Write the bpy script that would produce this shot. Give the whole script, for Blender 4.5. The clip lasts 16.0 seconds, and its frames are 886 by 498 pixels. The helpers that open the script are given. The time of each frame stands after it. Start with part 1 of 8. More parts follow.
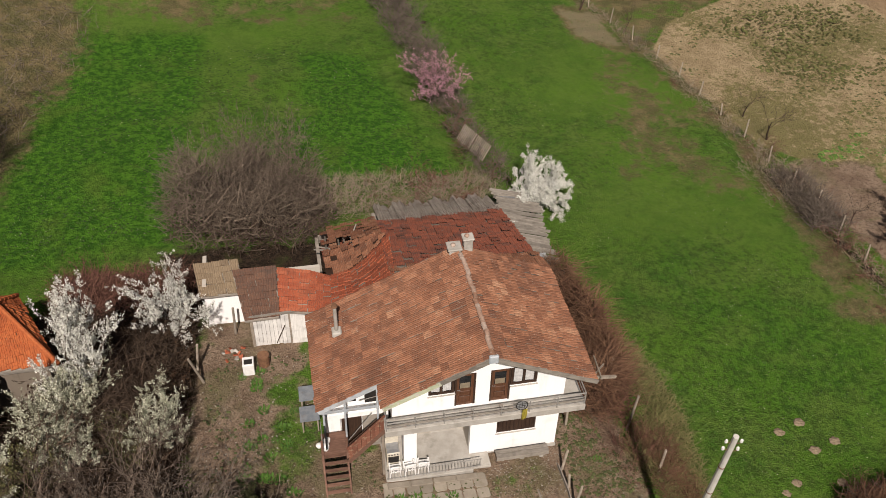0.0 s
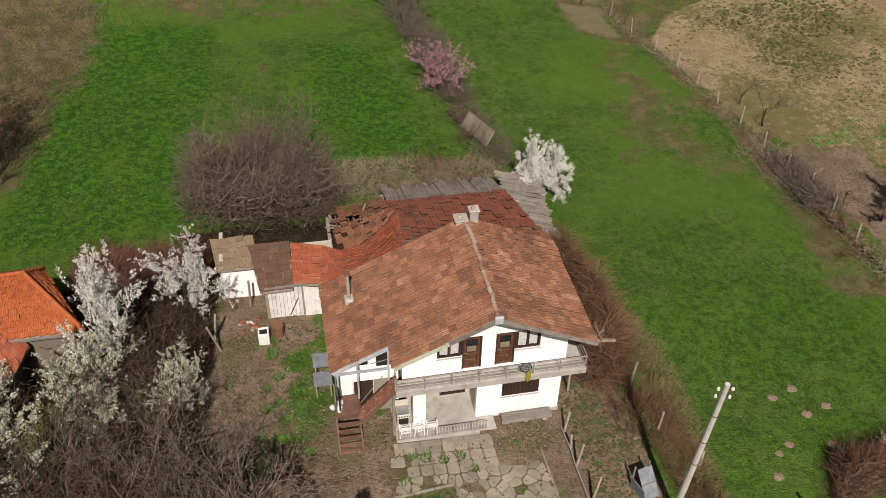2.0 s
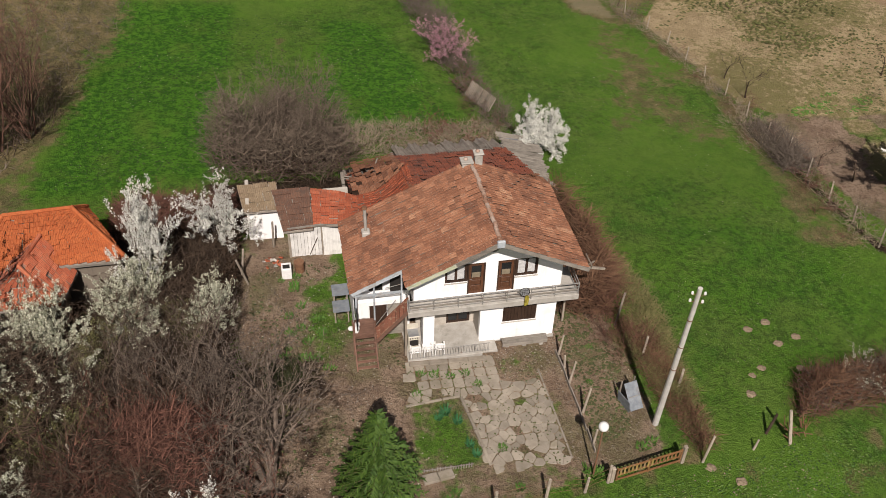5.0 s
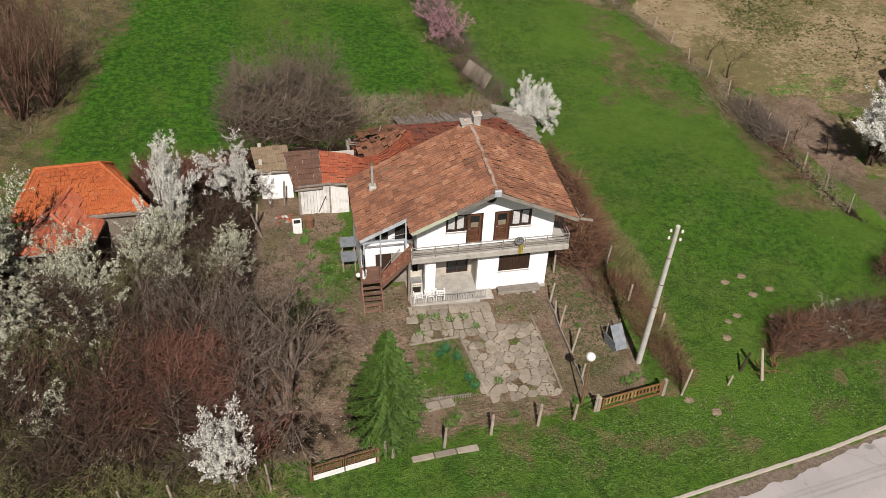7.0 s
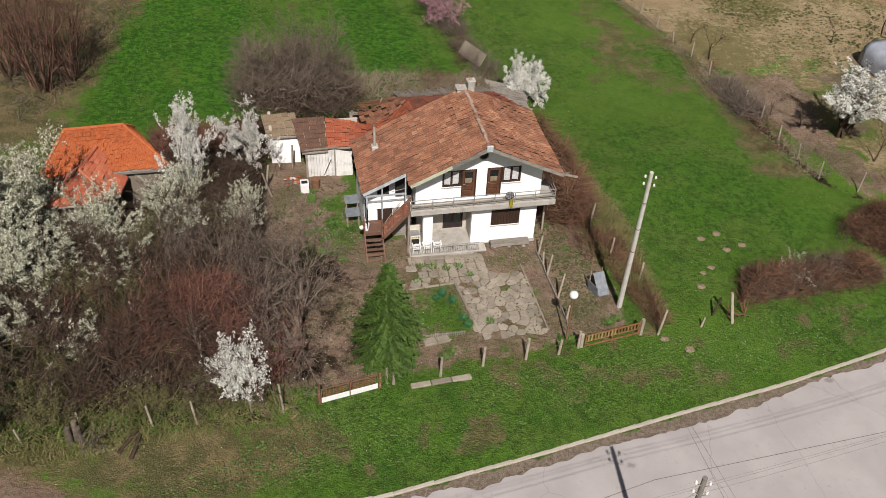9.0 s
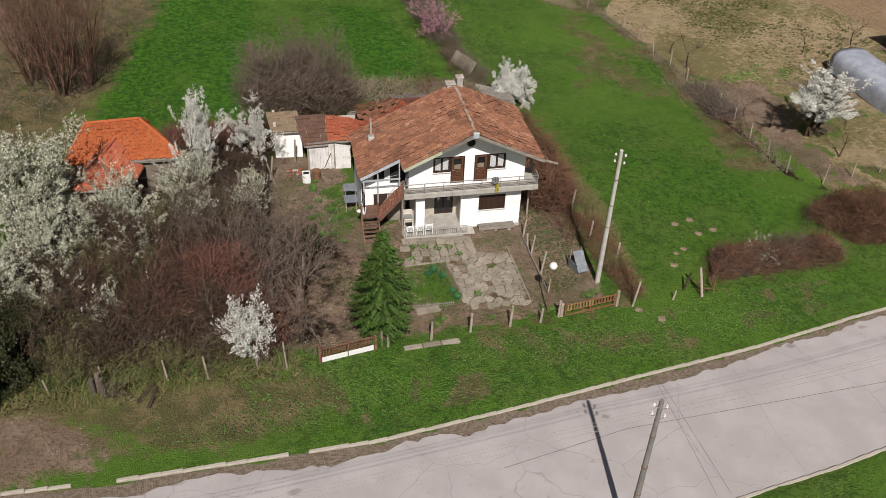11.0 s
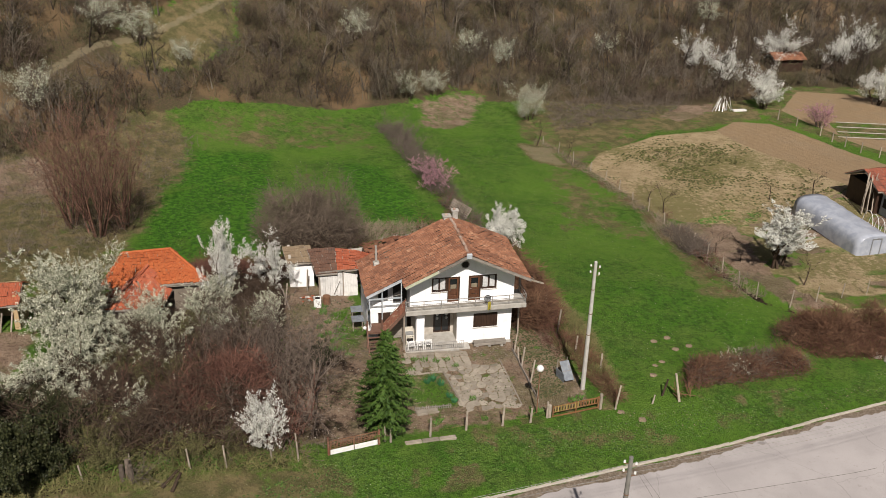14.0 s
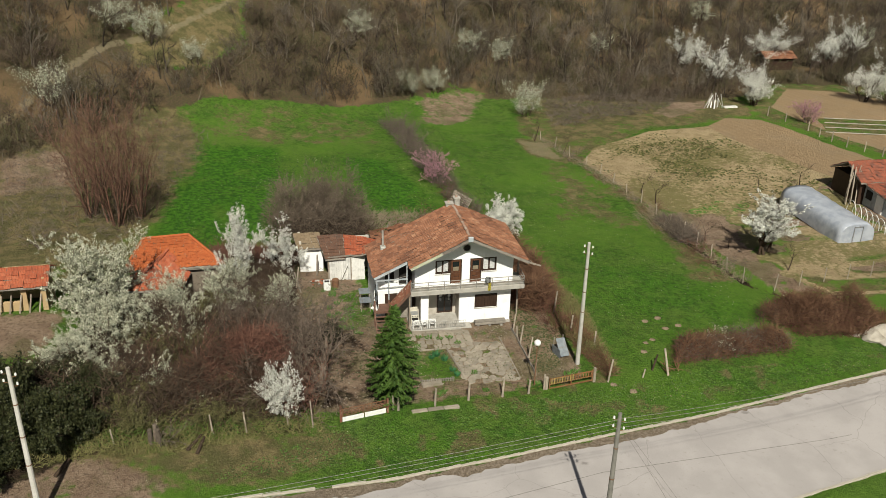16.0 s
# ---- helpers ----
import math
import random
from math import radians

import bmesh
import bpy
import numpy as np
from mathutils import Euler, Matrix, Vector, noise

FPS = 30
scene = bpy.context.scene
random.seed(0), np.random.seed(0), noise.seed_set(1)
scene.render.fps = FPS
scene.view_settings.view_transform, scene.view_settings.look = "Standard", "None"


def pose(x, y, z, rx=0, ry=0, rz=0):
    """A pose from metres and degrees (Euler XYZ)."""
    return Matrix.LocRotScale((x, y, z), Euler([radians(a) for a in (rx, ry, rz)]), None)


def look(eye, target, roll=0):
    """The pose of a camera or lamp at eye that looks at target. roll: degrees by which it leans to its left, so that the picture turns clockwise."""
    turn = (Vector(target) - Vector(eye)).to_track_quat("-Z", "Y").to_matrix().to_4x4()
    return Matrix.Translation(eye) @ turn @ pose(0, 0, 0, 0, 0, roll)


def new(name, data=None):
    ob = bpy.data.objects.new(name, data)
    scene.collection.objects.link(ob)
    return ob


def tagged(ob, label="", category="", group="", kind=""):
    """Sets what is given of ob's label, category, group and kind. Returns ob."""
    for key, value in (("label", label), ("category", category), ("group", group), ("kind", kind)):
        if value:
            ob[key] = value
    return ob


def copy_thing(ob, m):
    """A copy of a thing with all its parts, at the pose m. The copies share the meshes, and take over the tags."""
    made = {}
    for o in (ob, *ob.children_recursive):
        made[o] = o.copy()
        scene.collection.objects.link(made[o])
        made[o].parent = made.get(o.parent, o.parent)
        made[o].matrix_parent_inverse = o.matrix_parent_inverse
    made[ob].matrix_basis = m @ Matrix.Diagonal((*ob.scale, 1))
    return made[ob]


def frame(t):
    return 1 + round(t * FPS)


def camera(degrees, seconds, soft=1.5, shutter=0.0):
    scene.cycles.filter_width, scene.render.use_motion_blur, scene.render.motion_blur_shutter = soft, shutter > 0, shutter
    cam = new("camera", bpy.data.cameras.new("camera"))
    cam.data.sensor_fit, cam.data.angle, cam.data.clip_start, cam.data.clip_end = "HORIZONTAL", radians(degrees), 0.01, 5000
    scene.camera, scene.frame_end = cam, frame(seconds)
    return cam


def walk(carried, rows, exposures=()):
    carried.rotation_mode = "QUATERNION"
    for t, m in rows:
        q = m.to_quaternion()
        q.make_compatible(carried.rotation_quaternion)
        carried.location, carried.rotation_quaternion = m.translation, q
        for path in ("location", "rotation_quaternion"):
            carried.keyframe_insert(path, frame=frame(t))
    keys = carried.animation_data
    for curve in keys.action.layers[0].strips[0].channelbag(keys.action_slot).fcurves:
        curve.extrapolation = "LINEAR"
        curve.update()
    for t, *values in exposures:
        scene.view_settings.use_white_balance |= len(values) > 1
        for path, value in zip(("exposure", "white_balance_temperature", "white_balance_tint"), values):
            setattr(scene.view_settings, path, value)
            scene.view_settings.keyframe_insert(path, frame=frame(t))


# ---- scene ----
cam = camera(52.9, 16.0, soft=0.75)
PATH = [
    (0.0, -0.582, -1.076, 34.191, -10.856, -40.433, -1.224),
    (0.5, -0.768, -1.507, 34.221, -11.047, -40.405, -1.340),
    (1.0, -0.898, -2.107, 34.203, -11.073, -40.294, -1.259),
    (1.5, -1.073, -2.780, 34.212, -10.989, -40.178, -1.096),
    (2.0, -1.307, -3.541, 34.239, -10.871, -40.085, -1.004),
    (2.5, -1.511, -4.313, 34.325, -10.769, -40.043, -0.962),
    (3.0, -1.778, -5.251, 34.431, -10.689, -39.978, -0.994),
    (3.5, -2.081, -6.095, 34.508, -10.742, -39.934, -1.063),
    (4.0, -2.366, -7.077, 34.555, -10.698, -39.929, -1.214),
    (6.5, -3.980, -12.503, 34.876, -10.971, -39.722, -1.825),
    (7.0, -4.371, -13.745, 34.931, -11.040, -39.628, -1.998),
    (7.5, -4.619, -14.926, 35.010, -11.013, -39.563, -2.092),
    (8.0, -4.885, -16.296, 35.160, -11.037, -39.505, -2.126),
    (8.5, -5.100, -17.615, 35.218, -11.050, -39.372, -2.128),
    (9.0, -5.313, -18.962, 35.257, -11.087, -39.249, -2.148),
    (9.2, -5.440, -19.488, 35.284, -11.165, -39.212, -2.153),
    (11.3, -5.930, -25.396, 35.396, -11.283, -35.973, -1.856),
    (11.5, -6.025, -26.010, 35.404, -11.373, -35.034, -1.768),
    (12.0, -6.267, -27.509, 35.313, -11.521, -32.218, -1.714),
    (12.5, -6.315, -28.640, 35.357, -11.377, -29.812, -1.580),
    (13.0, -6.421, -29.913, 35.285, -11.285, -27.643, -1.453),
    (13.5, -6.614, -31.060, 35.217, -11.268, -26.303, -1.400),
    (14.0, -6.853, -32.172, 35.152, -11.267, -25.599, -1.341),
    (14.5, -7.095, -33.182, 35.135, -11.297, -25.449, -1.251),
    (15.0, -7.461, -34.274, 35.348, -11.375, -25.461, -1.259),
    (15.5, -7.735, -35.192, 35.500, -11.409, -25.487, -1.266),
    (16.0, -8.053, -36.264, 35.679, -11.423, -25.474, -1.277),
]
walk(cam, [(t, pose(x, y, z, 90 + pitch, roll, yaw)) for t, x, y, z, yaw, pitch, roll in PATH],
     [(0, 0.17, 6600, 20), (4, 0.19, 6500, 20), (8, 0.30, 6300, 18), (12, 0.13, 6200, 18), (13.5, 0.24, 6350, 19), (15, 0.28, 6450, 10), (16, 0.28, 6500, 8)])

# ---- world, sun ----
SUN_TO = Vector((0.12, 0.99, 0)).normalized()
SUN_EL = radians(47)
world = bpy.data.worlds.new("sky")
scene.world = world
world.use_nodes = True
sky = world.node_tree.nodes.new("ShaderNodeTexSky")
sky.sky_type = "NISHITA"
sky.sun_disc = False
sky.sun_elevation = SUN_EL
sky.sun_rotation = math.pi + 0.12
haze = world.node_tree.nodes.new("ShaderNodeHueSaturation")
haze.inputs["Saturation"].default_value = 0.45
world.node_tree.links.new(sky.outputs[0], haze.inputs["Color"])
world.node_tree.links.new(haze.outputs[0], world.node_tree.nodes["Background"].inputs[0])
world.node_tree.nodes["Background"].inputs[1].default_value = 0.036
sun = new("sun", bpy.data.lights.new("sun", "SUN"))
sun.data.energy = 5.0
sun.data.angle = radians(0.6)
sun.data.color = (1.0, 0.945, 0.82)
away = SUN_TO * math.cos(SUN_EL) - Vector((0, 0, math.sin(SUN_EL)))
sun.matrix_world = look(Vector((0, 0, 90)) - away * 20, Vector((0, 0, 90)))


# ---- materials ----
class Nodes:
    """A small wrapper that keeps node building short."""

    def __init__(self, name):
        self.m = bpy.data.materials.new(name)
        self.m.use_nodes = True
        self.t = self.m.node_tree
        self.b = self.t.nodes["Principled BSDF"]

    def n(self, kind, **sets):
        node = self.t.nodes.new("ShaderNode" + kind)
        for k, v in sets.items():
            if k == "op":
                node.operation = v
            elif k == "blend":
                node.data_type = "RGBA"
                node.blend_type = v
        return node

    def put(self, sock, v):
        if isinstance(v, (int, float)):
            sock.default_value = v
        elif isinstance(v, (tuple, list)):
            sock.default_value = (*v, 1) if len(v) == 3 and sock.type == "RGBA" else v
        else:
            self.t.links.new(v, sock)

    def coord(self, which="Object"):
        return self.n("TexCoord").outputs[which]

    def position(self):
        return self.n("NewGeometry").outputs["Position"]

    def noise(self, vec, scale, detail=4.0, rough=0.55):
        k = self.n("TexNoise")
        self.put(k.inputs["Vector"], vec)
        k.inputs["Scale"].default_value = scale
        k.inputs["Detail"].default_value = detail
        k.inputs["Roughness"].default_value = rough
        return k.outputs["Fac"]

    def math(self, op, a, b=0.0, c=0.0, clamp=False):
        k = self.n("Math", op=op)
        k.use_clamp = clamp
        self.put(k.inputs[0], a)
        self.put(k.inputs[1], b)
        self.put(k.inputs[2], c)
        return k.outputs[0]

    def step(self, v, lo, hi):
        k = self.n("MapRange")
        k.interpolation_type = "SMOOTHSTEP"
        self.put(k.inputs[0], v)
        k.inputs[1].default_value, k.inputs[2].default_value = lo, hi
        return k.outputs[0]

    def mix(self, fac, a, b, blend="MIX"):
        k = self.n("Mix", blend=blend)
        self.put(k.inputs["Factor"], fac)
        self.put(k.inputs[6], a)
        self.put(k.inputs[7], b)
        return k.outputs[2]

    def scaled(self, vec, xyz):
        k = self.n("Mapping")
        self.put(k.inputs[0], vec)
        k.inputs["Scale"].default_value = xyz
        return k.outputs[0]

    def attr(self, name):
        k = self.n("Attribute")
        k.attribute_name = name
        s = self.n("SeparateColor")
        self.put(s.inputs[0], k.outputs["Color"])
        return s.outputs

    def chance(self):
        """Differs from object to object and from loose piece to loose piece."""
        o = self.n("ObjectInfo").outputs["Random"]
        g = self.n("NewGeometry").outputs["Random Per Island"]
        return self.math("FRACT", self.math("ADD", o, g))

    def bump(self, height, strength=0.3, distance=0.02):
        k = self.n("Bump")
        k.inputs["Strength"].default_value = strength
        k.inputs["Distance"].default_value = distance
        self.put(k.inputs["Height"], height)
        self.put(self.b.inputs["Normal"], k.outputs[0])

    def done(self, color, rough=0.8, metal=0.0, spec=0.3):
        self.put(self.b.inputs["Base Color"], color)
        self.put(self.b.inputs["Roughness"], rough)
        self.put(self.b.inputs["Metallic"], metal)
        self.put(self.b.inputs["Specular IOR Level"], spec)
        return self.m


def rough_stuff(name, c1, c2, scale=3.0, rough=0.85, stain=None, stain_amount=0.5, bump=0.25, metal=0.0, grain=40.0, spec=0.3, vary=0.0):
    """Two tones in patches, finer grain, optional stains; colours vary a little from piece to piece."""
    k = Nodes(name)
    p = k.coord()
    big = k.noise(p, scale, 5.0)
    fine = k.noise(p, grain, 3.0)
    col = k.mix(k.step(big, 0.35, 0.65), c1, c2)
    col = k.mix(k.math("MULTIPLY", k.step(fine, 0.3, 0.75), 0.35), col, tuple(c * 0.55 for c in c1))
    if stain:
        s = k.noise(p, scale * 0.6, 6.0, 0.65)
        col = k.mix(k.math("MULTIPLY", k.step(s, 0.52, 0.68), stain_amount), col, stain)
    if vary:
        hsv = k.n("HueSaturation")
        k.put(hsv.inputs["Color"], col)
        k.put(hsv.inputs["Value"], k.math("MULTIPLY_ADD", k.chance(), 2 * vary, 1 - vary))
        col = hsv.outputs[0]
    k.bump(fine, bump, 0.01)
    return k.done(col, rough, metal, spec)


def wood_stuff(name, c1, c2, axis=2, rough=0.75, scale=1.0, vary=0.25, peel=None):
    k = Nodes(name)
    s = [26.0 * scale] * 3
    s[axis] = 1.6 * scale
    p = k.scaled(k.coord(), s)
    grain = k.noise(p, 1.0, 5.0, 0.6)
    blot = k.noise(k.coord(), 2.2, 4.0)
    col = k.mix(k.step(grain, 0.3, 0.7), c1, c2)
    col = k.mix(k.math("MULTIPLY", k.step(blot, 0.45, 0.7), 0.45), col, tuple(c * 0.5 for c in c1))
    if peel:
        col = k.mix(k.step(k.noise(k.coord(), 5.0, 5.0), 0.55, 0.6), col, peel)
    hsv = k.n("HueSaturation")
    k.put(hsv.inputs["Color"], col)
    k.put(hsv.inputs["Value"], k.math("MULTIPLY_ADD", k.chance(), 2 * vary, 1 - vary))
    k.bump(grain, 0.35, 0.008)
    return k.done(hsv.outputs[0], rough)


def tile_stuff(name, tones, dirt, moss, amount=0.35):
    """Fired clay tiles: tone by tile, tone by batch of tiles, weathering, lichen."""
    k = Nodes(name)
    c = k.chance()
    pos = k.position()
    patch = k.noise(pos, 0.55, 3.0)
    ramp = k.n("ValToRGB")
    ramp.color_ramp.interpolation = "LINEAR"
    el = ramp.color_ramp.elements
    while len(el) < len(tones):
        el.new(0.5)
    for i, t in enumerate(tones):
        el[i].position = i / (len(tones) - 1)
        el[i].color = (*t, 1)
    k.put(ramp.inputs[0], k.math("ADD", k.math("MULTIPLY_ADD", c, 0.52, 0.12), k.math("MULTIPLY", k.math("SUBTRACT", patch, 0.42), 0.9), clamp=True))
    n1 = k.noise(pos, 9.0, 5.0, 0.65)
    n2 = k.noise(pos, 1.3, 5.0, 0.6)
    col = k.mix(k.math("MULTIPLY", k.step(n1, 0.42, 0.66), 0.55), ramp.outputs[0], dirt)
    col = k.mix(k.math("MULTIPLY", k.step(n2, 0.5, 0.72), amount), col, dirt)
    col = k.mix(k.math("MULTIPLY", k.step(k.noise(pos, 17.0, 3.0), 0.62, 0.69), 0.6), col, moss)
    k.bump(n1, 0.3, 0.01)
    return k.done(col, 0.88, 0.0, 0.2)


def glass_stuff():
    k = Nodes("window_glass")
    k.b.inputs["Transmission Weight"].default_value = 0.0
    return k.done((0.012, 0.014, 0.016), 0.08, 0.0, 0.5)


def ground_stuff():
    k = Nodes("ground_cover")
    pos = k.position()
    a = k.attr("cover_a")
    b = k.attr("cover_b")
    edge = k.math("SUBTRACT", k.noise(pos, 0.45, 6.0, 0.62), 0.5)
    edge2 = k.math("SUBTRACT", k.noise(pos, 1.7, 5.0, 0.65), 0.5)
    wob = k.math("ADD", k.math("MULTIPLY", edge, 0.9), k.math("MULTIPLY", edge2, 0.6))

    def mask(s, lo=0.4, hi=0.6):
        return k.step(k.math("ADD", s, wob), lo, hi)

    n_big = k.noise(pos, 0.09, 4.0)
    n_mid = k.noise(pos, 0.7, 5.0, 0.6)
    n_fine = k.noise(pos, 5.0, 4.0, 0.65)
    n_vfine = k.noise(pos, 19.0, 3.0, 0.6)
    n_clod = k.noise(pos, 2.0, 6.0, 0.75)
    n_patch = k.noise(pos, 0.28, 5.0, 0.65)
    # meadow: short grass, olive and fresh, with dark clumps and dead stalks
    grass = k.mix(k.step(n_mid, 0.36, 0.62), (0.046, 0.122, 0.012), (0.090, 0.168, 0.022))
    grass = k.mix(k.math("MULTIPLY", k.step(k.noise(pos, 0.16, 3.0), 0.45, 0.6), 0.75), grass, (0.072, 0.170, 0.012))
    grass = k.mix(k.math("MULTIPLY", k.step(n_patch, 0.46, 0.62), 0.65), grass, (0.105, 0.172, 0.030))
    grass = k.mix(k.math("MULTIPLY", k.step(n_clod, 0.47, 0.60), 0.6), grass, (0.026, 0.054, 0.010))
    grass = k.mix(k.math("MULTIPLY", k.step(n_fine, 0.48, 0.62), 0.55), grass, (0.026, 0.046, 0.008))
    grass = k.mix(k.math("MULTIPLY", k.step(n_vfine, 0.54, 0.64), 0.6), grass, (0.185, 0.26, 0.07))
    grass = k.mix(k.math("MULTIPLY", k.step(k.noise(pos, 0.055, 4.0, 0.6), 0.46, 0.62), 0.6), grass, (0.100, 0.190, 0.023))
    lush = k.mix(k.step(n_clod, 0.42, 0.58), (0.072, 0.188, 0.014), (0.026, 0.092, 0.008))
    lush = k.mix(k.math("MULTIPLY", k.step(n_patch, 0.5, 0.66), 0.5), lush, (0.110, 0.170, 0.026))
    lush = k.mix(k.math("MULTIPLY", k.step(n_fine, 0.48, 0.62), 0.55), lush, (0.014, 0.050, 0.005))
    lush = k.mix(k.math("MULTIPLY", k.step(n_vfine, 0.55, 0.66), 0.5), lush, (0.095, 0.21, 0.03))
    col = k.mix(k.step(k.math("ADD", a[0], k.math("MULTIPLY", wob, 0.6)), 0.25, 0.75), grass, lush)
    dry = k.mix(k.step(n_mid, 0.38, 0.6), (0.185, 0.145, 0.070), (0.088, 0.088, 0.032))
    dry = k.mix(k.math("MULTIPLY", k.step(n_fine, 0.48, 0.62), 0.5), dry, (0.065, 0.052, 0.026))
    dry = k.mix(k.math("MULTIPLY", k.step(n_vfine, 0.5, 0.64), 0.55), dry, (0.30, 0.25, 0.14))
    col = k.mix(mask(a[1], 0.38, 0.66), col, dry)
    tan = k.mix(k.step(n_mid, 0.4, 0.6), (0.41, 0.32, 0.19), (0.32, 0.245, 0.14))
    tan = k.mix(k.math("MULTIPLY", k.step(k.math("ADD", n_clod, k.math("MULTIPLY", k.math("SUBTRACT", n_big, 0.5), 0.9)), 0.46, 0.60), 0.8), tan, (0.150, 0.145, 0.050))
    tan = k.mix(k.math("MULTIPLY", k.step(n_fine, 0.5, 0.62), 0.4), tan, (0.17, 0.125, 0.07))
    dot = k.n("VectorMath")
    dot.operation = "DOT_PRODUCT"
    k.put(dot.inputs[0], pos)
    dot.inputs[1].default_value = (5.2, 1.72, 0.0)
    furrow = k.math("SINE", k.math("ADD", dot.outputs["Value"], k.math("MULTIPLY", edge2, 3.0)))
    plough = k.mix(k.math("MULTIPLY_ADD", furrow, 0.16, 0.5), (0.285, 0.200, 0.115), (0.345, 0.250, 0.150))
    plough = k.mix(k.math("MULTIPLY", k.step(n_patch, 0.45, 0.65), 0.5), plough, (0.30, 0.23, 0.15))
    plough = k.mix(k.math("MULTIPLY", k.step(n_fine, 0.48, 0.62), 0.35), plough, (0.2, 0.135, 0.075))
    cc = k.attr("cover_c")
    tan = k.mix(k.step(k.math("ADD", cc[0], k.math("MULTIPLY", wob, 0.4)), 0.4, 0.6), tan, plough)
    col = k.mix(k.step(k.math("ADD", b[1], k.math("MULTIPLY", wob, 0.4)), 0.4, 0.6), col, tan)
    soil = k.mix(k.step(n_mid, 0.38, 0.62), (0.215, 0.148, 0.102), (0.295, 0.215, 0.152))
    soil = k.mix(k.math("MULTIPLY", k.step(n_patch, 0.46, 0.6), 0.55), soil, (0.085, 0.095, 0.030))
    soil = k.mix(k.math("MULTIPLY", k.step(n_fine, 0.48, 0.62), 0.6), soil, (0.100, 0.068, 0.046))
    soil = k.mix(k.math("MULTIPLY", k.step(n_vfine, 0.56, 0.66), 0.55), soil, (0.34, 0.28, 0.22))
    col = k.mix(mask(a[2], 0.38, 0.62), col, soil)
    # leaf litter, darker than real leaves: the thicket's shade is in its colour
    litter_and_shade = k.mix(k.step(n_fine, 0.4, 0.6), (0.018, 0.012, 0.008), (0.048, 0.031, 0.020))
    litter_and_shade = k.mix(k.math("MULTIPLY", k.step(n_mid, 0.48, 0.64), 0.5), litter_and_shade, (0.050, 0.056, 0.018))
    litter_and_shade = k.mix(k.math("MULTIPLY", k.step(n_vfine, 0.56, 0.68), 0.4), litter_and_shade, (0.17, 0.13, 0.085))
    col = k.mix(mask(b[0]), col, litter_and_shade)
    leaf = k.mix(k.step(n_fine, 0.35, 0.65), (0.118, 0.086, 0.051), (0.068, 0.053, 0.032))
    leaf = k.mix(k.math("MULTIPLY", k.step(n_clod, 0.45, 0.6), 0.6), leaf, (0.068, 0.068, 0.028))
    leaf = k.mix(k.math("MULTIPLY", k.step(n_big, 0.5, 0.62), 0.5), leaf, (0.235, 0.150, 0.080))
    col = k.mix(mask(b[2]), col, leaf)
    verge = k.mix(k.step(n_fine, 0.4, 0.6), (0.175, 0.138, 0.10), (0.26, 0.21, 0.16))
    col = k.mix(mask(cc[1]), col, verge)
    col = k.mix(k.math("MULTIPLY", mask(cc[2]), 0.6), col, (0.26, 0.22, 0.14))
    h = k.math("ADD", k.math("MULTIPLY", n_fine, 0.6), k.math("MULTIPLY", n_vfine, 0.5))
    k.bump(h, 1.0, 0.30)
    return k.done(col, 0.95, 0.0, 0.12)


def road_stuff():
    k = Nodes("worn_asphalt")
    pos = k.position()
    n1, n2, n3 = k.noise(pos, 0.35, 5.0), k.noise(pos, 2.5, 5.0, 0.65), k.noise(pos, 30.0, 3.0)
    col = k.mix(k.step(n1, 0.35, 0.65), (0.375, 0.349, 0.338), (0.325, 0.302, 0.292))
    col = k.mix(k.math("MULTIPLY", k.step(n2, 0.6, 0.7), 0.35), col, (0.20, 0.175, 0.155))
    col = k.mix(k.math("MULTIPLY", k.step(n3, 0.5, 0.7), 0.3), col, (0.24, 0.22, 0.20))
    spots = k.n("TexVoronoi")
    k.put(spots.inputs["Vector"], k.scaled(pos, (0.22, 0.4, 0.3)))
    spots.inputs["Scale"].default_value = 1.0
    sp = k.math("ADD", spots.outputs["Distance"], k.math("MULTIPLY", k.math("SUBTRACT", n2, 0.5), 0.15))
    col = k.mix(k.math("MULTIPLY", k.math("SUBTRACT", 1.0, k.step(sp, 0.035, 0.10)), 0.55), col, (0.12, 0.105, 0.095))
    crack = k.n("TexVoronoi")
    crack.feature = "DISTANCE_TO_EDGE"
    k.put(crack.inputs["Vector"], k.math("ADD", 0.0, 0.0))
    vec = k.n("VectorMath")
    vec.operation = "ADD"
    k.put(vec.inputs[0], pos)
    ns = k.n("TexNoise")
    ns.inputs["Scale"].default_value = 0.6
    k.put(ns.inputs["Vector"], pos)
    k.put(vec.inputs[1], ns.outputs["Color"])
    k.put(crack.inputs["Vector"], vec.outputs[0])
    crack.inputs["Scale"].default_value = 0.16
    col = k.mix(k.math("MULTIPLY", k.math("SUBTRACT", 1.0, k.step(crack.outputs["Distance"], 0.0012, 0.004)), 0.3), col, (0.11, 0.10, 0.09))
    k.bump(n3, 0.3, 0.01)
    return k.done(col, 0.9, 0.0, 0.2)


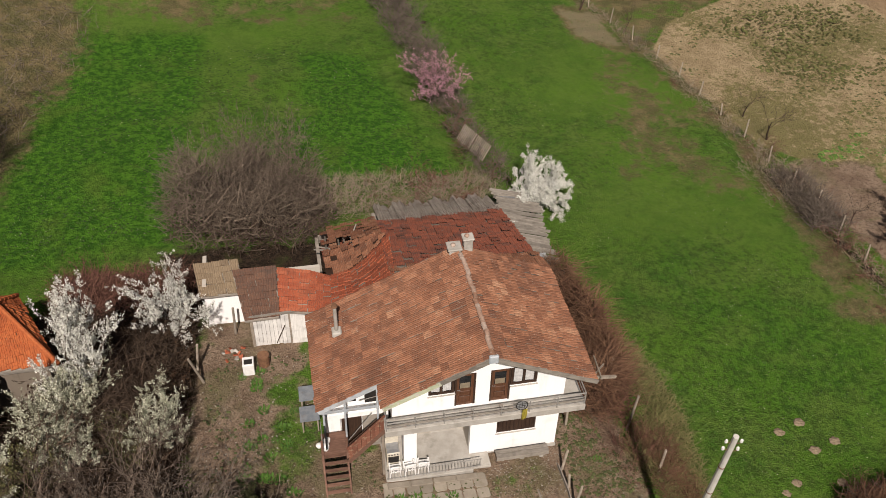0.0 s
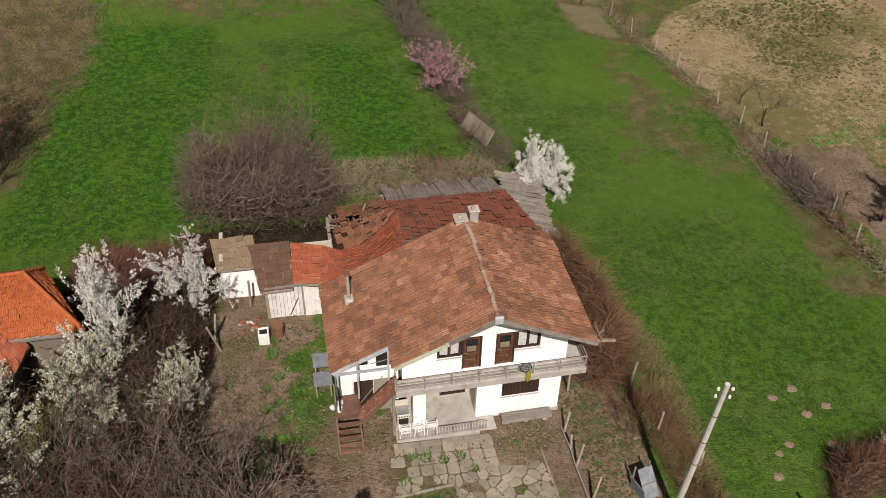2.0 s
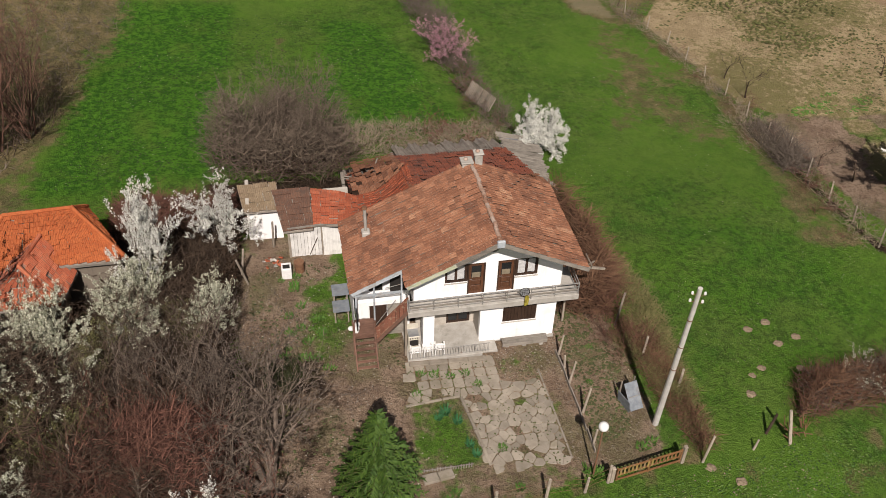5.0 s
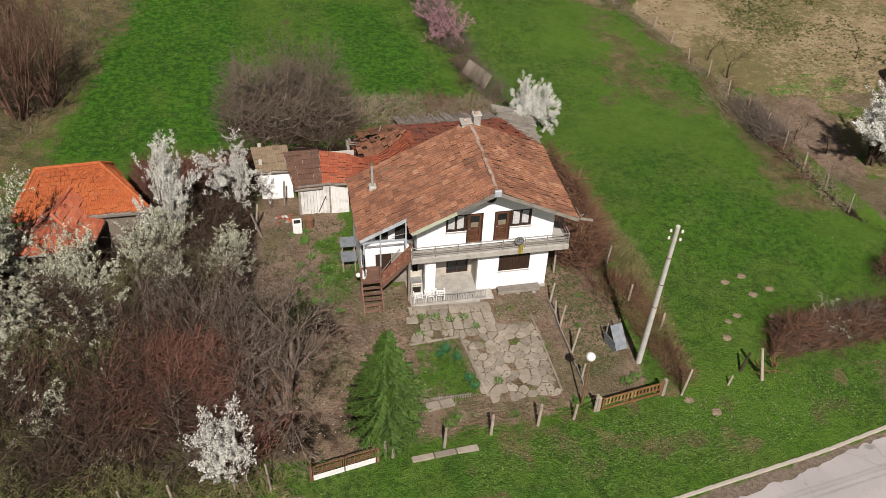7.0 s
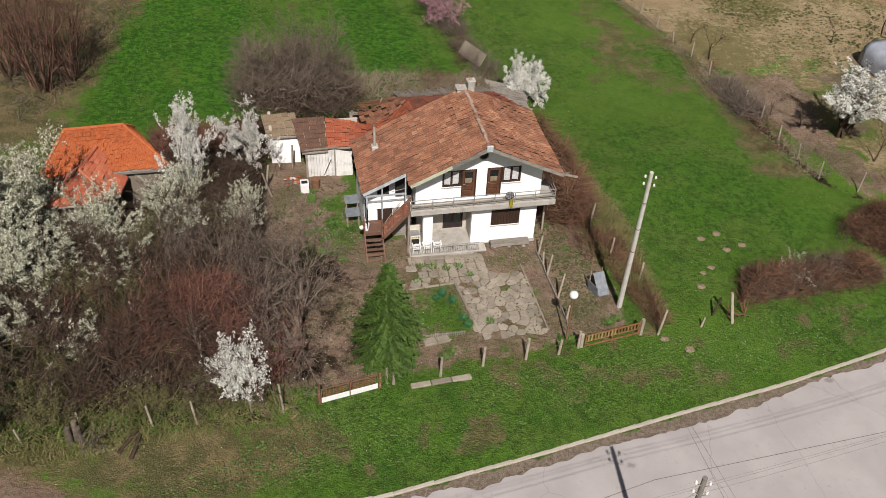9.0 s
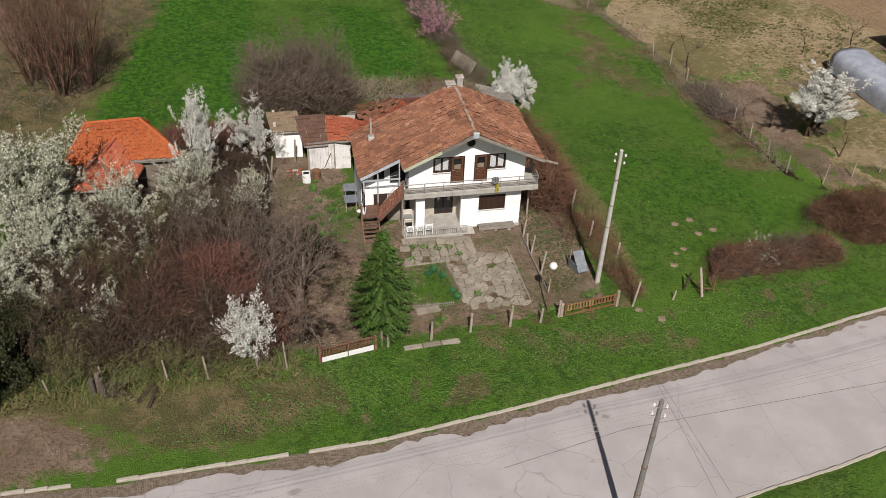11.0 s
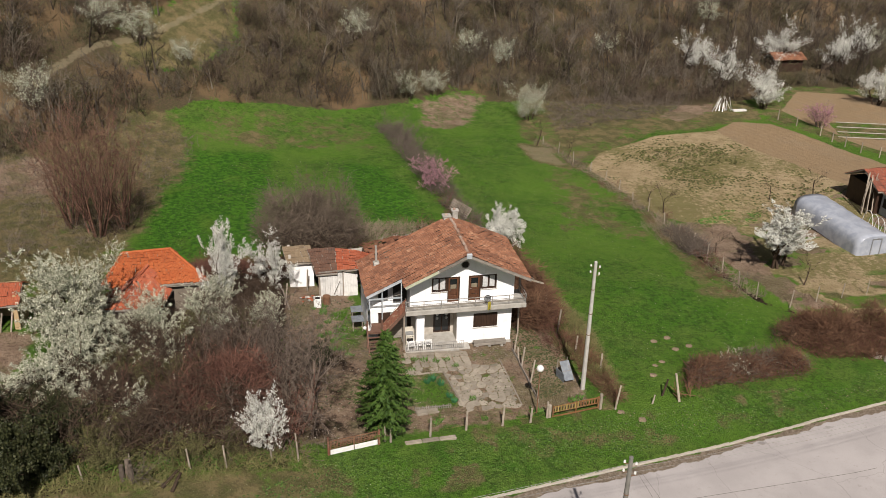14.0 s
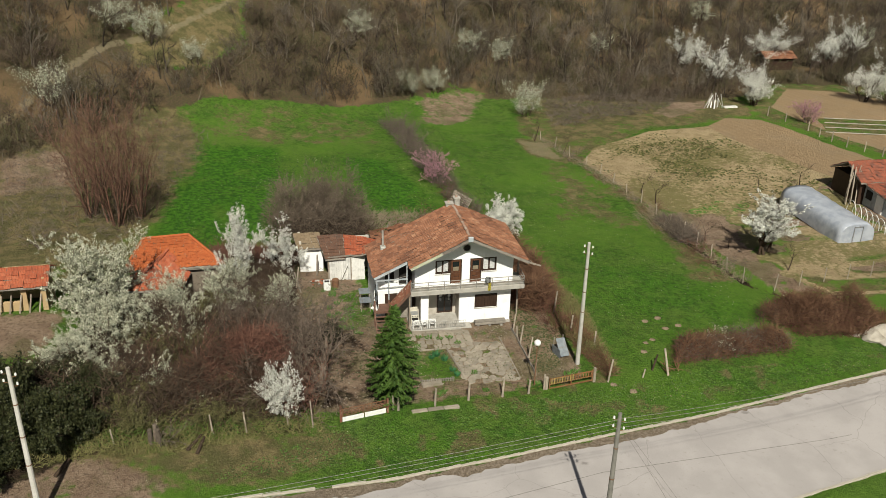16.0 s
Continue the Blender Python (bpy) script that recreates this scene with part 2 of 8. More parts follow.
def plaster_stuff(name, base, stain, amount):
    """Limewash: faint trowel marks, grey streaks that run down, dirt splashed up from the ground."""
    k = Nodes(name)
    pos = k.position()
    run = k.noise(k.scaled(pos, (3.0, 3.0, 0.35)), 1.0, 5.0, 0.6)
    blot = k.noise(pos, 0.9, 5.0, 0.6)
    fine = k.noise(pos, 25.0, 3.0)
    col = k.mix(k.math("MULTIPLY", k.step(run, 0.55, 0.72), amount), base, stain)
    col = k.mix(k.math("MULTIPLY", k.step(blot, 0.56, 0.7), amount), col, stain)
    col = k.mix(k.math("MULTIPLY", k.step(fine, 0.5, 0.7), 0.12), col, stain)
    k.bump(k.noise(pos, 7.0, 4.0), 0.25, 0.012)
    return k.done(col, 0.9, 0.0, 0.2)


def leaf_stuff(name, c1, c2, rough=0.7, thin=0.0):
    k = Nodes(name)
    c = k.chance()
    col = k.mix(c, c1, c2)
    col = k.mix(k.math("MULTIPLY", k.step(k.noise(k.position(), 1.2, 3.0), 0.45, 0.65), 0.4), col, tuple(v * 0.55 for v in c1))
    if thin:
        tr, mx = k.n("BsdfTranslucent"), k.n("MixShader")
        k.put(tr.inputs[0], col)
        mx.inputs[0].default_value = thin
        k.t.links.new(k.b.outputs[0], mx.inputs[1])
        k.t.links.new(tr.outputs[0], mx.inputs[2])
        k.t.links.new(mx.outputs[0], k.t.nodes["Material Output"].inputs[0])
    return k.done(col, rough, 0.0, 0.2)


M_GROUND = ground_stuff()
M_ROAD = road_stuff()
M_TILE = tile_stuff("weathered_clay_tile", [(0.105, 0.047, 0.030), (0.205, 0.089, 0.050), (0.295, 0.134, 0.075), (0.45, 0.275, 0.17)], (0.105, 0.057, 0.038), (0.40, 0.34, 0.28), 0.40)
M_TILE_RED = tile_stuff("red_clay_tile", [(0.25, 0.060, 0.030), (0.37, 0.100, 0.048), (0.46, 0.155, 0.080)], (0.16, 0.066, 0.042), (0.26, 0.19, 0.15), 0.4)
M_TILE_ORANGE = tile_stuff("orange_clay_tile", [(0.27, 0.066, 0.024), (0.43, 0.125, 0.042), (0.36, 0.095, 0.032), (0.46, 0.15, 0.055)], (0.19, 0.052, 0.022), (0.30, 0.15, 0.08), 0.38)
M_TILE_DARK = tile_stuff("mossy_dark_tile", [(0.11, 0.050, 0.036), (0.25, 0.078, 0.045), (0.33, 0.10, 0.055), (0.10, 0.065, 0.052)], (0.085, 0.062, 0.055), (0.22, 0.2, 0.17), 0.6)
M_WHITE = plaster_stuff("white_limewash", (0.82, 0.82, 0.81), (0.52, 0.50, 0.46), 0.22)
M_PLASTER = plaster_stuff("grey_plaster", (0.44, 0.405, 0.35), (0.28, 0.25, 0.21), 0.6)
M_CONCRETE = rough_stuff("old_concrete", (0.42, 0.40, 0.36), (0.34, 0.32, 0.28), 2.0, stain=(0.17, 0.16, 0.13), vary=0.12)
M_SLAB = rough_stuff("paving_slab", (0.285, 0.25, 0.20), (0.22, 0.19, 0.148), 1.6, stain=(0.14, 0.125, 0.08), vary=0.22)
M_KERB = rough_stuff("kerb_stone", (0.41, 0.375, 0.315), (0.33, 0.295, 0.24), 1.2, stain=(0.2, 0.18, 0.13), vary=0.05)
M_POLE_DARK = rough_stuff("dark_pole_concrete", (0.17, 0.16, 0.145), (0.23, 0.215, 0.195), 1.5, stain=(0.10, 0.095, 0.085), stain_amount=0.5)
M_POLE = rough_stuff("pole_concrete", (0.56, 0.54, 0.50), (0.46, 0.44, 0.40), 1.5, stain=(0.3, 0.28, 0.25), stain_amount=0.4)
M_DOOR = wood_stuff("brown_door_wood", (0.075, 0.032, 0.017), (0.12, 0.052, 0.026), 2, 0.5, vary=0.1)
M_DARKWOOD = wood_stuff("dark_joinery", (0.030, 0.017, 0.012), (0.050, 0.028, 0.018), 2, 0.55, vary=0.15)
M_GREYWOOD = wood_stuff("weathered_grey_wood", (0.19, 0.168, 0.14), (0.27, 0.24, 0.205), 1, 0.85)
M_GREYPOST = wood_stuff("weathered_post_wood", (0.25, 0.21, 0.165), (0.36, 0.31, 0.25), 2, 0.85)
M_GREYX = wood_stuff("weathered_plank_wood", (0.185, 0.165, 0.138), (0.265, 0.24, 0.205), 0, 0.85)
M_RUSTWOOD = wood_stuff("red_brown_timber", (0.15, 0.058, 0.036), (0.21, 0.088, 0.055), 0, 0.8, peel=(0.24, 0.15, 0.10))
M_STAIRWOOD = wood_stuff("brown_stair_timber", (0.12, 0.062, 0.042), (0.18, 0.10, 0.07), 0, 0.8)
M_WHITEBOARD = wood_stuff("white_painted_board", (0.58, 0.57, 0.54), (0.70, 0.69, 0.66), 2, 0.8, vary=0.12)
M_YELLOWWOOD = wood_stuff("yellow_painted_slat", (0.21, 0.15, 0.045), (0.30, 0.225, 0.07), 2, 0.7, peel=(0.25, 0.17, 0.09))
M_ORANGEWOOD = wood_stuff("orange_painted_rail", (0.16, 0.075, 0.03), (0.24, 0.12, 0.045), 0, 0.7, peel=(0.23, 0.13, 0.07))
M_GLASS = glass_stuff()
M_CURTAIN = rough_stuff("net_curtain", (0.55, 0.55, 0.54), (0.42, 0.42, 0.42), 8.0, 0.9)
M_DARK = rough_stuff("dark_interior", (0.018, 0.016, 0.014), (0.026, 0.023, 0.02), 2.0)
M_METAL = rough_stuff("grey_metal", (0.30, 0.31, 0.32), (0.40, 0.41, 0.42), 3.0, 0.5, stain=(0.22, 0.14, 0.09), metal=0.6)
M_RAIL = rough_stuff("grey_painted_iron", (0.21, 0.205, 0.19), (0.28, 0.27, 0.25), 4.0, 0.6, stain=(0.17, 0.10, 0.06))
M_RUST = rough_stuff("rusty_iron", (0.14, 0.07, 0.04), (0.21, 0.11, 0.06), 5.0, 0.8)
M_BLUEGREY = rough_stuff("grey_blue_paint", (0.33, 0.37, 0.40), (0.42, 0.45, 0.47), 3.0, 0.6, stain=(0.25, 0.2, 0.15), vary=0.08)
M_PANEL = rough_stuff("dull_grey_blue_sheet", (0.15, 0.17, 0.19), (0.22, 0.24, 0.255), 3.0, 0.6, stain=(0.14, 0.11, 0.085), vary=0.08)
M_PLASTIC = rough_stuff("white_plastic", (0.78, 0.78, 0.76), (0.70, 0.70, 0.68), 4.0, 0.4)
M_BARK = rough_stuff("brown_bark", (0.054, 0.035, 0.023), (0.090, 0.062, 0.042), 4.0, 0.95, vary=0.45)
M_BARK_RED = rough_stuff("reddish_twigs", (0.108, 0.050, 0.035), (0.158, 0.076, 0.053), 4.0, 0.95, vary=0.45)
M_BARK_GREY = rough_stuff("grey_bark", (0.096, 0.075, 0.058), (0.150, 0.122, 0.097), 4.0, 0.95, vary=0.4)
# dark bark; the same tone stands in for shade inside thickets
M_BARK_AND_SHADE = rough_stuff("dark_bark_and_shade", (0.042, 0.027, 0.017), (0.072, 0.049, 0.032), 4.0, 0.95, vary=0.2)
M_BRAMBLE = rough_stuff("dark_bramble", (0.105, 0.053, 0.030), (0.165, 0.092, 0.054), 0.8, 0.95, vary=0.3)
M_STRAW = rough_stuff("dead_stalks", (0.27, 0.22, 0.15), (0.20, 0.165, 0.115), 4.0, 0.95, vary=0.25)
M_BLOSSOM = leaf_stuff("white_blossom", (0.50, 0.50, 0.43), (0.86, 0.86, 0.81), 0.8, 0.15)
M_BLOSSOM_GREEN = leaf_stuff("greenish_blossom", (0.22, 0.235, 0.145), (0.76, 0.76, 0.62), 0.8, 0.12)
M_BLOSSOM_PINK = leaf_stuff("pink_blossom", (0.44, 0.21, 0.27), (0.58, 0.34, 0.39), 0.8, 0.3)
M_NEEDLE = leaf_stuff("spruce_needles", (0.026, 0.060, 0.010), (0.068, 0.120, 0.018))
M_LEAF = leaf_stuff("fresh_leaves", (0.05, 0.12, 0.018), (0.085, 0.17, 0.03))


# ---- mesh helpers ----
def part(name, bm, material, parent=None, label=""):
    me = bpy.data.meshes.new(name)
    bm.to_mesh(me)
    bm.free()
    me.materials.append(material)
    ob = new(name, me)
    if parent is not None:
        ob.parent = parent
    return tagged(ob, label)


def shared(name, me, parent, m):
    ob = new(name, me)
    ob.parent = parent
    ob.matrix_basis = m
    return ob


def raw(name, verts, faces, material, parent=None, label=""):
    me = bpy.data.meshes.new(name)
    me.from_pydata(np.asarray(verts, float).tolist(), [], np.asarray(faces, int).tolist())
    me.materials.append(material)
    ob = new(name, me)
    if parent is not None:
        ob.parent = parent
    return tagged(ob, label)


def thing(name, x, y, z, label, category, turn=0.0, group="", kind=""):
    e = new(name)
    e.empty_display_size = 0.2
    e.matrix_basis = pose(x, y, z, 0, 0, turn)
    return tagged(e, label, category, group, kind)


def box(bm, x0, y0, z0, x1, y1, z1, bevel=0.0, m=None):
    v = [bm.verts.new((x, y, z)) for z in (z0, z1) for y in (y0, y1) for x in (x0, x1)]
    f = [bm.faces.new([v[i] for i in q]) for q in ((0, 2, 3, 1), (4, 5, 7, 6), (0, 1, 5, 4), (2, 6, 7, 3), (0, 4, 6, 2), (1, 3, 7, 5))]
    if bevel:
        r = bmesh.ops.bevel(bm, geom=list({e for q in f for e in q.edges}), offset=bevel, segments=1, affect="EDGES", profile=0.5)
        v = list({w for q in r["faces"] for w in q.verts} | {w for w in v if w.is_valid})
    if m is not None:
        bmesh.ops.transform(bm, matrix=m, verts=[w for w in v if w.is_valid])
    return v


def boxes(*rows, bevel=0.0):
    bm = bmesh.new()
    for q in rows:
        box(bm, *q, bevel=bevel)
    return bm


def beam(bm, a, b, w, d=None, bevel=0.0):
    """A squared timber from a to b."""
    a, b = Vector(a), Vector(b)
    d = d or w
    ax = (b - a)
    q = ax.to_track_quat("Z", "Y").to_matrix().to_4x4()
    return box(bm, -w / 2, -d / 2, 0, w / 2, d / 2, ax.length, bevel, Matrix.Translation(a) @ q)


def rod(bm, a, b, r0, r1=None, n=8):
    """A round bar from a to b."""
    a, b = Vector(a), Vector(b)
    r1 = r0 if r1 is None else r1
    q = (b - a).to_track_quat("Z", "Y").to_matrix().to_4x4()
    L = (b - a).length
    m = Matrix.Translation(a + (b - a) / 2) @ q
    bmesh.ops.create_cone(bm, cap_ends=True, segments=n, radius1=r0, radius2=r1, depth=L, matrix=m)


def ball(bm, c, r, n=12, squash=1.0):
    bmesh.ops.create_uvsphere(bm, u_segments=n, v_segments=n // 2 + 2, radius=r, matrix=Matrix.Translation(c) @ Matrix.Diagonal((1, 1, squash, 1)))


def ramp01(a, b, v):
    u = np.clip((np.asarray(v, float) - a) / (b - a), 0, 1)
    return u * u * (3 - 2 * u)



# ---- ground ----
def land(x, y):
    """Height of the ground: a gentle fall to the right, a wooded hill behind."""
    x, y = np.asarray(x, float), np.asarray(y, float)
    h = -0.055 * (np.clip(x, -30, 28) - 4) - 0.6 * ramp01(26, 45, y)
    yb = np.interp(x, [-80, -40, -22, 0, 30, 60, 110], [30, 42, 58, 72, 84, 90, 120])
    u = np.maximum(y - yb, 0)
    return h + np.where(u < 20, u * u * 0.012, 4.8 + (u - 20) * 0.48)


def wood_edge(x):
    """Where the hillside wood begins, along x."""
    return np.interp(x, [-80, -40, -31, -24, -20, -14, -5, 3, 13, 30, 45, 57, 66, 76, 90, 110], [36, 52, 62.5, 68, 73, 78.5, 81, 82, 86, 90, 88, 86, 88, 94, 91, 96])


def z_at(x, y):
    return float(land(x, y))


def inside(px, py, poly, soft=1.0):
    """1 inside the polygon, 0 outside, soft at its edge."""
    d = np.full(px.shape, 1e9)
    odd = np.zeros(px.shape, bool)
    for (ax, ay), (bx, by) in zip(poly, poly[1:] + poly[:1]):
        ex, ey = bx - ax, by - ay
        t = np.clip(((px - ax) * ex + (py - ay) * ey) / (ex * ex + ey * ey), 0, 1)
        d = np.minimum(d, np.hypot(px - ax - t * ex, py - ay - t * ey))
        cross = ((ay > py) != (by > py)) & (px < (bx - ax) * (py - ay) / (by - ay + 1e-12) + ax)
        odd ^= cross
    s = np.where(odd, d, -d)
    return np.clip(0.5 + s / (2 * soft), 0, 1)


def axis_steps(lo, hi, dense_lo, dense_hi, step):
    mid = list(np.arange(dense_lo, dense_hi + 1e-6, step))
    out, s = [], step
    v = dense_hi
    while v < hi:
        s *= 1.16
        v += s
        out.append(v)
    pre, s, v = [], step, dense_lo
    while v > lo:
        s *= 1.16
        v -= s
        pre.append(v)
    return np.array(pre[::-1] + mid + out)


def smooth_noise(x, y, scale, seed):
    """Value noise on a lattice."""
    r = np.random.RandomState(seed)
    tab = r.rand(64, 64)
    u, v = x / scale, y / scale
    i, j = np.floor(u).astype(int), np.floor(v).astype(int)
    fu, fv = u - i, v - j
    fu, fv = fu * fu * (3 - 2 * fu), fv * fv * (3 - 2 * fv)
    g = lambda a, b: tab[a % 64, b % 64]
    return (g(i, j) * (1 - fu) + g(i + 1, j) * fu) * (1 - fv) + (g(i, j + 1) * (1 - fu) + g(i + 1, j + 1) * fu) * fv


# road: its two edges, along x
def kerb_y(x):
    return np.interp(x, [-60, -14, -2, 6, 14, 21, 29, 37, 80], [3.2, 4.6, 5.5, 6.95, 8.6, 9.95, 11.9, 13.3, 21.5])


ROAD_W = 9.0
xs = axis_steps(-420, 520, -46, 80, 0.5)
ys = axis_steps(-160, 640, -12, 104, 0.5)
GX, GY = np.meshgrid(xs, ys)
GZ = land(GX, GY)
near = ((GX > -60) & (GX < 95) & (GY < 120)).astype(float)
GZ = GZ + near * (0.10 * (smooth_noise(GX, GY, 1.3, 3) - 0.5) + 0.25 * (smooth_noise(GX, GY, 6.0, 4) - 0.5))
flat = inside(GX, GY, [(-2.5, 21.5), (11.6, 21.5), (11.6, 33), (-2.5, 33)], 1.0)
ky = kerb_y(GX)
on_road = ramp01(0.5, -0.3, GY - ky) * ramp01(-ROAD_W - 0.5, -ROAD_W + 0.3, GY - ky)
GZ = GZ * (1 - on_road) + (land(GX, GY) - 0.32 + 0.2 * ramp01(-1.9, -0.6, GY - ky)) * on_road
yard = inside(GX, GY, [(-4.5, 12.5), (14.8, 14.5), (13.5, 29), (-6, 31)], 1.0)
GZ = GZ * (1 - yard * 0.8) + (land(GX, GY)) * yard * 0.8

ditch_line = [(32.5, 46), (33.6, 36), (34.2, 29.1), (35.4, 27.0), (37.5, 25.4)]
ditch = np.zeros(GX.shape)
for (ax, ay), (bx, by) in zip(ditch_line, ditch_line[1:]):
    t = np.clip(((GX - ax) * (bx - ax) + (GY - ay) * (by - ay)) / ((bx - ax) ** 2 + (by - ay) ** 2), 0, 1)
    ditch = np.maximum(ditch, ramp01(0.9, 0.2, np.hypot(GX - ax - t * (bx - ax), GY - ay - t * (by - ay))))
GZ = GZ - 0.45 * ditch
A = np.zeros(GX.shape + (4,), np.float32)
B = np.zeros(GX.shape + (4,), np.float32)
A[..., 3] = B[..., 3] = 1
P_LUSH = [(-17.5, 63.8), (-14.6, 67.9), (-6.5, 67.8), (-6.7, 56.8), (-8.2, 47.5), (-4.0, 45.5), (-8.0, 40.5), (-13.1, 39.8), (-19.5, 39), (-18.6, 46)]
P_LUSH_EAST = [(0.5, 65.6), (6.2, 63.3), (9.8, 49.0), (10.6, 45.4), (2.0, 45.6), (-2.5, 46.5), (-3.5, 50.5), (0.7, 55.0)]
A[..., 0] = np.maximum(inside(GX, GY, P_LUSH, 1.8), inside(GX, GY, P_LUSH_EAST, 1.8))
A[..., 0] = np.maximum(A[..., 0], 0.08 * inside(GX, GY, [(-14.7, 77.2), (-5.6, 79.7), (2.4, 81), (6.9, 77.4), (9, 60), (-17, 62)], 2.0))
A[..., 0] = np.maximum(A[..., 0], 0.5 * inside(GX, GY, [(18, 24), (24, 18), (38, 22), (33, 30), (23, 40), (18, 38)], 4.0))
verge = ramp01(0, 1.5, GY - ky) * (GY < 16) * (GX > -3)
A[..., 0] = np.maximum(A[..., 0], 0.3 * verge)
dry = 0.75 * inside(GX, GY, [(-60, 30), (-20, 36), (-17, 53), (-14, 68), (-20, 84), (-60, 70)], 3.0)
dry = np.maximum(dry, 0.62 * inside(GX, GY, [(-12.6, 73), (-8.4, 75.4), (-3.6, 71.6), (-8.5, 68.2)], 1.5))
dry = np.maximum(dry, 0.47 * inside(GX, GY, [(-15.5, 78), (-5.6, 81), (3, 82), (8, 78), (7, 68), (-16, 68.5)], 2.0))
dry = np.maximum(dry, 0.58 * inside(GX, GY, [(29, 60), (33.5, 66), (45, 74.5), (53, 75.5), (62, 78.5), (66, 88), (30, 92), (25, 76)], 1.0))
dry = np.maximum(dry, 0.56 * inside(GX, GY, [(38, 31), (53, 32), (53, 24), (39, 24)], 0.8))
dry = np.maximum(dry, 0.55 * inside(GX, GY, [(62, 78), (66, 90), (76, 97), (98, 95), (98, 60), (72, 58)], 1.0))
dry = np.maximum(dry, 0.40 * inside(GX, GY, [(-6, 68), (0, 66), (0, 56), (-6, 57)], 3.0))
dry = np.maximum(dry, 0.56 * inside(GX, GY, [(20, 45), (32, 40), (31, 62), (24, 66)], 4.0))
dry = np.maximum(dry, 0.6 * inside(GX, GY, [(29, 30), (34, 28), (34.5, 48), (30, 72), (27, 72), (31, 48)], 1.0))
dry = np.maximum(dry, 0.68 * inside(GX, GY, [(-30, 4), (-8, 5.5), (-2, 8), (-3, 11.5), (-30, 11)], 2.0))
dry = np.maximum(dry, 0.48 * inside(GX, GY, [(7, 9), (17, 10.5), (16, 13.5), (7, 12.5)], 1.5))
dry = np.maximum(dry, 0.4 * inside(GX, GY, [(-12, 38), (11, 41), (12.5, 45), (2, 46.5), (-10, 42)], 1.5))
dry = np.maximum(dry, 0.9 * inside(GX, GY, [(24.6, 66), (29, 62), (28, 72), (24, 73)], 1.2))
patchy = smooth_noise(GX + 90, GY + 90, 2.4, 8) * smooth_noise(GX + 40, GY + 70, 0.9, 9)
dry = np.maximum(dry, np.clip(patchy * 2.1 - 0.25, 0, 0.55) * verge)
dry = np.maximum(dry, 0.6 * inside(GX, GY, [(-60, 24), (-24, 30), (-16, 36), (-20, 42), (-60, 36)], 2.0))
A[..., 1] = dry
soil = inside(GX, GY, [(-6.5, 12.2), (1.2, 13.2), (2.7, 20), (2.7, 24.6), (-0.6, 25), (-0.6, 34.4), (-6.2, 34.4), (-7, 31.5)], 0.8) * 0.74
soil = np.maximum(soil, inside(GX, GY, [(8.7, 14), (10.3, 14.2), (14.0, 15), (14.2, 28), (10.4, 30), (9.4, 23.2), (8.6, 22)], 0.6) * 0.72)
soil = np.maximum(soil, inside(GX, GY, [(36, 26), (60, 24), (90, 38), (90, 54), (60, 56), (57, 53), (46, 49), (40, 45.5), (34, 46), (34.6, 34)], 0.8) * 0.74)
soil = np.maximum(soil, 0.8 * inside(GX, GY, [(50, 79), (57, 83), (60, 87.5), (54, 88), (48, 82)], 1.0))
soil = np.maximum(soil, 0.62 * inside(GX, GY, [(-36, 60), (-29, 63), (-26.3, 54.4), (-34.5, 52)], 1.0))
soil *= 1 - 0.8 * inside(GX, GY, [(39.2, 29.3), (44.6, 29.8), (51, 28), (49, 25), (42.8, 25.4), (39.9, 25.6)], 0.3)
soil *= 1 - 0.5 * inside(GX, GY, [(43, 31.5), (52, 31.5), (52, 33.5), (44, 33.6)], 0.4)
soil = np.maximum(soil, inside(GX, GY, [(2, 22), (11, 22.5), (11, 34), (2, 34)], 0.4))
soil = np.maximum(soil, 0.9 * ramp01(0.6, 0.2, np.abs(GY - ky + 0.55)) * (GX > -30))
soil = np.maximum(soil, 0.8 * inside(GX, GY, [(13, 28), (17, 24.5), (18.5, 26.5), (15, 31)], 1.5) * 0.8)
soil = np.maximum(soil, 0.62 * inside(GX, GY, [(-45, 2.5), (-15, 4.4), (-13, 7.5), (-20, 10.5), (-45, 10)], 1.5))
soil = np.maximum(soil, 0.8 * inside(GX, GY, [(-36, 20), (-24, 21), (-23.5, 27.5), (-36, 27.5)], 1.0))
A[..., 2] = soil
A[..., 0] = np.maximum(A[..., 0], 0.55 * inside(GX, GY, [(-34, 31), (-22, 33), (-22, 37), (-34, 36)], 2.0))
# where the shade-darkened leaf litter lies: thickets, hedges, ditch
litter_and_shade = 0.9 * inside(GX, GY, [(-60, 5), (-25, 6.5), (-19.5, 9.5), (-16, 10.6), (-7, 10.6), (-6.2, 13), (-6.6, 25), (-6.0, 31), (-6.2, 35), (-12, 37.5), (-20, 31), (-24, 20), (-60, 18)], 1.2)
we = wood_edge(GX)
litter_and_shade = np.maximum(litter_and_shade, 0.45 * inside(GX, GY, [(10.5, 44), (13, 44), (12.6, 76), (8.6, 76)], 0.8))
litter_and_shade = np.maximum(litter_and_shade, 0.75 * inside(GX, GY, [(-7, 34.3), (1, 34), (1.5, 41), (-9, 40.5)], 1.0))
litter_and_shade = np.maximum(litter_and_shade, 0.6 * ditch)
# litter patches darken the yard soil for tree shade and damp
litter_and_shade = np.maximum(litter_and_shade, 0.48 * inside(GX, GY, [(-7, 12.4), (-1.5, 13), (-0.5, 19), (-2.5, 24), (-7, 25)], 0.8))
B[..., 0] = litter_and_shade
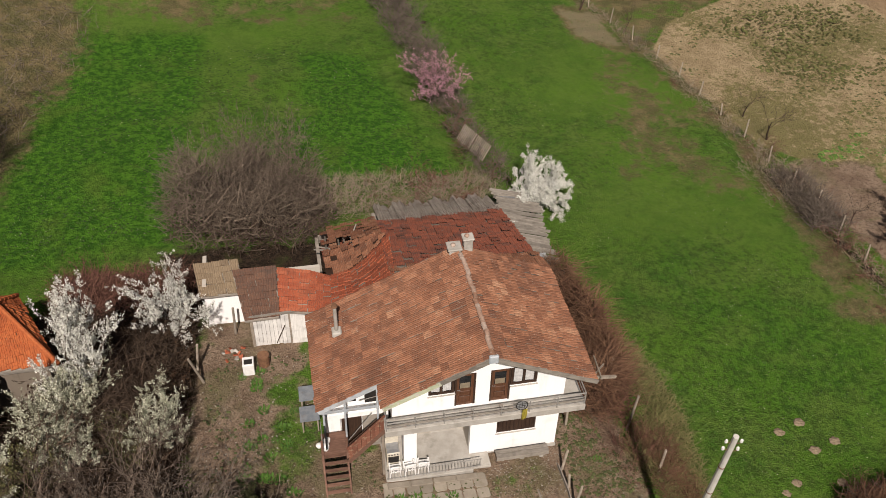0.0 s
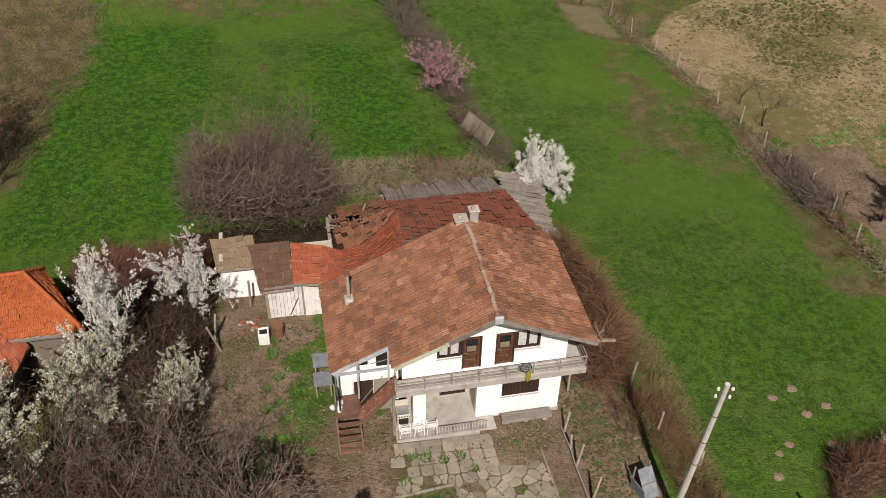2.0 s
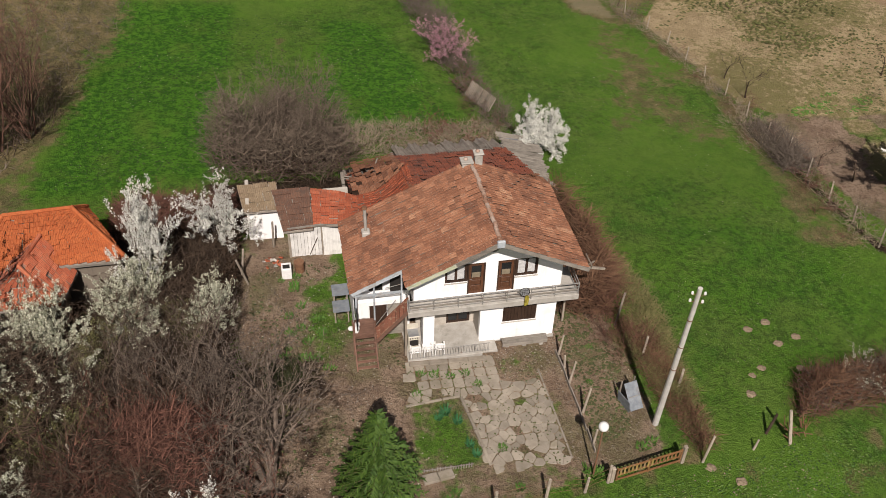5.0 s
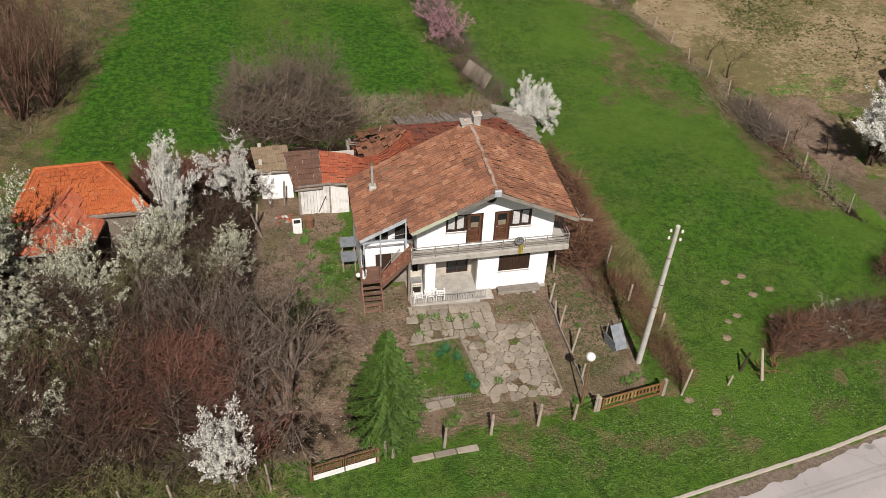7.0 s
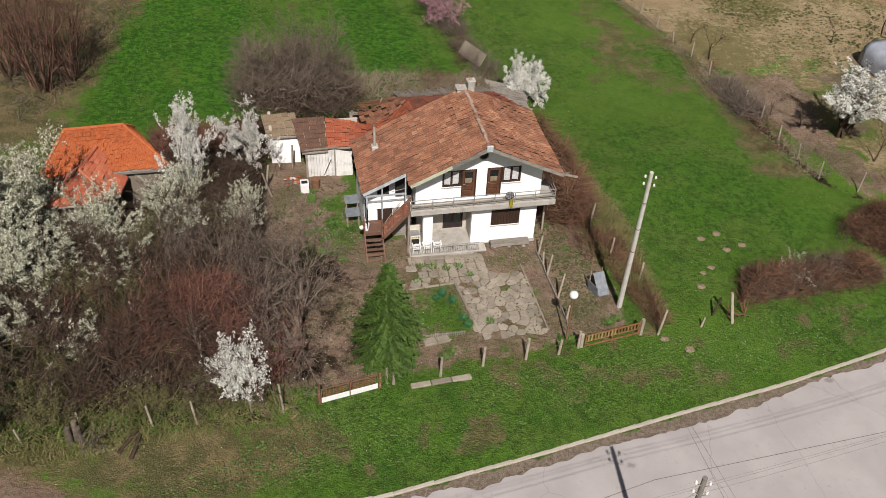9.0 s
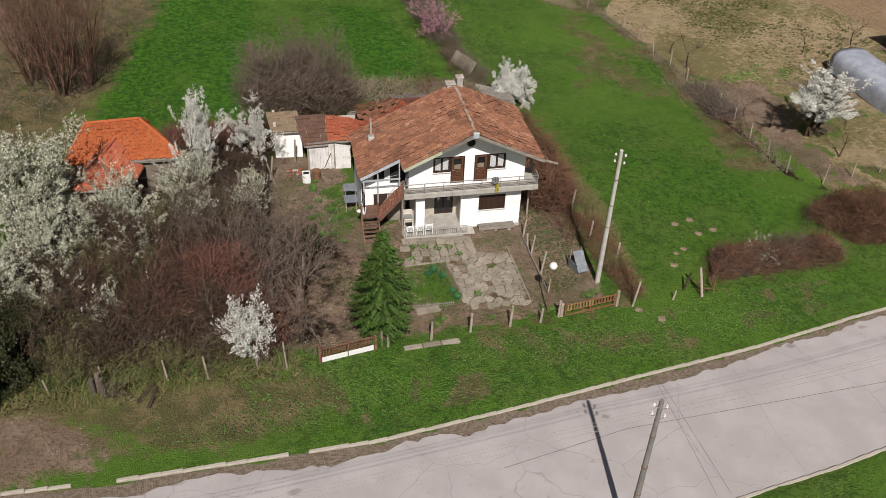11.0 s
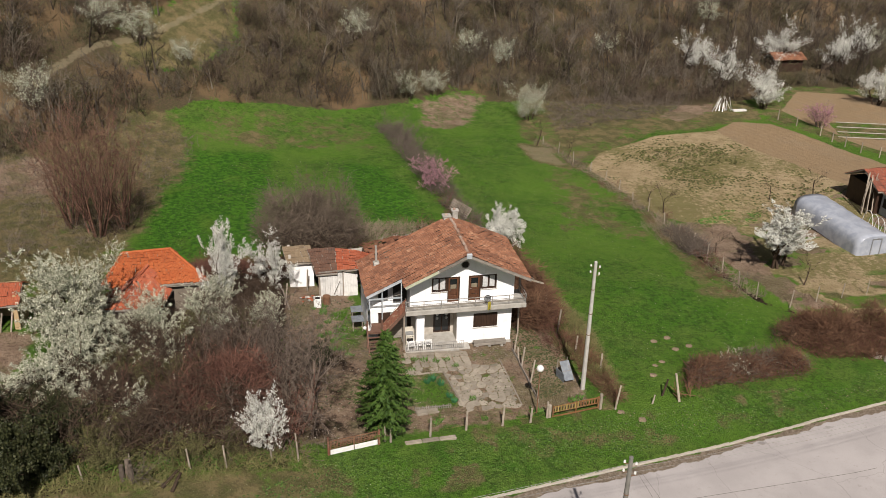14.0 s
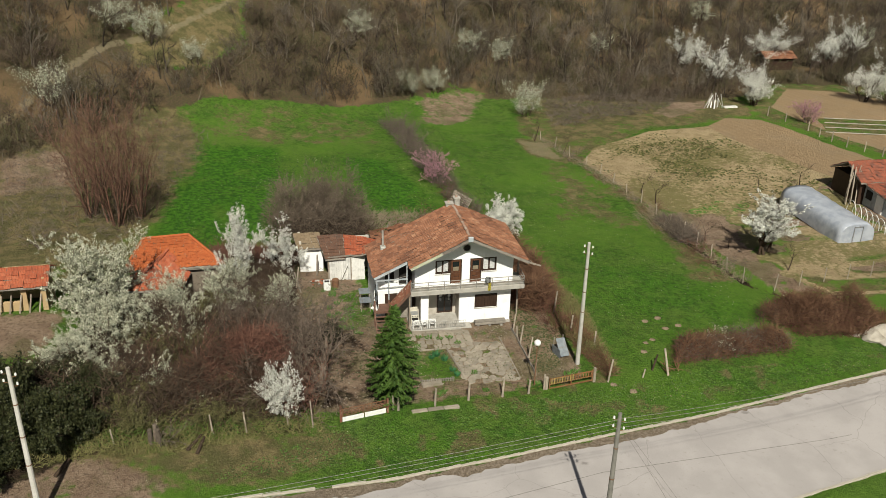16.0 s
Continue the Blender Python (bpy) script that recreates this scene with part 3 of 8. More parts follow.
FIELD = [(30.5, 63), (33.2, 48), (36.8, 44.2), (46, 44.8), (48.5, 48), (57, 51.5), (59, 53), (70, 55), (67.4, 62.2), (62.7, 77), (58, 78.5), (53.4, 74.8), (44, 73.5), (34, 68)]
FIELD_EAST = [(67.6, 82.5), (75.5, 91.5), (84, 88.5), (96, 75), (92, 64), (73, 60), (69.2, 68.5)]
B[..., 1] = np.maximum(inside(GX, GY, FIELD, 0.7), inside(GX, GY, FIELD_EAST, 0.7)) * 0.92
B[..., 1] *= 1 - 0.95 * inside(GX, GY, [(71.5, 76.6), (69.2, 70.0), (80, 66.5), (84, 73)], 0.4)
B[..., 2] = 0.8 * ramp01(-1.5, 2.0, GY - we)
B[..., 2] *= 1 - 0.85 * inside(GX, GY, [(-24, 81), (-24, 87), (-18, 95), (-10, 101), (-10, 92), (-15, 84)], 1.5)
B[..., 2] *= 1 - 0.6 * inside(GX, GY, [(-25, 68.5), (-24, 73), (-20.5, 75.5), (-19.5, 71), (-21.5, 67.5)], 1.5)
BANK = inside(GX, GY, [(12.5, 78), (16.5, 77), (21, 80), (26, 92), (20, 92), (13, 87)], 2.0)
B[..., 2] *= 1 - 0.6 * BANK
A[..., 2] = np.maximum(A[..., 2], 0.62 * BANK)

plot = inside(GX, GY, [(36, 27), (60, 28), (90, 39), (90, 53), (60, 55), (40, 45)], 1.0)
B[..., 1] = np.maximum(B[..., 1], plot * 0.85 * np.clip(smooth_noise(GX + 20, GY * 1.6 + 20, 3.2, 17) * 1.5 + 0.0, 0, 1))
for (ax, ay), (bx, by) in (((38.6, 29.8), (51, 31.2)), ((38.4, 29.8), (41.0, 24.6)), ((40.5, 25.2), (52, 24.6))):
    t = np.clip(((GX - ax) * (bx - ax) + (GY - ay) * (by - ay)) / ((bx - ax) ** 2 + (by - ay) ** 2), 0, 1)
    B[..., 1] = np.maximum(B[..., 1], 0.9 * ramp01(0.6, 0.25, np.hypot(GX - ax - t * (bx - ax), GY - ay - t * (by - ay))))
A[..., 2] *= 1 - 0.6 * plot * (B[..., 1] > 0.45)
C = np.zeros(GX.shape + (4,), np.float32)
C[..., 3] = 1
C[..., 0] = np.maximum(inside(GX, GY, [(53.2, 75), (54, 69), (59, 54.3), (59.4, 52.8), (72, 54), (67.4, 62.5), (62.9, 77.5), (58, 79)], 0.8), inside(GX, GY, FIELD_EAST, 1.0))
C[..., 1] = ramp01(0.75, 0.3, np.abs(GY - ky + 0.65))
trail = [(-38, 60), (-36, 64.4), (-33.8, 68.5), (-31, 74.4), (-26.7, 81.9), (-20.3, 87.9), (-12.2, 98.3), (-8, 106)]
dist = np.full(GX.shape, 1e9)
for (ax, ay), (bx, by) in zip(trail, trail[1:]):
    t = np.clip(((GX - ax) * (bx - ax) + (GY - ay) * (by - ay)) / ((bx - ax) ** 2 + (by - ay) ** 2), 0, 1)
    dist = np.minimum(dist, np.hypot(GX - ax - t * (bx - ax), GY - ay - t * (by - ay)))
C[..., 2] = 0.58 * ramp01(1.0, 0.2, dist)
C[..., 2] = np.maximum(C[..., 2], 0.66 * inside(GX, GY, [(24.8, 66), (29, 63), (28.4, 71), (24.4, 72)], 0.8))
B[..., 0] *= 1 - 0.4 * ramp01(2.5, 1, dist)
A[..., 1] = np.maximum(A[..., 1], 0.5 * ramp01(4, 1, dist))
A[..., 1] = np.maximum(A[..., 1], 0.66 * inside(GX, GY, [(29, 68), (44, 74.5), (56, 77), (64, 79), (66, 90), (32, 92)], 1.5))
A[..., 1] = np.maximum(A[..., 1], 0.95 * inside(GX, GY, [(-26, 78), (-24, 87), (-18, 95), (-10, 101), (-10, 92), (-15, 84)], 1.5))
A[..., 2] = np.maximum(A[..., 2], 0.62 * inside(GX, GY, [(-4.5, 12.0), (10.2, 14.0), (10.2, 22.5), (2, 22.5), (-4.5, 22)], 0.5))
A[..., 2] *= 1 - 0.32 * inside(GX, GY, [(1.6, 15.6), (4.8, 15.6), (4.3, 19.8), (1.4, 19.5)], 0.3)
A[..., 2] *= 1 - 0.45 * inside(GX, GY, [(-3.2, 23), (-1.2, 23), (-1.0, 30), (-2.8, 30)], 0.6)
ny, nx = GX.shape
co = np.stack([GX, GY, GZ], -1).reshape(-1, 3)
ii = np.arange(ny * nx).reshape(ny, nx)
quads = np.stack([ii[:-1, :-1], ii[:-1, 1:], ii[1:, 1:], ii[1:, :-1]], -1).reshape(-1, 4)
me = bpy.data.meshes.new("ground")
me.from_pydata(co.tolist(), [], quads.tolist())
for nm, arr in (("cover_a", A), ("cover_b", B), ("cover_c", C)):
    at = me.attributes.new(nm, "FLOAT_COLOR", "POINT")
    at.data.foreach_set("color", arr.reshape(-1))
me.shade_smooth()
me.materials.append(M_GROUND)
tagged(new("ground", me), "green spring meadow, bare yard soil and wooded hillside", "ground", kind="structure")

# ---- road and kerb ----
rx = np.concatenate([np.arange(-150, -30, 2.0), np.arange(-30, 62, 0.3), np.arange(62, 200, 2.0)])
ragged = 0.15 + 0.6 * smooth_noise(rx + 200, rx * 0, 2.6, 12) ** 1.5 + 0.25 * smooth_noise(rx + 200, rx * 0, 0.8, 13) + 0.22 * smooth_noise(rx + 200, rx * 0, 0.32, 14)
v, q = [], []
for i, x in enumerate(rx):
    k0 = float(kerb_y(x)) - 0.1
    for j, off in enumerate(np.linspace(0, -ROAD_W, 7)):
        crown = 0.06 * (1 - (2 * j / 6 - 1) ** 2)
        v.append((x, k0 + off - (float(ragged[i]) if j == 0 else 0), z_at(x, k0) - 0.1 + crown))
    if i:
        for j in range(6):
            a = (i - 1) * 7 + j
            q.append((a, a + 1, a + 8, a + 7))
road = raw("road", v, q, M_ROAD)
tagged(road, "pale worn asphalt village road with cracks", "road", kind="structure")
for side, label in ((0.0, "worn pale concrete kerb along the grass verge"), (-ROAD_W - 0.2, "worn pale concrete kerb on the far verge")):
    kerb = thing("kerb", 0, 0, 0, label, "kerb", kind="structure")
    bm = boxes((-0.51, -0.10, -0.25, 0.51, 0.10, 0.05), bevel=0.03)
    km = bpy.data.meshes.new("kerb_stone")
    bm.to_mesh(km)
    bm.free()
    km.materials.append(M_KERB)
    rng = random.Random(5)
    for x in np.arange(-30, 62, 1.0):
        y = float(kerb_y(x)) + side
        a = math.degrees(math.atan2(float(kerb_y(x + 0.5) - kerb_y(x - 0.5)), 1.0))
        if rng.random() > 0.07:
            shared("kerb_stone", km, kerb, pose(x, y, z_at(x, y - side) + rng.uniform(-0.055, -0.02), rng.uniform(-4, 4), rng.uniform(-0.8, 0.8), a + rng.uniform(-0.7, 0.7)))



# ---- house ----
RIDGE_X, RIDGE_Z, PITCH = 6.53, 7.93, 0.475
ROOF_Y0, ROOF_Y1, EXT_Y0 = 22.2, 29.4, 23.5
WALL_Y = 23.6


def roof_z(x):
    return RIDGE_Z - PITCH * abs(x - RIDGE_X)


house = thing("house", 6.5, 27, 0, "white two-storey village house with a tiled gable roof and balcony", "house")
house_inv = Matrix.Translation((-6.5, -27, 0))


def hpart(name, bm, material, label="", parent=None):
    bm.transform(house_inv)
    return part(name, bm, material, parent or house, label)


# walls: the gable front with its openings cut out as separate slabs of masonry
def wall_panels(bm, x0, x1, z0, z1, y0, y1, holes, top=None):
    """A wall between x0 and x1 with rectangular holes (xa, xb, za, zb)."""
    cuts = sorted({x0, x1, *[h[0] for h in holes], *[h[1] for h in holes]} | ({RIDGE_X} if top else set()))
    for a, b in zip(cuts, cuts[1:]):
        gaps = sorted((h[2], h[3]) for h in holes if h[0] <= a + 1e-6 and h[1] >= b - 1e-6)
        z = z0
        for g0, g1 in gaps:
            if g0 > z + 1e-4:
                box(bm, a, y0, z, b, y1, g0)
            z = g1
        if top:
            ta, tb = top(a), top(b)
            v = [bm.verts.new(p) for p in ((a, y0, z), (b, y0, z), (b, y0, tb), (a, y0, ta), (a, y1, z), (b, y1, z), (b, y1, tb), (a, y1, ta))]
            for f in ((0, 1, 2, 3), (5, 4, 7, 6), (4, 0, 3, 7), (1, 5, 6, 2), (3, 2, 6, 7), (4, 5, 1, 0)):
                bm.faces.new([v[i] for i in f])
        elif z < z1 - 1e-4:
            box(bm, a, y0, z, b, y1, z1)


FL = 3.42
UP = [(4.15, 5.32, 4.38, 5.56), (5.32, 6.24, FL + 0.06, 5.56), (6.88, 7.80, FL + 0.06, 5.56), (7.80, 9.0, 4.38, 5.56)]
bm = bmesh.new()
wall_panels(bm, 2.55, 10.35, 3.3, 8, WALL_Y, WALL_Y + 0.28, UP, top=lambda x: roof_z(x) - 0.2)
bmesh.ops.remove_doubles(bm, verts=bm.verts, dist=0.001)
hpart("upper_front_wall", bm, M_WHITE)
bm = bmesh.new()
wall_panels(bm, 6.12, 10.28, -0.9, 3.3, WALL_Y, WALL_Y + 0.28, [(7.36, 9.2, 1.15, 2.36)])
hpart("lower_front_wall", bm, M_WHITE)
hpart("plinth", boxes((6.10, WALL_Y - 0.05, -1.0, 10.33, WALL_Y, -0.12), bevel=0.012), M_CONCRETE, "stained grey concrete plinth")
hpart("side_wall", boxes((10.07, WALL_Y + 0.28, -0.9, 10.35, 29.0, 6.0)), M_WHITE)
hpart("side_wall", boxes((2.55, WALL_Y + 0.28, 3.3, 2.83, 29.0, 5.8)), M_WHITE)
bm = bmesh.new()
wall_panels(bm, 2.55, 10.35, -0.9, 8, 29.0, 29.25, [], top=lambda x: roof_z(x) - 0.2)
hpart("rear_wall", bm, M_PLASTER)
hpart("annex_wall", boxes((-0.35, 24.9, -0.4, 2.55, 25.15, 4.6), (-0.4, 25.15, -0.4, -0.2, 29.2, 4.4)), M_WHITE, "white rendered side room under the low roof")
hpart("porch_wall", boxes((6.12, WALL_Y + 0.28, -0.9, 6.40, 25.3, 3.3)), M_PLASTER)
bm = bmesh.new()
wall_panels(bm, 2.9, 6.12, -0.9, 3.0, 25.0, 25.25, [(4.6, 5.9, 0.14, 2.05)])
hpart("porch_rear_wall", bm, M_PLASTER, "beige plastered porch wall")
hpart("porch_pillar", boxes((3.02, WALL_Y - 0.25, -0.5, 3.62, WALL_Y + 0.25, 3.0), bevel=0.015), M_WHITE, "white plastered pillar")
hpart("porch_floor", boxes((2.1, 22.55, -0.6, 6.12, 25.0, 0.12), (6.12, 22.75, -0.6, 7.0, 23.55, -0.02), bevel=0.02), M_CONCRETE)
hpart("upper_floor", boxes((2.55, WALL_Y + 0.01, 3.02, 10.33, 28.98, 3.3)), M_CONCRETE)
# dark sheets behind the windows stand for unlit rooms
hpart("interior", boxes((3.4, 24.4, 3.4, 9.6, 24.5, 6.2), (6.8, 24.4, 0.2, 9.8, 24.5, 2.9), (3.1, 26.0, 0.2, 6.0, 26.1, 2.9)), M_DARK)

# balcony
balcony = part("balcony", bmesh.new(), M_CONCRETE, house)
balcony.matrix_basis = house_inv.copy()
part("slab", boxes((2.14, 22.8, 3.02, 11.14, 23.58, 3.38), (10.36, 23.58, 3.02, 11.14, 25.0, 3.38), bevel=0.02), M_CONCRETE, balcony, "stained concrete slab")
for z, r in ((3.52, 0.025), (3.86, 0.022), (4.12, 0.03)):
    bm = bmesh.new()
    rod(bm, (2.2, 22.86, z), (11.08, 22.86, z), r)
    rod(bm, (11.08, 22.86, z), (11.08, 24.95, z), r)
    rod(bm, (2.2, 22.86, z), (2.2, 23.5, z), r)
    part("rail", bm, M_RAIL, balcony)
for i in range(8):
    x = 2.2 + i * (11.08 - 2.2) / 7
    bm = bmesh.new()
    rod(bm, (x, 22.86, 3.36), (x, 22.86, 4.12), 0.028, n=6)
    part("baluster", bm, M_RAIL, balcony)
part("rail_board", boxes((2.24, 22.84, 3.64, 11.05, 22.87, 3.73)), M_GREYX, balcony, "weathered horizontal board between the rails")


def casement(x0, x1, z0, z1, y, panes, curtain, name="window", label="dark-framed window with net curtains"):
    w = part(name, boxes((x0, y + 0.05, z0, x0 + 0.07, y + 0.15, z1), (x1 - 0.07, y + 0.05, z0, x1, y + 0.15, z1), (x0 + 0.07, y + 0.05, z0, x1 - 0.07, y + 0.15, z0 + 0.07), (x0 + 0.07, y + 0.05, z1 - 0.07, x1 - 0.07, y + 0.15, z1)), M_DARKWOOD, house, label)
    w.matrix_basis = house_inv.copy()
    s = (x1 - x0 - 0.14) / panes
    for i in range(panes):
        a = x0 + 0.07 + i * s
        part("sash", boxes((a, y + 0.07, z0 + 0.07, a + 0.05, y + 0.13, z1 - 0.07), (a + s - 0.05, y + 0.07, z0 + 0.07, a + s, y + 0.13, z1 - 0.07), (a + 0.05, y + 0.07, z0 + 0.07, a + s - 0.05, y + 0.13, z0 + 0.12), (a + 0.05, y + 0.07, z1 - 0.12, a + s - 0.05, y + 0.13, z1 - 0.07)), M_DARKWOOD, w)
        part("pane", boxes((a + 0.05, y + 0.095, z0 + 0.12, a + s - 0.05, y + 0.105, z1 - 0.12)), M_GLASS, w)
        if curtain:
            bm = bmesh.new()
            n = 12
            row = [(a + 0.07 + (s - 0.14) * k / n, y + 0.085 + 0.006 * math.sin(k * 2.3)) for k in range(n + 1)]
            lo = [bm.verts.new((px, py, z0 + 0.16 + 0.02 * math.sin(px * 9))) for px, py in row]
            hi = [bm.verts.new((px, py, z1 - 0.14)) for px, py in row]
            for k in range(n):
                bm.faces.new((lo[k], lo[k + 1], hi[k + 1], hi[k]))
            part("curtain", bm, M_CURTAIN, w, "pale net curtain")
    part("sill", boxes((x0 - 0.04, y - 0.05, z0 - 0.05, x1 + 0.04, y + 0.05, z0 - 0.003), bevel=0.01), M_CONCRETE, w)
    return w


casement(4.15, 5.30, 4.38, 5.56, WALL_Y, 2, True)
casement(7.82, 9.0, 4.38, 5.56, WALL_Y, 2, True)
low = casement(7.36, 9.2, 1.15, 2.36, WALL_Y, 3, False, label="wide window with closed dark brown shutters")
for i in range(9):
    a = 7.45 + i * 0.185
    part("shutter_board", boxes((a, WALL_Y + 0.02, 1.22, a + 0.175, WALL_Y + 0.06, 2.29), bevel=0.006), M_DARKWOOD, low)
por = casement(4.6, 5.9, 0.14, 2.05, 25.0, 2, False, "porch_door", "dark brown double door with small round glass panes")
for i in range(2):
    for j in range(2):
        bm = bmesh.new()
        rod(bm, (4.9 + i * 0.7, 25.085, 1.35 + 0.3 * j), (4.9 + i * 0.7, 25.055, 1.35 + 0.3 * j), 0.11, n=14)
        part("round_pane", bm, M_CURTAIN, por)


def balcony_door(x0, x1):
    y, z0, z1 = WALL_Y, FL + 0.06, 5.56
    d = part("door", boxes((x0, y + 0.04, z0, x0 + 0.08, y + 0.16, z1), (x1 - 0.08, y + 0.04, z0, x1, y + 0.16, z1), (x0 + 0.08, y + 0.04, z1 - 0.08, x1 - 0.08, y + 0.16, z1)), M_DARKWOOD, house, "brown wooden balcony door with a glazed upper half")
    d.matrix_basis = house_inv.copy()
    leaf = part("leaf", boxes((x0 + 0.08, y + 0.07, z0, x0 + 0.2, y + 0.12, z1 - 0.08), (x1 - 0.2, y + 0.07, z0, x1 - 0.08, y + 0.12, z1 - 0.08), (x0 + 0.2, y + 0.07, z0, x1 - 0.2, y + 0.12, z0 + 0.18), (x0 + 0.2, y + 0.07, z0 + 0.9, x1 - 0.2, y + 0.12, z0 + 1.05), (x0 + 0.2, y + 0.07, z1 - 0.22, x1 - 0.2, y + 0.12, z1 - 0.08)), M_DOOR, d)
    for i in range(2):
        a = z0 + 0.2 + i * 0.35
        part("panel", boxes((x0 + 0.21, y + 0.085, a, x1 - 0.21, y + 0.11, a + 0.32), bevel=0.015), M_DOOR, leaf)
    part("pane", boxes((x0 + 0.2, y + 0.095, z0 + 1.05, x1 - 0.2, y + 0.105, z1 - 0.22)), M_GLASS, leaf)
    part("blind", boxes((x0 + 0.24, y + 0.086, z0 + 1.07, x1 - 0.24, y + 0.092, z0 + 1.4)), M_STRAW, leaf, "short tan curtain behind the glass")
    bm = bmesh.new()
    rod(bm, (x0 + 0.14, y + 0.03, z0 + 1.0), (x0 + 0.14, y + 0.075, z0 + 1.0), 0.02)
    rod(bm, (x0 + 0.14, y + 0.035, z0 + 1.0), (x0 + 0.25, y + 0.035, z0 + 1.0), 0.012)
    part("handle", bm, M_METAL, leaf)


balcony_door(5.32, 6.24)
balcony_door(6.88, 7.80)
# solid dark disc: the shade of the round opening put into its colour
bm = bmesh.new()
rod(bm, (6.59, WALL_Y - 0.012, 6.5), (6.59, WALL_Y + 0.1, 6.5), 0.27, n=28)
vent = hpart("gable_vent", bm, M_DARK, "dark disc for the shade in the round gable opening")
bm = bmesh.new()
for i in range(28):
    a, b = i * math.tau / 28, (i + 1) * math.tau / 28
    beam(bm, (6.59 + 0.28 * math.cos(a), WALL_Y - 0.02, 6.5 + 0.28 * math.sin(a)), (6.59 + 0.28 * math.cos(b), WALL_Y - 0.02, 6.5 + 0.28 * math.sin(b)), 0.05, 0.05)
part("vent_rim", bm, M_CONCRETE, vent).matrix_basis = house_inv.copy()

# roof: deck, barge boards, then the tiles
roof = part("roof", bmesh.new(), M_GREYWOOD, house)
roof.matrix_basis = house_inv.copy()


def deck(bm, x0, x1, y0, y1, t=0.12, lift=0.0):
    for f, g in (((x0, roof_z(x0)), (x1, roof_z(x1))),):
        za, zb = f[1] - 0.06 + lift, g[1] - 0.06 + lift
        v = [bm.verts.new(p) for p in ((x0, y0, za), (x1, y0, zb), (x1, y1, zb), (x0, y1, za), (x0, y0, za - t), (x1, y0, zb - t), (x1, y1, zb - t), (x0, y1, za - t))]
        for q in ((0, 1, 2, 3), (7, 6, 5, 4), (4, 5, 1, 0), (5, 6, 2, 1), (6, 7, 3, 2), (7, 4, 0, 3)):
            bm.faces.new([v[i] for i in q])


bm = bmesh.new()
deck(bm, 2.0, RIDGE_X, ROOF_Y0 + 0.05, ROOF_Y1)
part("deck", bm, M_GREYWOOD, roof)
bm = bmesh.new()
deck(bm, -0.58, 2.0, EXT_Y0 + 0.05, ROOF_Y1)
part("deck", bm, M_GREYWOOD, roof)
bm = bmesh.new()
deck(bm, RIDGE_X, 11.18, ROOF_Y0 + 0.05, ROOF_Y1 - 0.2)
part("deck", bm, M_GREYWOOD, roof)
M_GREENBOARD = wood_stuff("faded_green_board", (0.33, 0.36, 0.24), (0.42, 0.44, 0.32), 0, 0.8, peel=(0.42, 0.4, 0.36))
for a, b, y, mt in ((2.0, 4.4, ROOF_Y0, M_GREENBOARD), (4.4, RIDGE_X, ROOF_Y0, M_GREYX), (RIDGE_X, 11.2, ROOF_Y0, M_GREYX), (-0.6, 2.0, EXT_Y0, M_BLUEGREY)):
    bm = bmesh.new()
    beam(bm, (a, y, roof_z(a) - 0.15), (b, y, roof_z(b) - 0.15), 0.05, 0.2)
    part("barge_board", bm, mt, roof)
for y in np.arange(ROOF_Y0 + 0.5, ROOF_Y1, 0.9):
    bm = bmesh.new()
    beam(bm, (10.2, y, roof_z(10.2) - 0.24), (11.12, y, roof_z(11.12) - 0.24), 0.09, 0.11)
    part("rafter_end", bm, M_GREYX, roof)


def tile_mesh(du, dv):
    """One interlocking tile: a roll, a pan, a thick lower lip. u across, v down the slope, w out."""
    prof = ((0.0, 0.006), (0.06, 0.040), (0.16, 0.040), (0.24, 0.008), (0.36, 0.026), (0.48, 0.006), (0.55, 0.040), (0.66, 0.040), (0.74, 0.008), (0.86, 0.026), (1.0, 0.004))
    verts, faces = [], []
    for v, lift in ((0.0, 0.0), (dv * 1.06, 0.030)):
        verts += [(u * du, v, w + lift) for u, w in prof]
    verts += [(u * du, dv * 1.06, w - 0.012) for u, w in prof]
    n = len(prof)
    for i in range(n - 1):
        faces.append((i, i + n, i + n + 1, i + 1))
        faces.append((i + n, i + 2 * n, i + 2 * n + 1, i + n + 1))
    return np.array(verts), faces


def tile_field(parent, origin, u_dir, v_dir, nu, nv, material, du=0.42, dv=0.36, pick=None, keep=None, wob=0.014, seed=1, sag=None, inv=None):
    """Tiles laid in courses on a slope. Those that pick() names are objects of their own; the rest are joined."""
    rng = np.random.RandomState(seed)
    o, u, v = Vector(origin), Vector(u_dir).normalized(), Vector(v_dir).normalized()
    w = u.cross(v).normalized()
    if w.z < 0:
        w = -w
    tv, tf = tile_mesh(du, dv)
    if u.cross(v).dot(w) < 0:
        tf = [q[::-1] for q in tf]
    tf = np.array(tf)
    tme = None
    vv, ff, base = [], [], 0
    for j in range(nv):
        for i in range(nu):
            p = o + u * (i * du) + v * (j * dv)
            if keep and not keep(p, i, j):
                continue
            p = p + w * (rng.normal(0, wob)) + u * rng.normal(0, 0.006) + v * rng.normal(0, 0.010)
            if sag:
                p = p + Vector((0, 0, sag(p)))
            tw = rng.normal(0, 0.018)
            uu = (u + v * tw).normalized()
            m3 = Matrix((uu, (v - u * tw).normalized(), w)).transposed()
            if pick and pick(p, i, j):
                if tme is None:
                    tme = bpy.data.meshes.new("roof_tile")
                    tme.from_pydata([tuple(a) for a in tv], [], [tuple(int(b) for b in q) for q in tf])
                    tme.materials.append(material)
                shared("roof_tile", tme, parent, Matrix.Translation(p) @ m3.to_4x4())
            else:
                vv.append(tv @ np.array(m3).T + np.array(p))
                ff.append(tf + base)
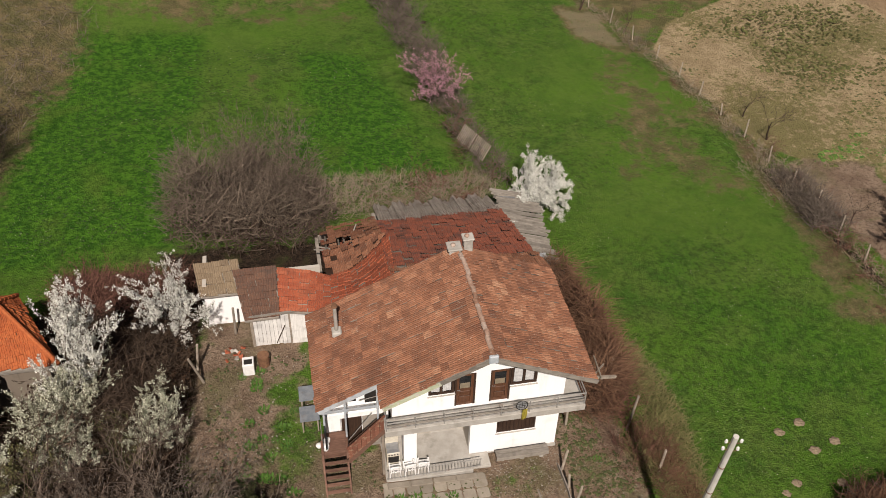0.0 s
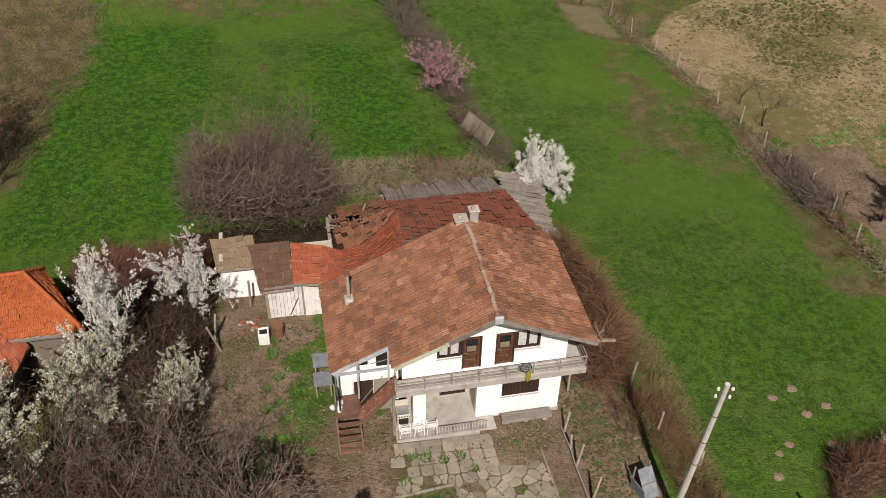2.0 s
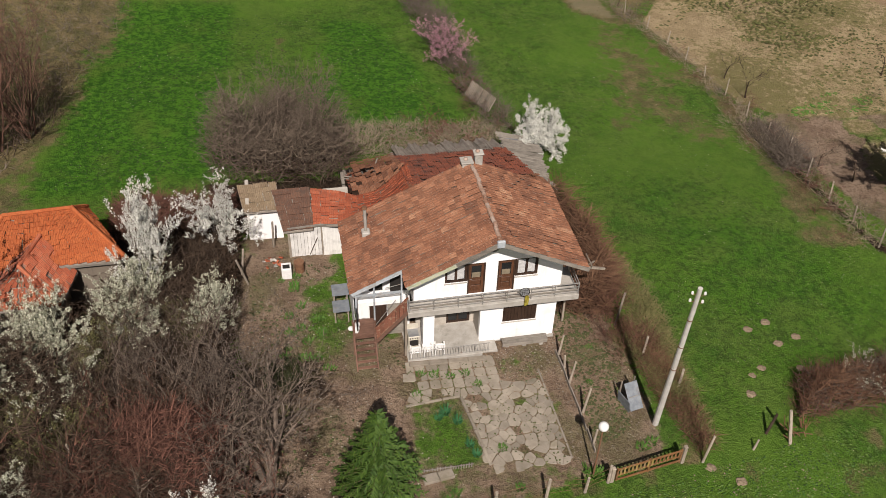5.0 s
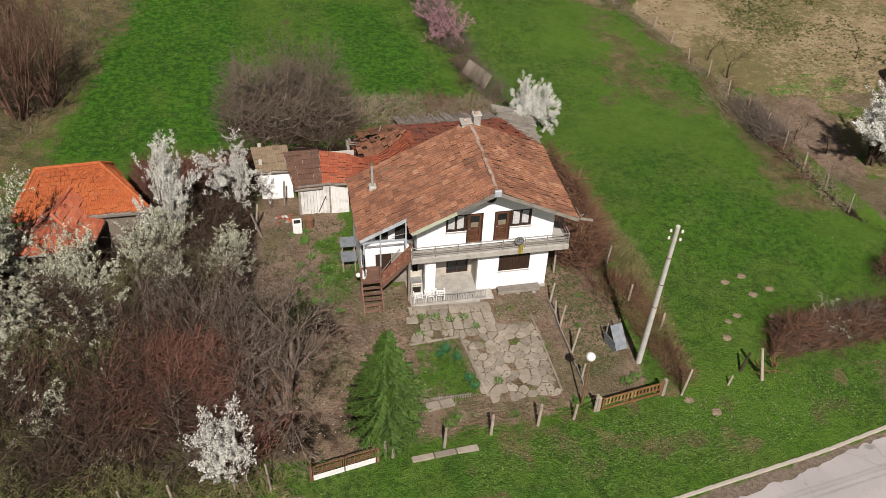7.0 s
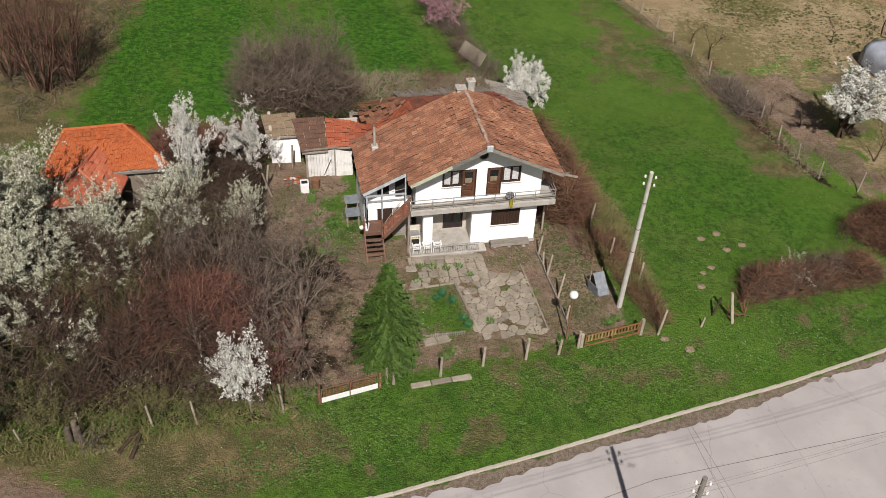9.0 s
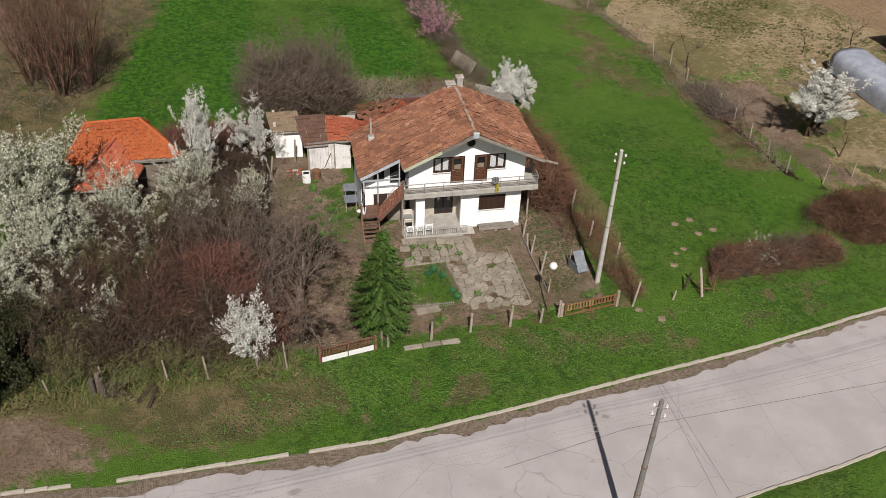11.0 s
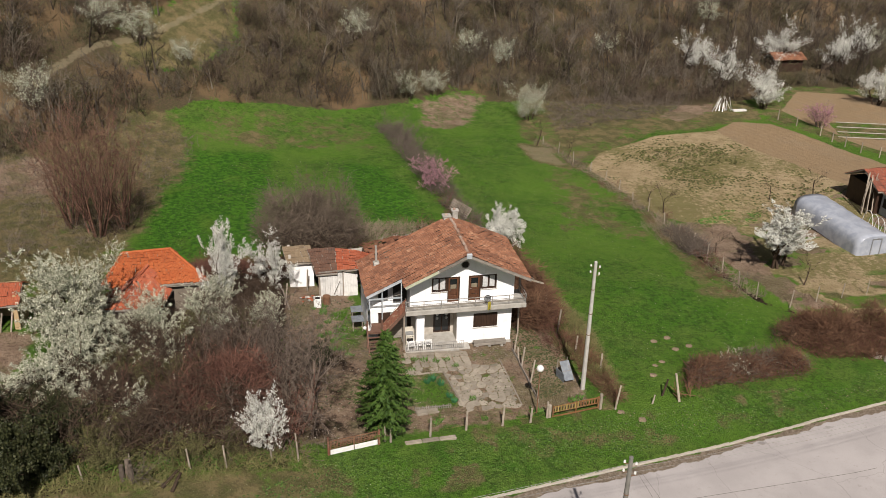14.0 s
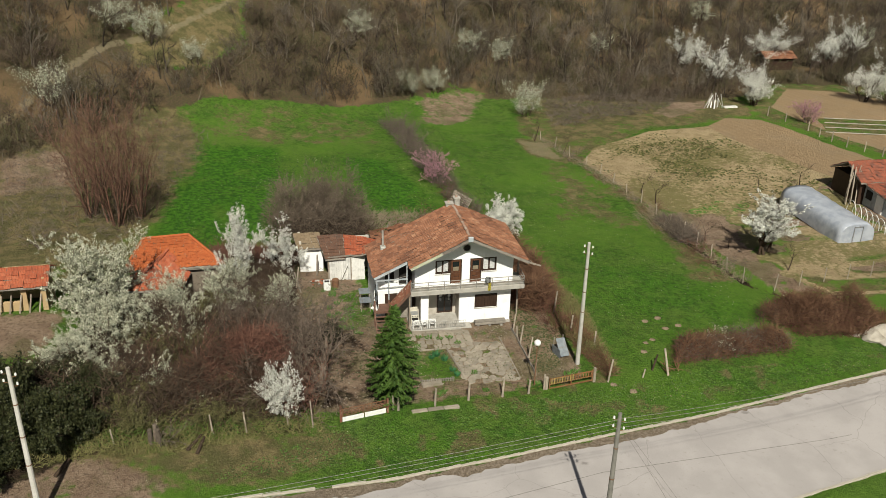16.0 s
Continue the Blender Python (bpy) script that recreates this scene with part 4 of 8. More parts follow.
                base += len(tv)
    if vv:
        ob = raw("roof_tiles", np.concatenate(vv), np.concatenate(ff), material, parent)
        tagged(ob, kind="stuff")


SL = math.hypot(1, PITCH)
down_l, down_r = (-1, 0, -PITCH), (1, 0, -PITCH)


def sag_main(p):
    return 0.05 * math.sin(p.y * 1.1) * math.sin(p.x * 0.8) - 0.03


tile_field(roof, (RIDGE_X - 0.05, ROOF_Y0, RIDGE_Z + 0.0), (0, 1, 0), down_l, 17, 22, M_TILE,
           pick=lambda p, i, j: i < 11, keep=lambda p, i, j: p.x > 2.05 or p.y > EXT_Y0 - 0.05, sag=sag_main)
tile_field(roof, (RIDGE_X + 0.05, ROOF_Y0, RIDGE_Z + 0.0), (0, 1, 0), down_r, 17, 14, M_TILE, pick=lambda p, i, j: i < 5, seed=2, sag=sag_main)
# ridge tiles, some bedded in mortar
bm = bmesh.new()
n = 7
for i in range(n):
    a = math.pi * i / (n - 1)
    for y, k in ((0.0, 1.0), (0.40, 1.12)):
        bm.verts.new((0.10 * k * math.cos(a), y, 0.085 * k * math.sin(a) - 0.015))
bm.verts.ensure_lookup_table()
for i in range(n - 1):
    bm.faces.new([bm.verts[j] for j in (2 * i, 2 * i + 2, 2 * i + 3, 2 * i + 1)])
rme = bpy.data.meshes.new("ridge_tile")
bm.to_mesh(rme)
bm.free()
M_RIDGE = tile_stuff("ridge_tile_clay", [(0.20, 0.10, 0.06), (0.30, 0.16, 0.10), (0.42, 0.33, 0.27), (0.25, 0.12, 0.07)], (0.13, 0.09, 0.07), (0.5, 0.47, 0.42), 0.5)
rme.materials.append(M_RIDGE)
rng = random.Random(3)
for i in range(17):
    shared("ridge_tile", rme, roof, pose(RIDGE_X + rng.uniform(-0.03, 0.03), ROOF_Y0 + 0.02 + i * 0.375, RIDGE_Z + 0.02 + rng.uniform(-0.015, 0.015), rng.uniform(-2, 2), 0, rng.uniform(-5, 5)))
bm = bmesh.new()
box(bm, RIDGE_X - 0.2, ROOF_Y0 - 0.06, RIDGE_Z - 0.32, RIDGE_X + 0.2, ROOF_Y0 + 0.1, RIDGE_Z + 0.1, 0.04)
part("ridge_cap", bm, M_BLUEGREY, roof, "grey sheet-metal ridge cap")

# chimneys
for cx, cy, w, top in ((6.95, 29.25, 0.42, 8.3), (6.3, 29.15, 0.56, 7.92)):
    ch = part("chimney", boxes((cx - w / 2, cy - w / 2, 7.0, cx + w / 2, cy + w / 2, top), bevel=0.03), M_CONCRETE, house, "squat rendered chimney with a flaking top")
    ch.matrix_basis = house_inv.copy()
    part("cap", boxes((cx - w / 2 - 0.06, cy - w / 2 - 0.06, top, cx + w / 2 + 0.06, cy + w / 2 + 0.06, top + 0.1), bevel=0.03), M_CONCRETE, ch)
    bm = bmesh.new()
    ball(bm, (cx - 0.05, cy, top + 0.15), 0.12, 10, 0.8)
    part("pot", bm, M_RIDGE, ch)
bm = bmesh.new()
rod(bm, (0.62, 27.4, 4.9), (0.60, 27.4, 6.75), 0.085, n=12)
flue = hpart("flue_pipe", bm, M_CONCRETE, "thin asbestos flue pipe with a cap")
bm = bmesh.new()
rod(bm, (0.60, 27.4, 6.75), (0.60, 27.4, 6.86), 0.15, 0.12, n=12)
part("cap", bm, M_RUST, flue).matrix_basis = house_inv.copy()
bm = boxes((0.4, 27.15, 4.7, 0.84, 27.65, 5.3), bevel=0.05)
part("base", bm, M_CONCRETE, flue, "mortar collar").matrix_basis = house_inv.copy()



# ---- outbuildings ----
def warp(c00, c10, c11, c01):
    a, b, c, d = (Vector(q) for q in (c00, c10, c11, c01))
    return lambda u, v: (a * (1 - u) + b * u) * (1 - v) + (d * (1 - u) + c * u) * v


def loft(top, low):
    """A slope between two bent lines."""
    def along(pts, u):
        k = min(int(u * (len(pts) - 1)), len(pts) - 2)
        t = u * (len(pts) - 1) - k
        return Vector(pts[k]).lerp(Vector(pts[k + 1]), t)
    return lambda u, v: along(top, u).lerp(along(low, u), v)


def warped_deck(parent, f, thick=0.1, material=None, n=6, drop=0.07):
    bm = bmesh.new()
    top = [[bm.verts.new(f(i / n, j / n) - Vector((0, 0, drop))) for i in range(n + 1)] for j in range(n + 1)]
    low = [[bm.verts.new(f(i / n, j / n) - Vector((0, 0, drop + thick))) for i in range(n + 1)] for j in range(n + 1)]
    for j in range(n):
        for i in range(n):
            bm.faces.new((top[j][i], top[j + 1][i], top[j + 1][i + 1], top[j][i + 1]))
            bm.faces.new((low[j][i], low[j][i + 1], low[j + 1][i + 1], low[j + 1][i]))
    for k in range(n):
        for r0, r1, r2, r3 in ((top[0][k], top[0][k + 1], low[0][k + 1], low[0][k]), (top[n][k + 1], top[n][k], low[n][k], low[n][k + 1]), (top[k + 1][0], top[k][0], low[k][0], low[k + 1][0]), (top[k][n], top[k + 1][n], low[k + 1][n], low[k][n])):
            bm.faces.new((r0, r1, r2, r3))
    bmesh.ops.recalc_face_normals(bm, faces=bm.faces)
    return part("deck", bm, material or M_GREYWOOD, parent)


def tile_patch(parent, corners, material, du=0.44, dv=0.36, seed=1, rough=0.02, skip=None, pick=None, label=""):
    """Tiles on a warped slope: corners are top left, top right, bottom right, bottom left."""
    f = corners if callable(corners) else warp(*corners)
    corners = (f(0, 0), f(1, 0), f(1, 1), f(0, 1))
    r = np.random.RandomState(seed)
    wu = ((Vector(corners[1]) - Vector(corners[0])).length + (Vector(corners[2]) - Vector(corners[3])).length) / 2
    wv = ((Vector(corners[3]) - Vector(corners[0])).length + (Vector(corners[2]) - Vector(corners[1])).length) / 2
    nu, nv = max(1, round(wu / du)), max(1, round(wv / dv))
    tv, tf = tile_mesh(1.0, 1.0)
    tf = np.array(tf)
    vv, ff, base, tme = [], [], 0, None
    for j in range(nv):
        for i in range(nu):
            u, v = i / nu, j / nv
            if skip and skip(u, v, r):
                continue
            p = f(u, v)
            eu, ev = f(min(1.0, u + 1 / nu), v) - p, f(u, min(1.0, v + 1 / nv)) - p
            w = ev.cross(eu).normalized()
            if w.z < 0:
                w = -w
            p = p + w * r.normal(0, rough) + eu * r.normal(0, 0.04) + ev * r.normal(0, 0.05)
            eu = eu + ev * r.normal(0, 0.04)
            m3 = Matrix((eu, ev, w)).transposed()
            if pick and pick(u, v):
                if tme is None:
                    tme = bpy.data.meshes.new("roof_tile")
                    tme.from_pydata([tuple(q) for q in tv], [], [tuple(int(b) for b in q) for q in tf])
                    tme.materials.append(material)
                shared("roof_tile", tme, parent, Matrix.Translation(p) @ m3.to_4x4())
            else:
                vv.append(tv @ np.array(m3).T + np.array(p))
                ff.append(tf + base)
                base += len(tv)
    if vv:
        tagged(raw("roof_tiles", np.concatenate(vv), np.concatenate(ff), material, parent, label), kind="stuff")


barn = thing("rear_barn", 7.5, 36, z_at(7.5, 36), "decayed barn behind the house with patched tile and sheet roof", "barn")
barn_inv = barn.matrix_basis.inverted()
barn_roof = part("roof", bmesh.new(), M_GREYWOOD, barn)
barn_roof.matrix_basis = barn_inv
Y0, Y1, Y2, Y3 = (29.35, 5.75), (31.8, 4.75), (39.6, 1.45), (42.8, 0.15)
L0, L1 = 3.6, 11.2
for k, ((ya, za), (yb_, zb)) in enumerate(((Y0, Y1), (Y1, Y2))):
    c = ((L0, ya, za), (L1 - 0.1 * k, ya, za), (L1 + 0.3 * k, yb_, zb), (L0 + 0.3 * k, yb_, zb))
    warped_deck(barn_roof, warp(*c))
    tile_patch(barn_roof, c, M_TILE if k == 0 else M_TILE_DARK, seed=20 + k, rough=0.03, skip=lambda u, v, r: r.rand() < 0.02)
# corrugated grey sheets at the low end
bm = bmesh.new()
n = 84
for i in range(n + 1):
    x = 4.1 + 7.3 * i / n
    dz = 0.035 * (1 if i % 2 else -1)
    bm.verts.new((x, Y2[0] - 0.2, Y2[1] + 0.12 + dz))
    bm.verts.new((x + 0.1 * math.sin(i * 0.7), Y3[0] + 0.25 * math.sin(i * 0.45) + 0.15 * math.sin(i * 1.7), Y3[1] + dz))
bm.verts.ensure_lookup_table()
for i in range(n):
    bm.faces.new([bm.verts[j] for j in (2 * i, 2 * i + 1, 2 * i + 3, 2 * i + 2)])
bmesh.ops.solidify(bm, geom=bm.faces[:], thickness=0.02)
M_SHEET = rough_stuff("grey_fibre_sheet", (0.42, 0.37, 0.32), (0.50, 0.45, 0.39), 1.4, 0.9, stain=(0.22, 0.18, 0.15), stain_amount=0.6, vary=0.1)
part("corrugated_sheet", bm, M_SHEET, barn_roof, "grey lichen-stained corrugated sheet")
# grey planks over the side lean-to
rng = random.Random(8)
for i in range(42):
    t = i / 41
    y = 33.6 + 8.6 * t
    x0, x1 = 11.15 + 0.3 * t + rng.uniform(-0.15, 0.15), 13.6 + 0.9 * t + rng.uniform(-0.3, 0.15)
    z0, z1 = 2.0 - 1.0 * t, 1.15 - 1.1 * t
    bm = bmesh.new()
    beam(bm, (x0, y, z0 + rng.uniform(-0.03, 0.05)), (x1, y + rng.uniform(-0.15, 0.15), z1 + rng.uniform(-0.05, 0.05)), 0.05, 0.18)
    part("roof_plank", bm, M_GREYX, barn_roof)
for y, x0, x1, m in ((34.9, 12.0, 12.9, M_BLUEGREY), (41.3, 11.6, 12.8, M_METAL), (38.5, 11.2, 12.2, M_WHITEBOARD)):
    bm = bmesh.new()
    t = (y - 33.6) / 8.6
    beam(bm, (x0, y, 2.02 - 1.0 * t - 0.3), (x1, y + 0.1, 1.75 - 1.1 * t - 0.2), 0.02, 0.6)
    part("patch_sheet", bm, m, barn_roof)
for q in ((10.9, 29.5, -1.4, 11.1, 33.5, 3.9), (10.9, 33.5, -1.8, 11.1, 42.0, 0.3), (3.9, 41.9, -1.6, 11.1, 42.1, 0.1), (3.9, 33.0, -1.4, 4.1, 41.9, 0.3)):
    bm = boxes(q)
    bm.transform(barn_inv)
    part("wall", bm, M_GREYX, barn, "bleached plank wall")
for x, y, z in ((13.4, 33.8, 1.0), (13.9, 38.0, 0.5), (14.3, 42.0, -0.1)):
    bm = bmesh.new()
    g = z_at(x, y)
    beam(bm, (x, y, g - 0.3), (x, y, z), 0.14)
    bm.transform(barn_inv)
    part("post", bm, M_GREYPOST, barn)

# warped red roof that runs from the shed into the barn, and the part that fell in
f_red = loft([(-1.9, 34.4, 3.3), (-0.2, 34.0, 3.2), (0.8, 33.6, 3.05), (1.86, 34.0, 2.9), (2.86, 34.8, 2.98), (4.3, 36.6, 3.0)],
             [(-2.0, 32.1, 2.35), (-0.6, 31.4, 2.75), (0.6, 30.7, 3.5), (1.7, 30.3, 4.2), (2.7, 30.2, 4.8), (3.75, 30.4, 5.25)])
warped_deck(barn_roof, f_red, n=15)
tile_patch(barn_roof, f_red, M_TILE_RED, du=0.44, dv=0.38, seed=31, rough=0.03)
c2 = ((0.6, 36.3, 2.3), (3.9, 36.7, 2.9), (3.95, 40.6, 1.0), (0.6, 40.4, 0.6))


def fallen(u, v, r):
    return ((u - 0.30) / 0.17) ** 2 + ((v - 0.18) / 0.13) ** 2 < 0.8 + 0.5 * r.rand() or (u > 0.9 and r.rand() < 0.35) or (u < 0.06 and r.rand() < 0.4) or r.rand() < 0.03


tile_patch(barn_roof, c2, M_TILE, du=0.40, dv=0.34, seed=32, rough=0.05, skip=fallen)
fw = warp(*c2)
f_sag = loft([(0.6, 34.0, 2.65), (1.86, 34.2, 2.7), (2.86, 35.0, 2.8), (4.1, 36.6, 2.85)], [(0.6, 36.4, 2.25), (1.7, 36.5, 2.4), (2.8, 36.7, 2.65), (3.9, 36.8, 2.85)])
warped_deck(barn_roof, f_sag, material=M_DARKWOOD)
tile_patch(barn_roof, f_sag, M_TILE, du=0.40, dv=0.34, seed=34, rough=0.07, skip=lambda u, v, r: r.rand() < 0.06)
fallen_tiles = tuple((x, y, z - 0.85) for x, y, z in c2)
warped_deck(barn_roof, warp(*fallen_tiles), material=M_DARKWOOD)
tile_patch(barn_roof, fallen_tiles, M_TILE_DARK, du=0.42, dv=0.36, seed=33, rough=0.16, skip=lambda u, v, r: r.rand() < 0.35)
for i in range(9):
    u = 0.06 + 0.11 * i
    bm = bmesh.new()
    a, b = fw(u, 0), fw(u + rng.uniform(-0.05, 0.05), 1)
    beam(bm, a - Vector((0, 0, 0.14)), b - Vector((0, 0, 0.14 + rng.uniform(0, 0.3))), 0.09)
    part("rafter", bm, M_GREYWOOD, barn_roof)
for i in range(16):
    bm = bmesh.new()
    a = fw(rng.uniform(0.05, 0.6), rng.uniform(0.05, 0.5))
    a.z -= rng.uniform(0.0, 0.8)
    b = a + Vector((rng.uniform(-1.3, 1.3), rng.uniform(-0.8, 0.8), rng.uniform(-0.2, 0.45)))
    beam(bm, a, b, 0.07, 0.05)
    part("broken_lath", bm, M_GREYX, barn_roof)
for q in ((0.3, 33.2, -0.6, 0.5, 40.6, 0.1), (0.3, 40.4, -0.8, 3.9, 40.6, 0.1)):
    bm = boxes(q)
    bm.transform(barn_inv)
    part("wall", bm, M_GREYWOOD, barn)

# low shed with a white wall and a boarded front
shed = thing("garden_shed", -3.5, 33.5, z_at(-3.5, 33.5), "low shed with white boarded front and sagging tiles", "shed")
shed_inv = shed.matrix_basis.inverted()


def spart(name, bm, material, label="", parent=None):
    bm.transform(shed_inv)
    return part(name, bm, material, parent or shed, label)


spart("wall", boxes((-5.75, 33.9, -0.3, -3.75, 34.1, 2.55)), M_WHITE, "white limewashed wall, flaking at its foot")
spart("wall", boxes((-3.4, 34.3, -0.3, 0.3, 34.5, 3.1)), M_PLASTER)
spart("wall", boxes((-5.75, 34.1, -0.3, -5.55, 36.4, 2.9)), M_PLASTER)
for i in range(9):
    x = -3.36 + i * 0.2
    b = boxes((x, 31.92, 0.12 + rng.uniform(-0.05, 0.1), x + 0.19, 31.96, 2.42), bevel=0.005)
    spart("board", b, M_WHITEBOARD)
spart("door", boxes((-1.5, 31.9, 0.1, -0.35, 31.95, 2.45), bevel=0.01), M_WHITEBOARD, "peeling white door panel")
spart("post", boxes((-3.5, 31.85, -0.2, -3.36, 31.99, 2.4)), M_GREYPOST)
spart("post", boxes((-1.56, 31.85, -0.2, -1.48, 31.99, 2.5)), M_GREYPOST)
bm = bmesh.new()
beam(bm, (-3.5, 31.8, 2.42), (0.3, 31.75, 2.62), 0.1)
spart("eave_beam", bm, M_GREYX)
bm = bmesh.new()
beam(bm, (-2.3, 31.88, 0.3), (-1.8, 31.88, 1.5), 0.06, 0.03)
spart("brace", bm, M_DARKWOOD)
shed_roof = part("roof", bmesh.new(), M_GREYWOOD, shed)
shed_roof.matrix_basis = shed_inv
c = ((-4.2, 34.6, 3.25), (-1.95, 34.5, 3.35), (-2.0, 31.7, 2.4), (-3.7, 31.7, 2.35))
warped_deck(shed_roof, warp(*c))
M_TILE_SOOT = tile_stuff("twig_littered_tile", [(0.075, 0.045, 0.033), (0.125, 0.066, 0.045), (0.16, 0.085, 0.055), (0.06, 0.047, 0.038)], (0.07, 0.055, 0.045), (0.2, 0.18, 0.15), 0.6)
tile_patch(shed_roof, c, M_TILE_SOOT, seed=41, rough=0.03)
M_TANTILE = tile_stuff("pale_lichen_tile", [(0.17, 0.125, 0.08), (0.24, 0.18, 0.115), (0.12, 0.085, 0.055)], (0.16, 0.12, 0.08), (0.42, 0.38, 0.28), 0.4)
c = ((-6.2, 35.5, 3.2), (-3.9, 35.5, 3.2), (-3.65, 33.6, 2.55), (-5.9, 33.6, 2.55))
warped_deck(shed_roof, warp(*c))
tile_patch(shed_roof, c, M_TANTILE, seed=42, rough=0.03)


# neighbour's house with an orange hip roof
def cottage():
    cx, cy = -15.8, 30.3
    g = z_at(cx, cy)
    t = thing("cottage", cx, cy, g, "small neighbouring cottage under bright orange roof tiles", "house")
    inv = t.matrix_basis.inverted()

    def cp(name, bm, material, label=""):
        bm.transform(inv)
        return part(name, bm, material, t, label)

    M_DIM = plaster_stuff("brown_grey_render", (0.17, 0.142, 0.112), (0.11, 0.09, 0.07), 0.6)
    cp("wall", boxes((-18.7, 28.95, g - 0.4, -14.5, 33.3, 4.05), (-14.5, 28.95, g - 0.4, -12.4, 29.4, 4.05), (-14.5, 29.4, g - 0.4, -13.4, 31.0, 4.05)), M_DIM, "unpainted grey rendered walls")
    cp("wall", boxes((-18.6, 26.55, g - 0.4, -15.2, 28.95, 3.4)), M_DIM)
    cp("eave_board", boxes((-15.0, 28.62, 3.72, -11.6, 28.68, 3.9)), M_GREYX)
    r = part("roof", bmesh.new(), M_GREYWOOD, t)
    r.matrix_basis = inv
    # hipped main roof
    rl, rr = (-18.1, 31.6, 5.3), (-14.6, 31.6, 5.42)
    fl, fr_ = (-19.4, 28.6, 4.0), (-11.8, 28.58, 4.03)
    bl, br = (-18.6, 33.5, 4.0), (-14.3, 33.5, 4.05)
    front, back = (rl, rr, fr_, fl), (rr, rl, bl, br)
    east, west = (rr, (rr[0], rr[1] + 0.02, rr[2]), br, fr_), (rl, (rl[0], rl[1] + 0.02, rl[2]), bl, fl)
    for c in (front, back, east, west):
        warped_deck(r, warp(*c))
    tile_patch(r, front, M_TILE_ORANGE, du=0.34, dv=0.37, seed=51, rough=0.022, pick=lambda u, v: True)
    for k, c in enumerate((back, east, west)):
        tile_patch(r, c, M_TILE_ORANGE, du=0.38, dv=0.38, seed=52 + k)
    # lower wing, hipped towards the yard
    wa, wb = (-16.98, 28.2, 4.5), (-16.15, 30.2, 4.84)
    wc, wd, we_ = (-14.4, 28.6, 3.5), (-14.95, 26.15, 3.45), (-18.9, 26.2, 3.45)
    wf = (-19.0, 28.6, 3.5)
    for k, c in enumerate(((wb, wa, wd, wc), (wa, (wa[0] + 0.02, wa[1], wa[2]), wd, we_), (wa, wb, wf, we_))):
        warped_deck(r, warp(*c))
        tile_patch(r, c, (M_TILE_RED, M_TILE_RED, M_TILE_DARK)[k], du=0.36, dv=0.36, seed=56 + k, rough=0.05)
    up = Vector((0, 0, 0.05))
    for p, q, m in ((rl, rr, M_TILE_ORANGE), (rr, fr_, M_TILE_ORANGE), (rr, br, M_TILE_ORANGE), (rl, fl, M_TILE_ORANGE), (wa, wd, M_TILE_RED), (wb, wa, M_TILE_RED)):
        p, q = Vector(p) + up, Vector(q) + up
        n = round((q - p).length / 0.4)
        for i in range(n):
            bm = bmesh.new()
            rod(bm, p.lerp(q, i / n), p.lerp(q, (i + 1.08) / n), 0.12, 0.10, 8)
            part("ridge_cap", bm, m, r)


cottage()


def old_shed():
    g = z_at(-27, 28.6)
    t = thing("clay_shed", -27, 28.6, g, "open-fronted ochre clay shed with a red tile roof", "shed")
    inv = t.matrix_basis.inverted()
    M_CLAY = plaster_stuff("ochre_clay", (0.40, 0.29, 0.16), (0.26, 0.18, 0.10), 0.5)

    def op(name, bm, material, label=""):
        bm.transform(inv)
        return part(name, bm, material, t, label)

    op("wall", boxes((-31, 30.0, g - 0.3, -25.0, 30.2, g + 2.6), (-25.2, 27.9, g - 0.3, -25.0, 30.0, g + 2.6)), M_CLAY)
    for x in (-30.2, -28.4, -26.6, -25.2):
        op("post", boxes((x - 0.2, 27.7, g - 0.2, x + 0.2, 28.1, g + 2.1), bevel=0.03), M_CLAY)
    op("parapet", boxes((-28.2, 27.7, g - 0.2, -26.8, 27.95, g + 0.8), bevel=0.03), M_CLAY)
    for i in range(5):
        bm = bmesh.new()
        x = -28.4 + i * 0.7
        beam(bm, (x, 27.3, g), (x + 0.25, 27.65, g + 1.4), 0.12, 0.05)
        op("leaning_board", bm, M_GREYPOST)
    c = ((-31.2, 29.0, g + 3.1), (-24.7, 29.0, g + 3.1), (-24.7, 27.3, g + 2.15), (-31.2, 27.3, g + 2.15))
    d = ((-24.7, 29.0, g + 3.1), (-31.2, 29.0, g + 3.1), (-31.2, 30.6, g + 2.2), (-24.7, 30.6, g + 2.2))
    r = part("roof", bmesh.new(), M_GREYWOOD, t)
    r.matrix_basis = inv
    for k, q in enumerate((c, d)):
        warped_deck(r, warp(*q))
        tile_patch(r, q, M_TILE_RED, seed=61 + k, rough=0.03)


old_shed()


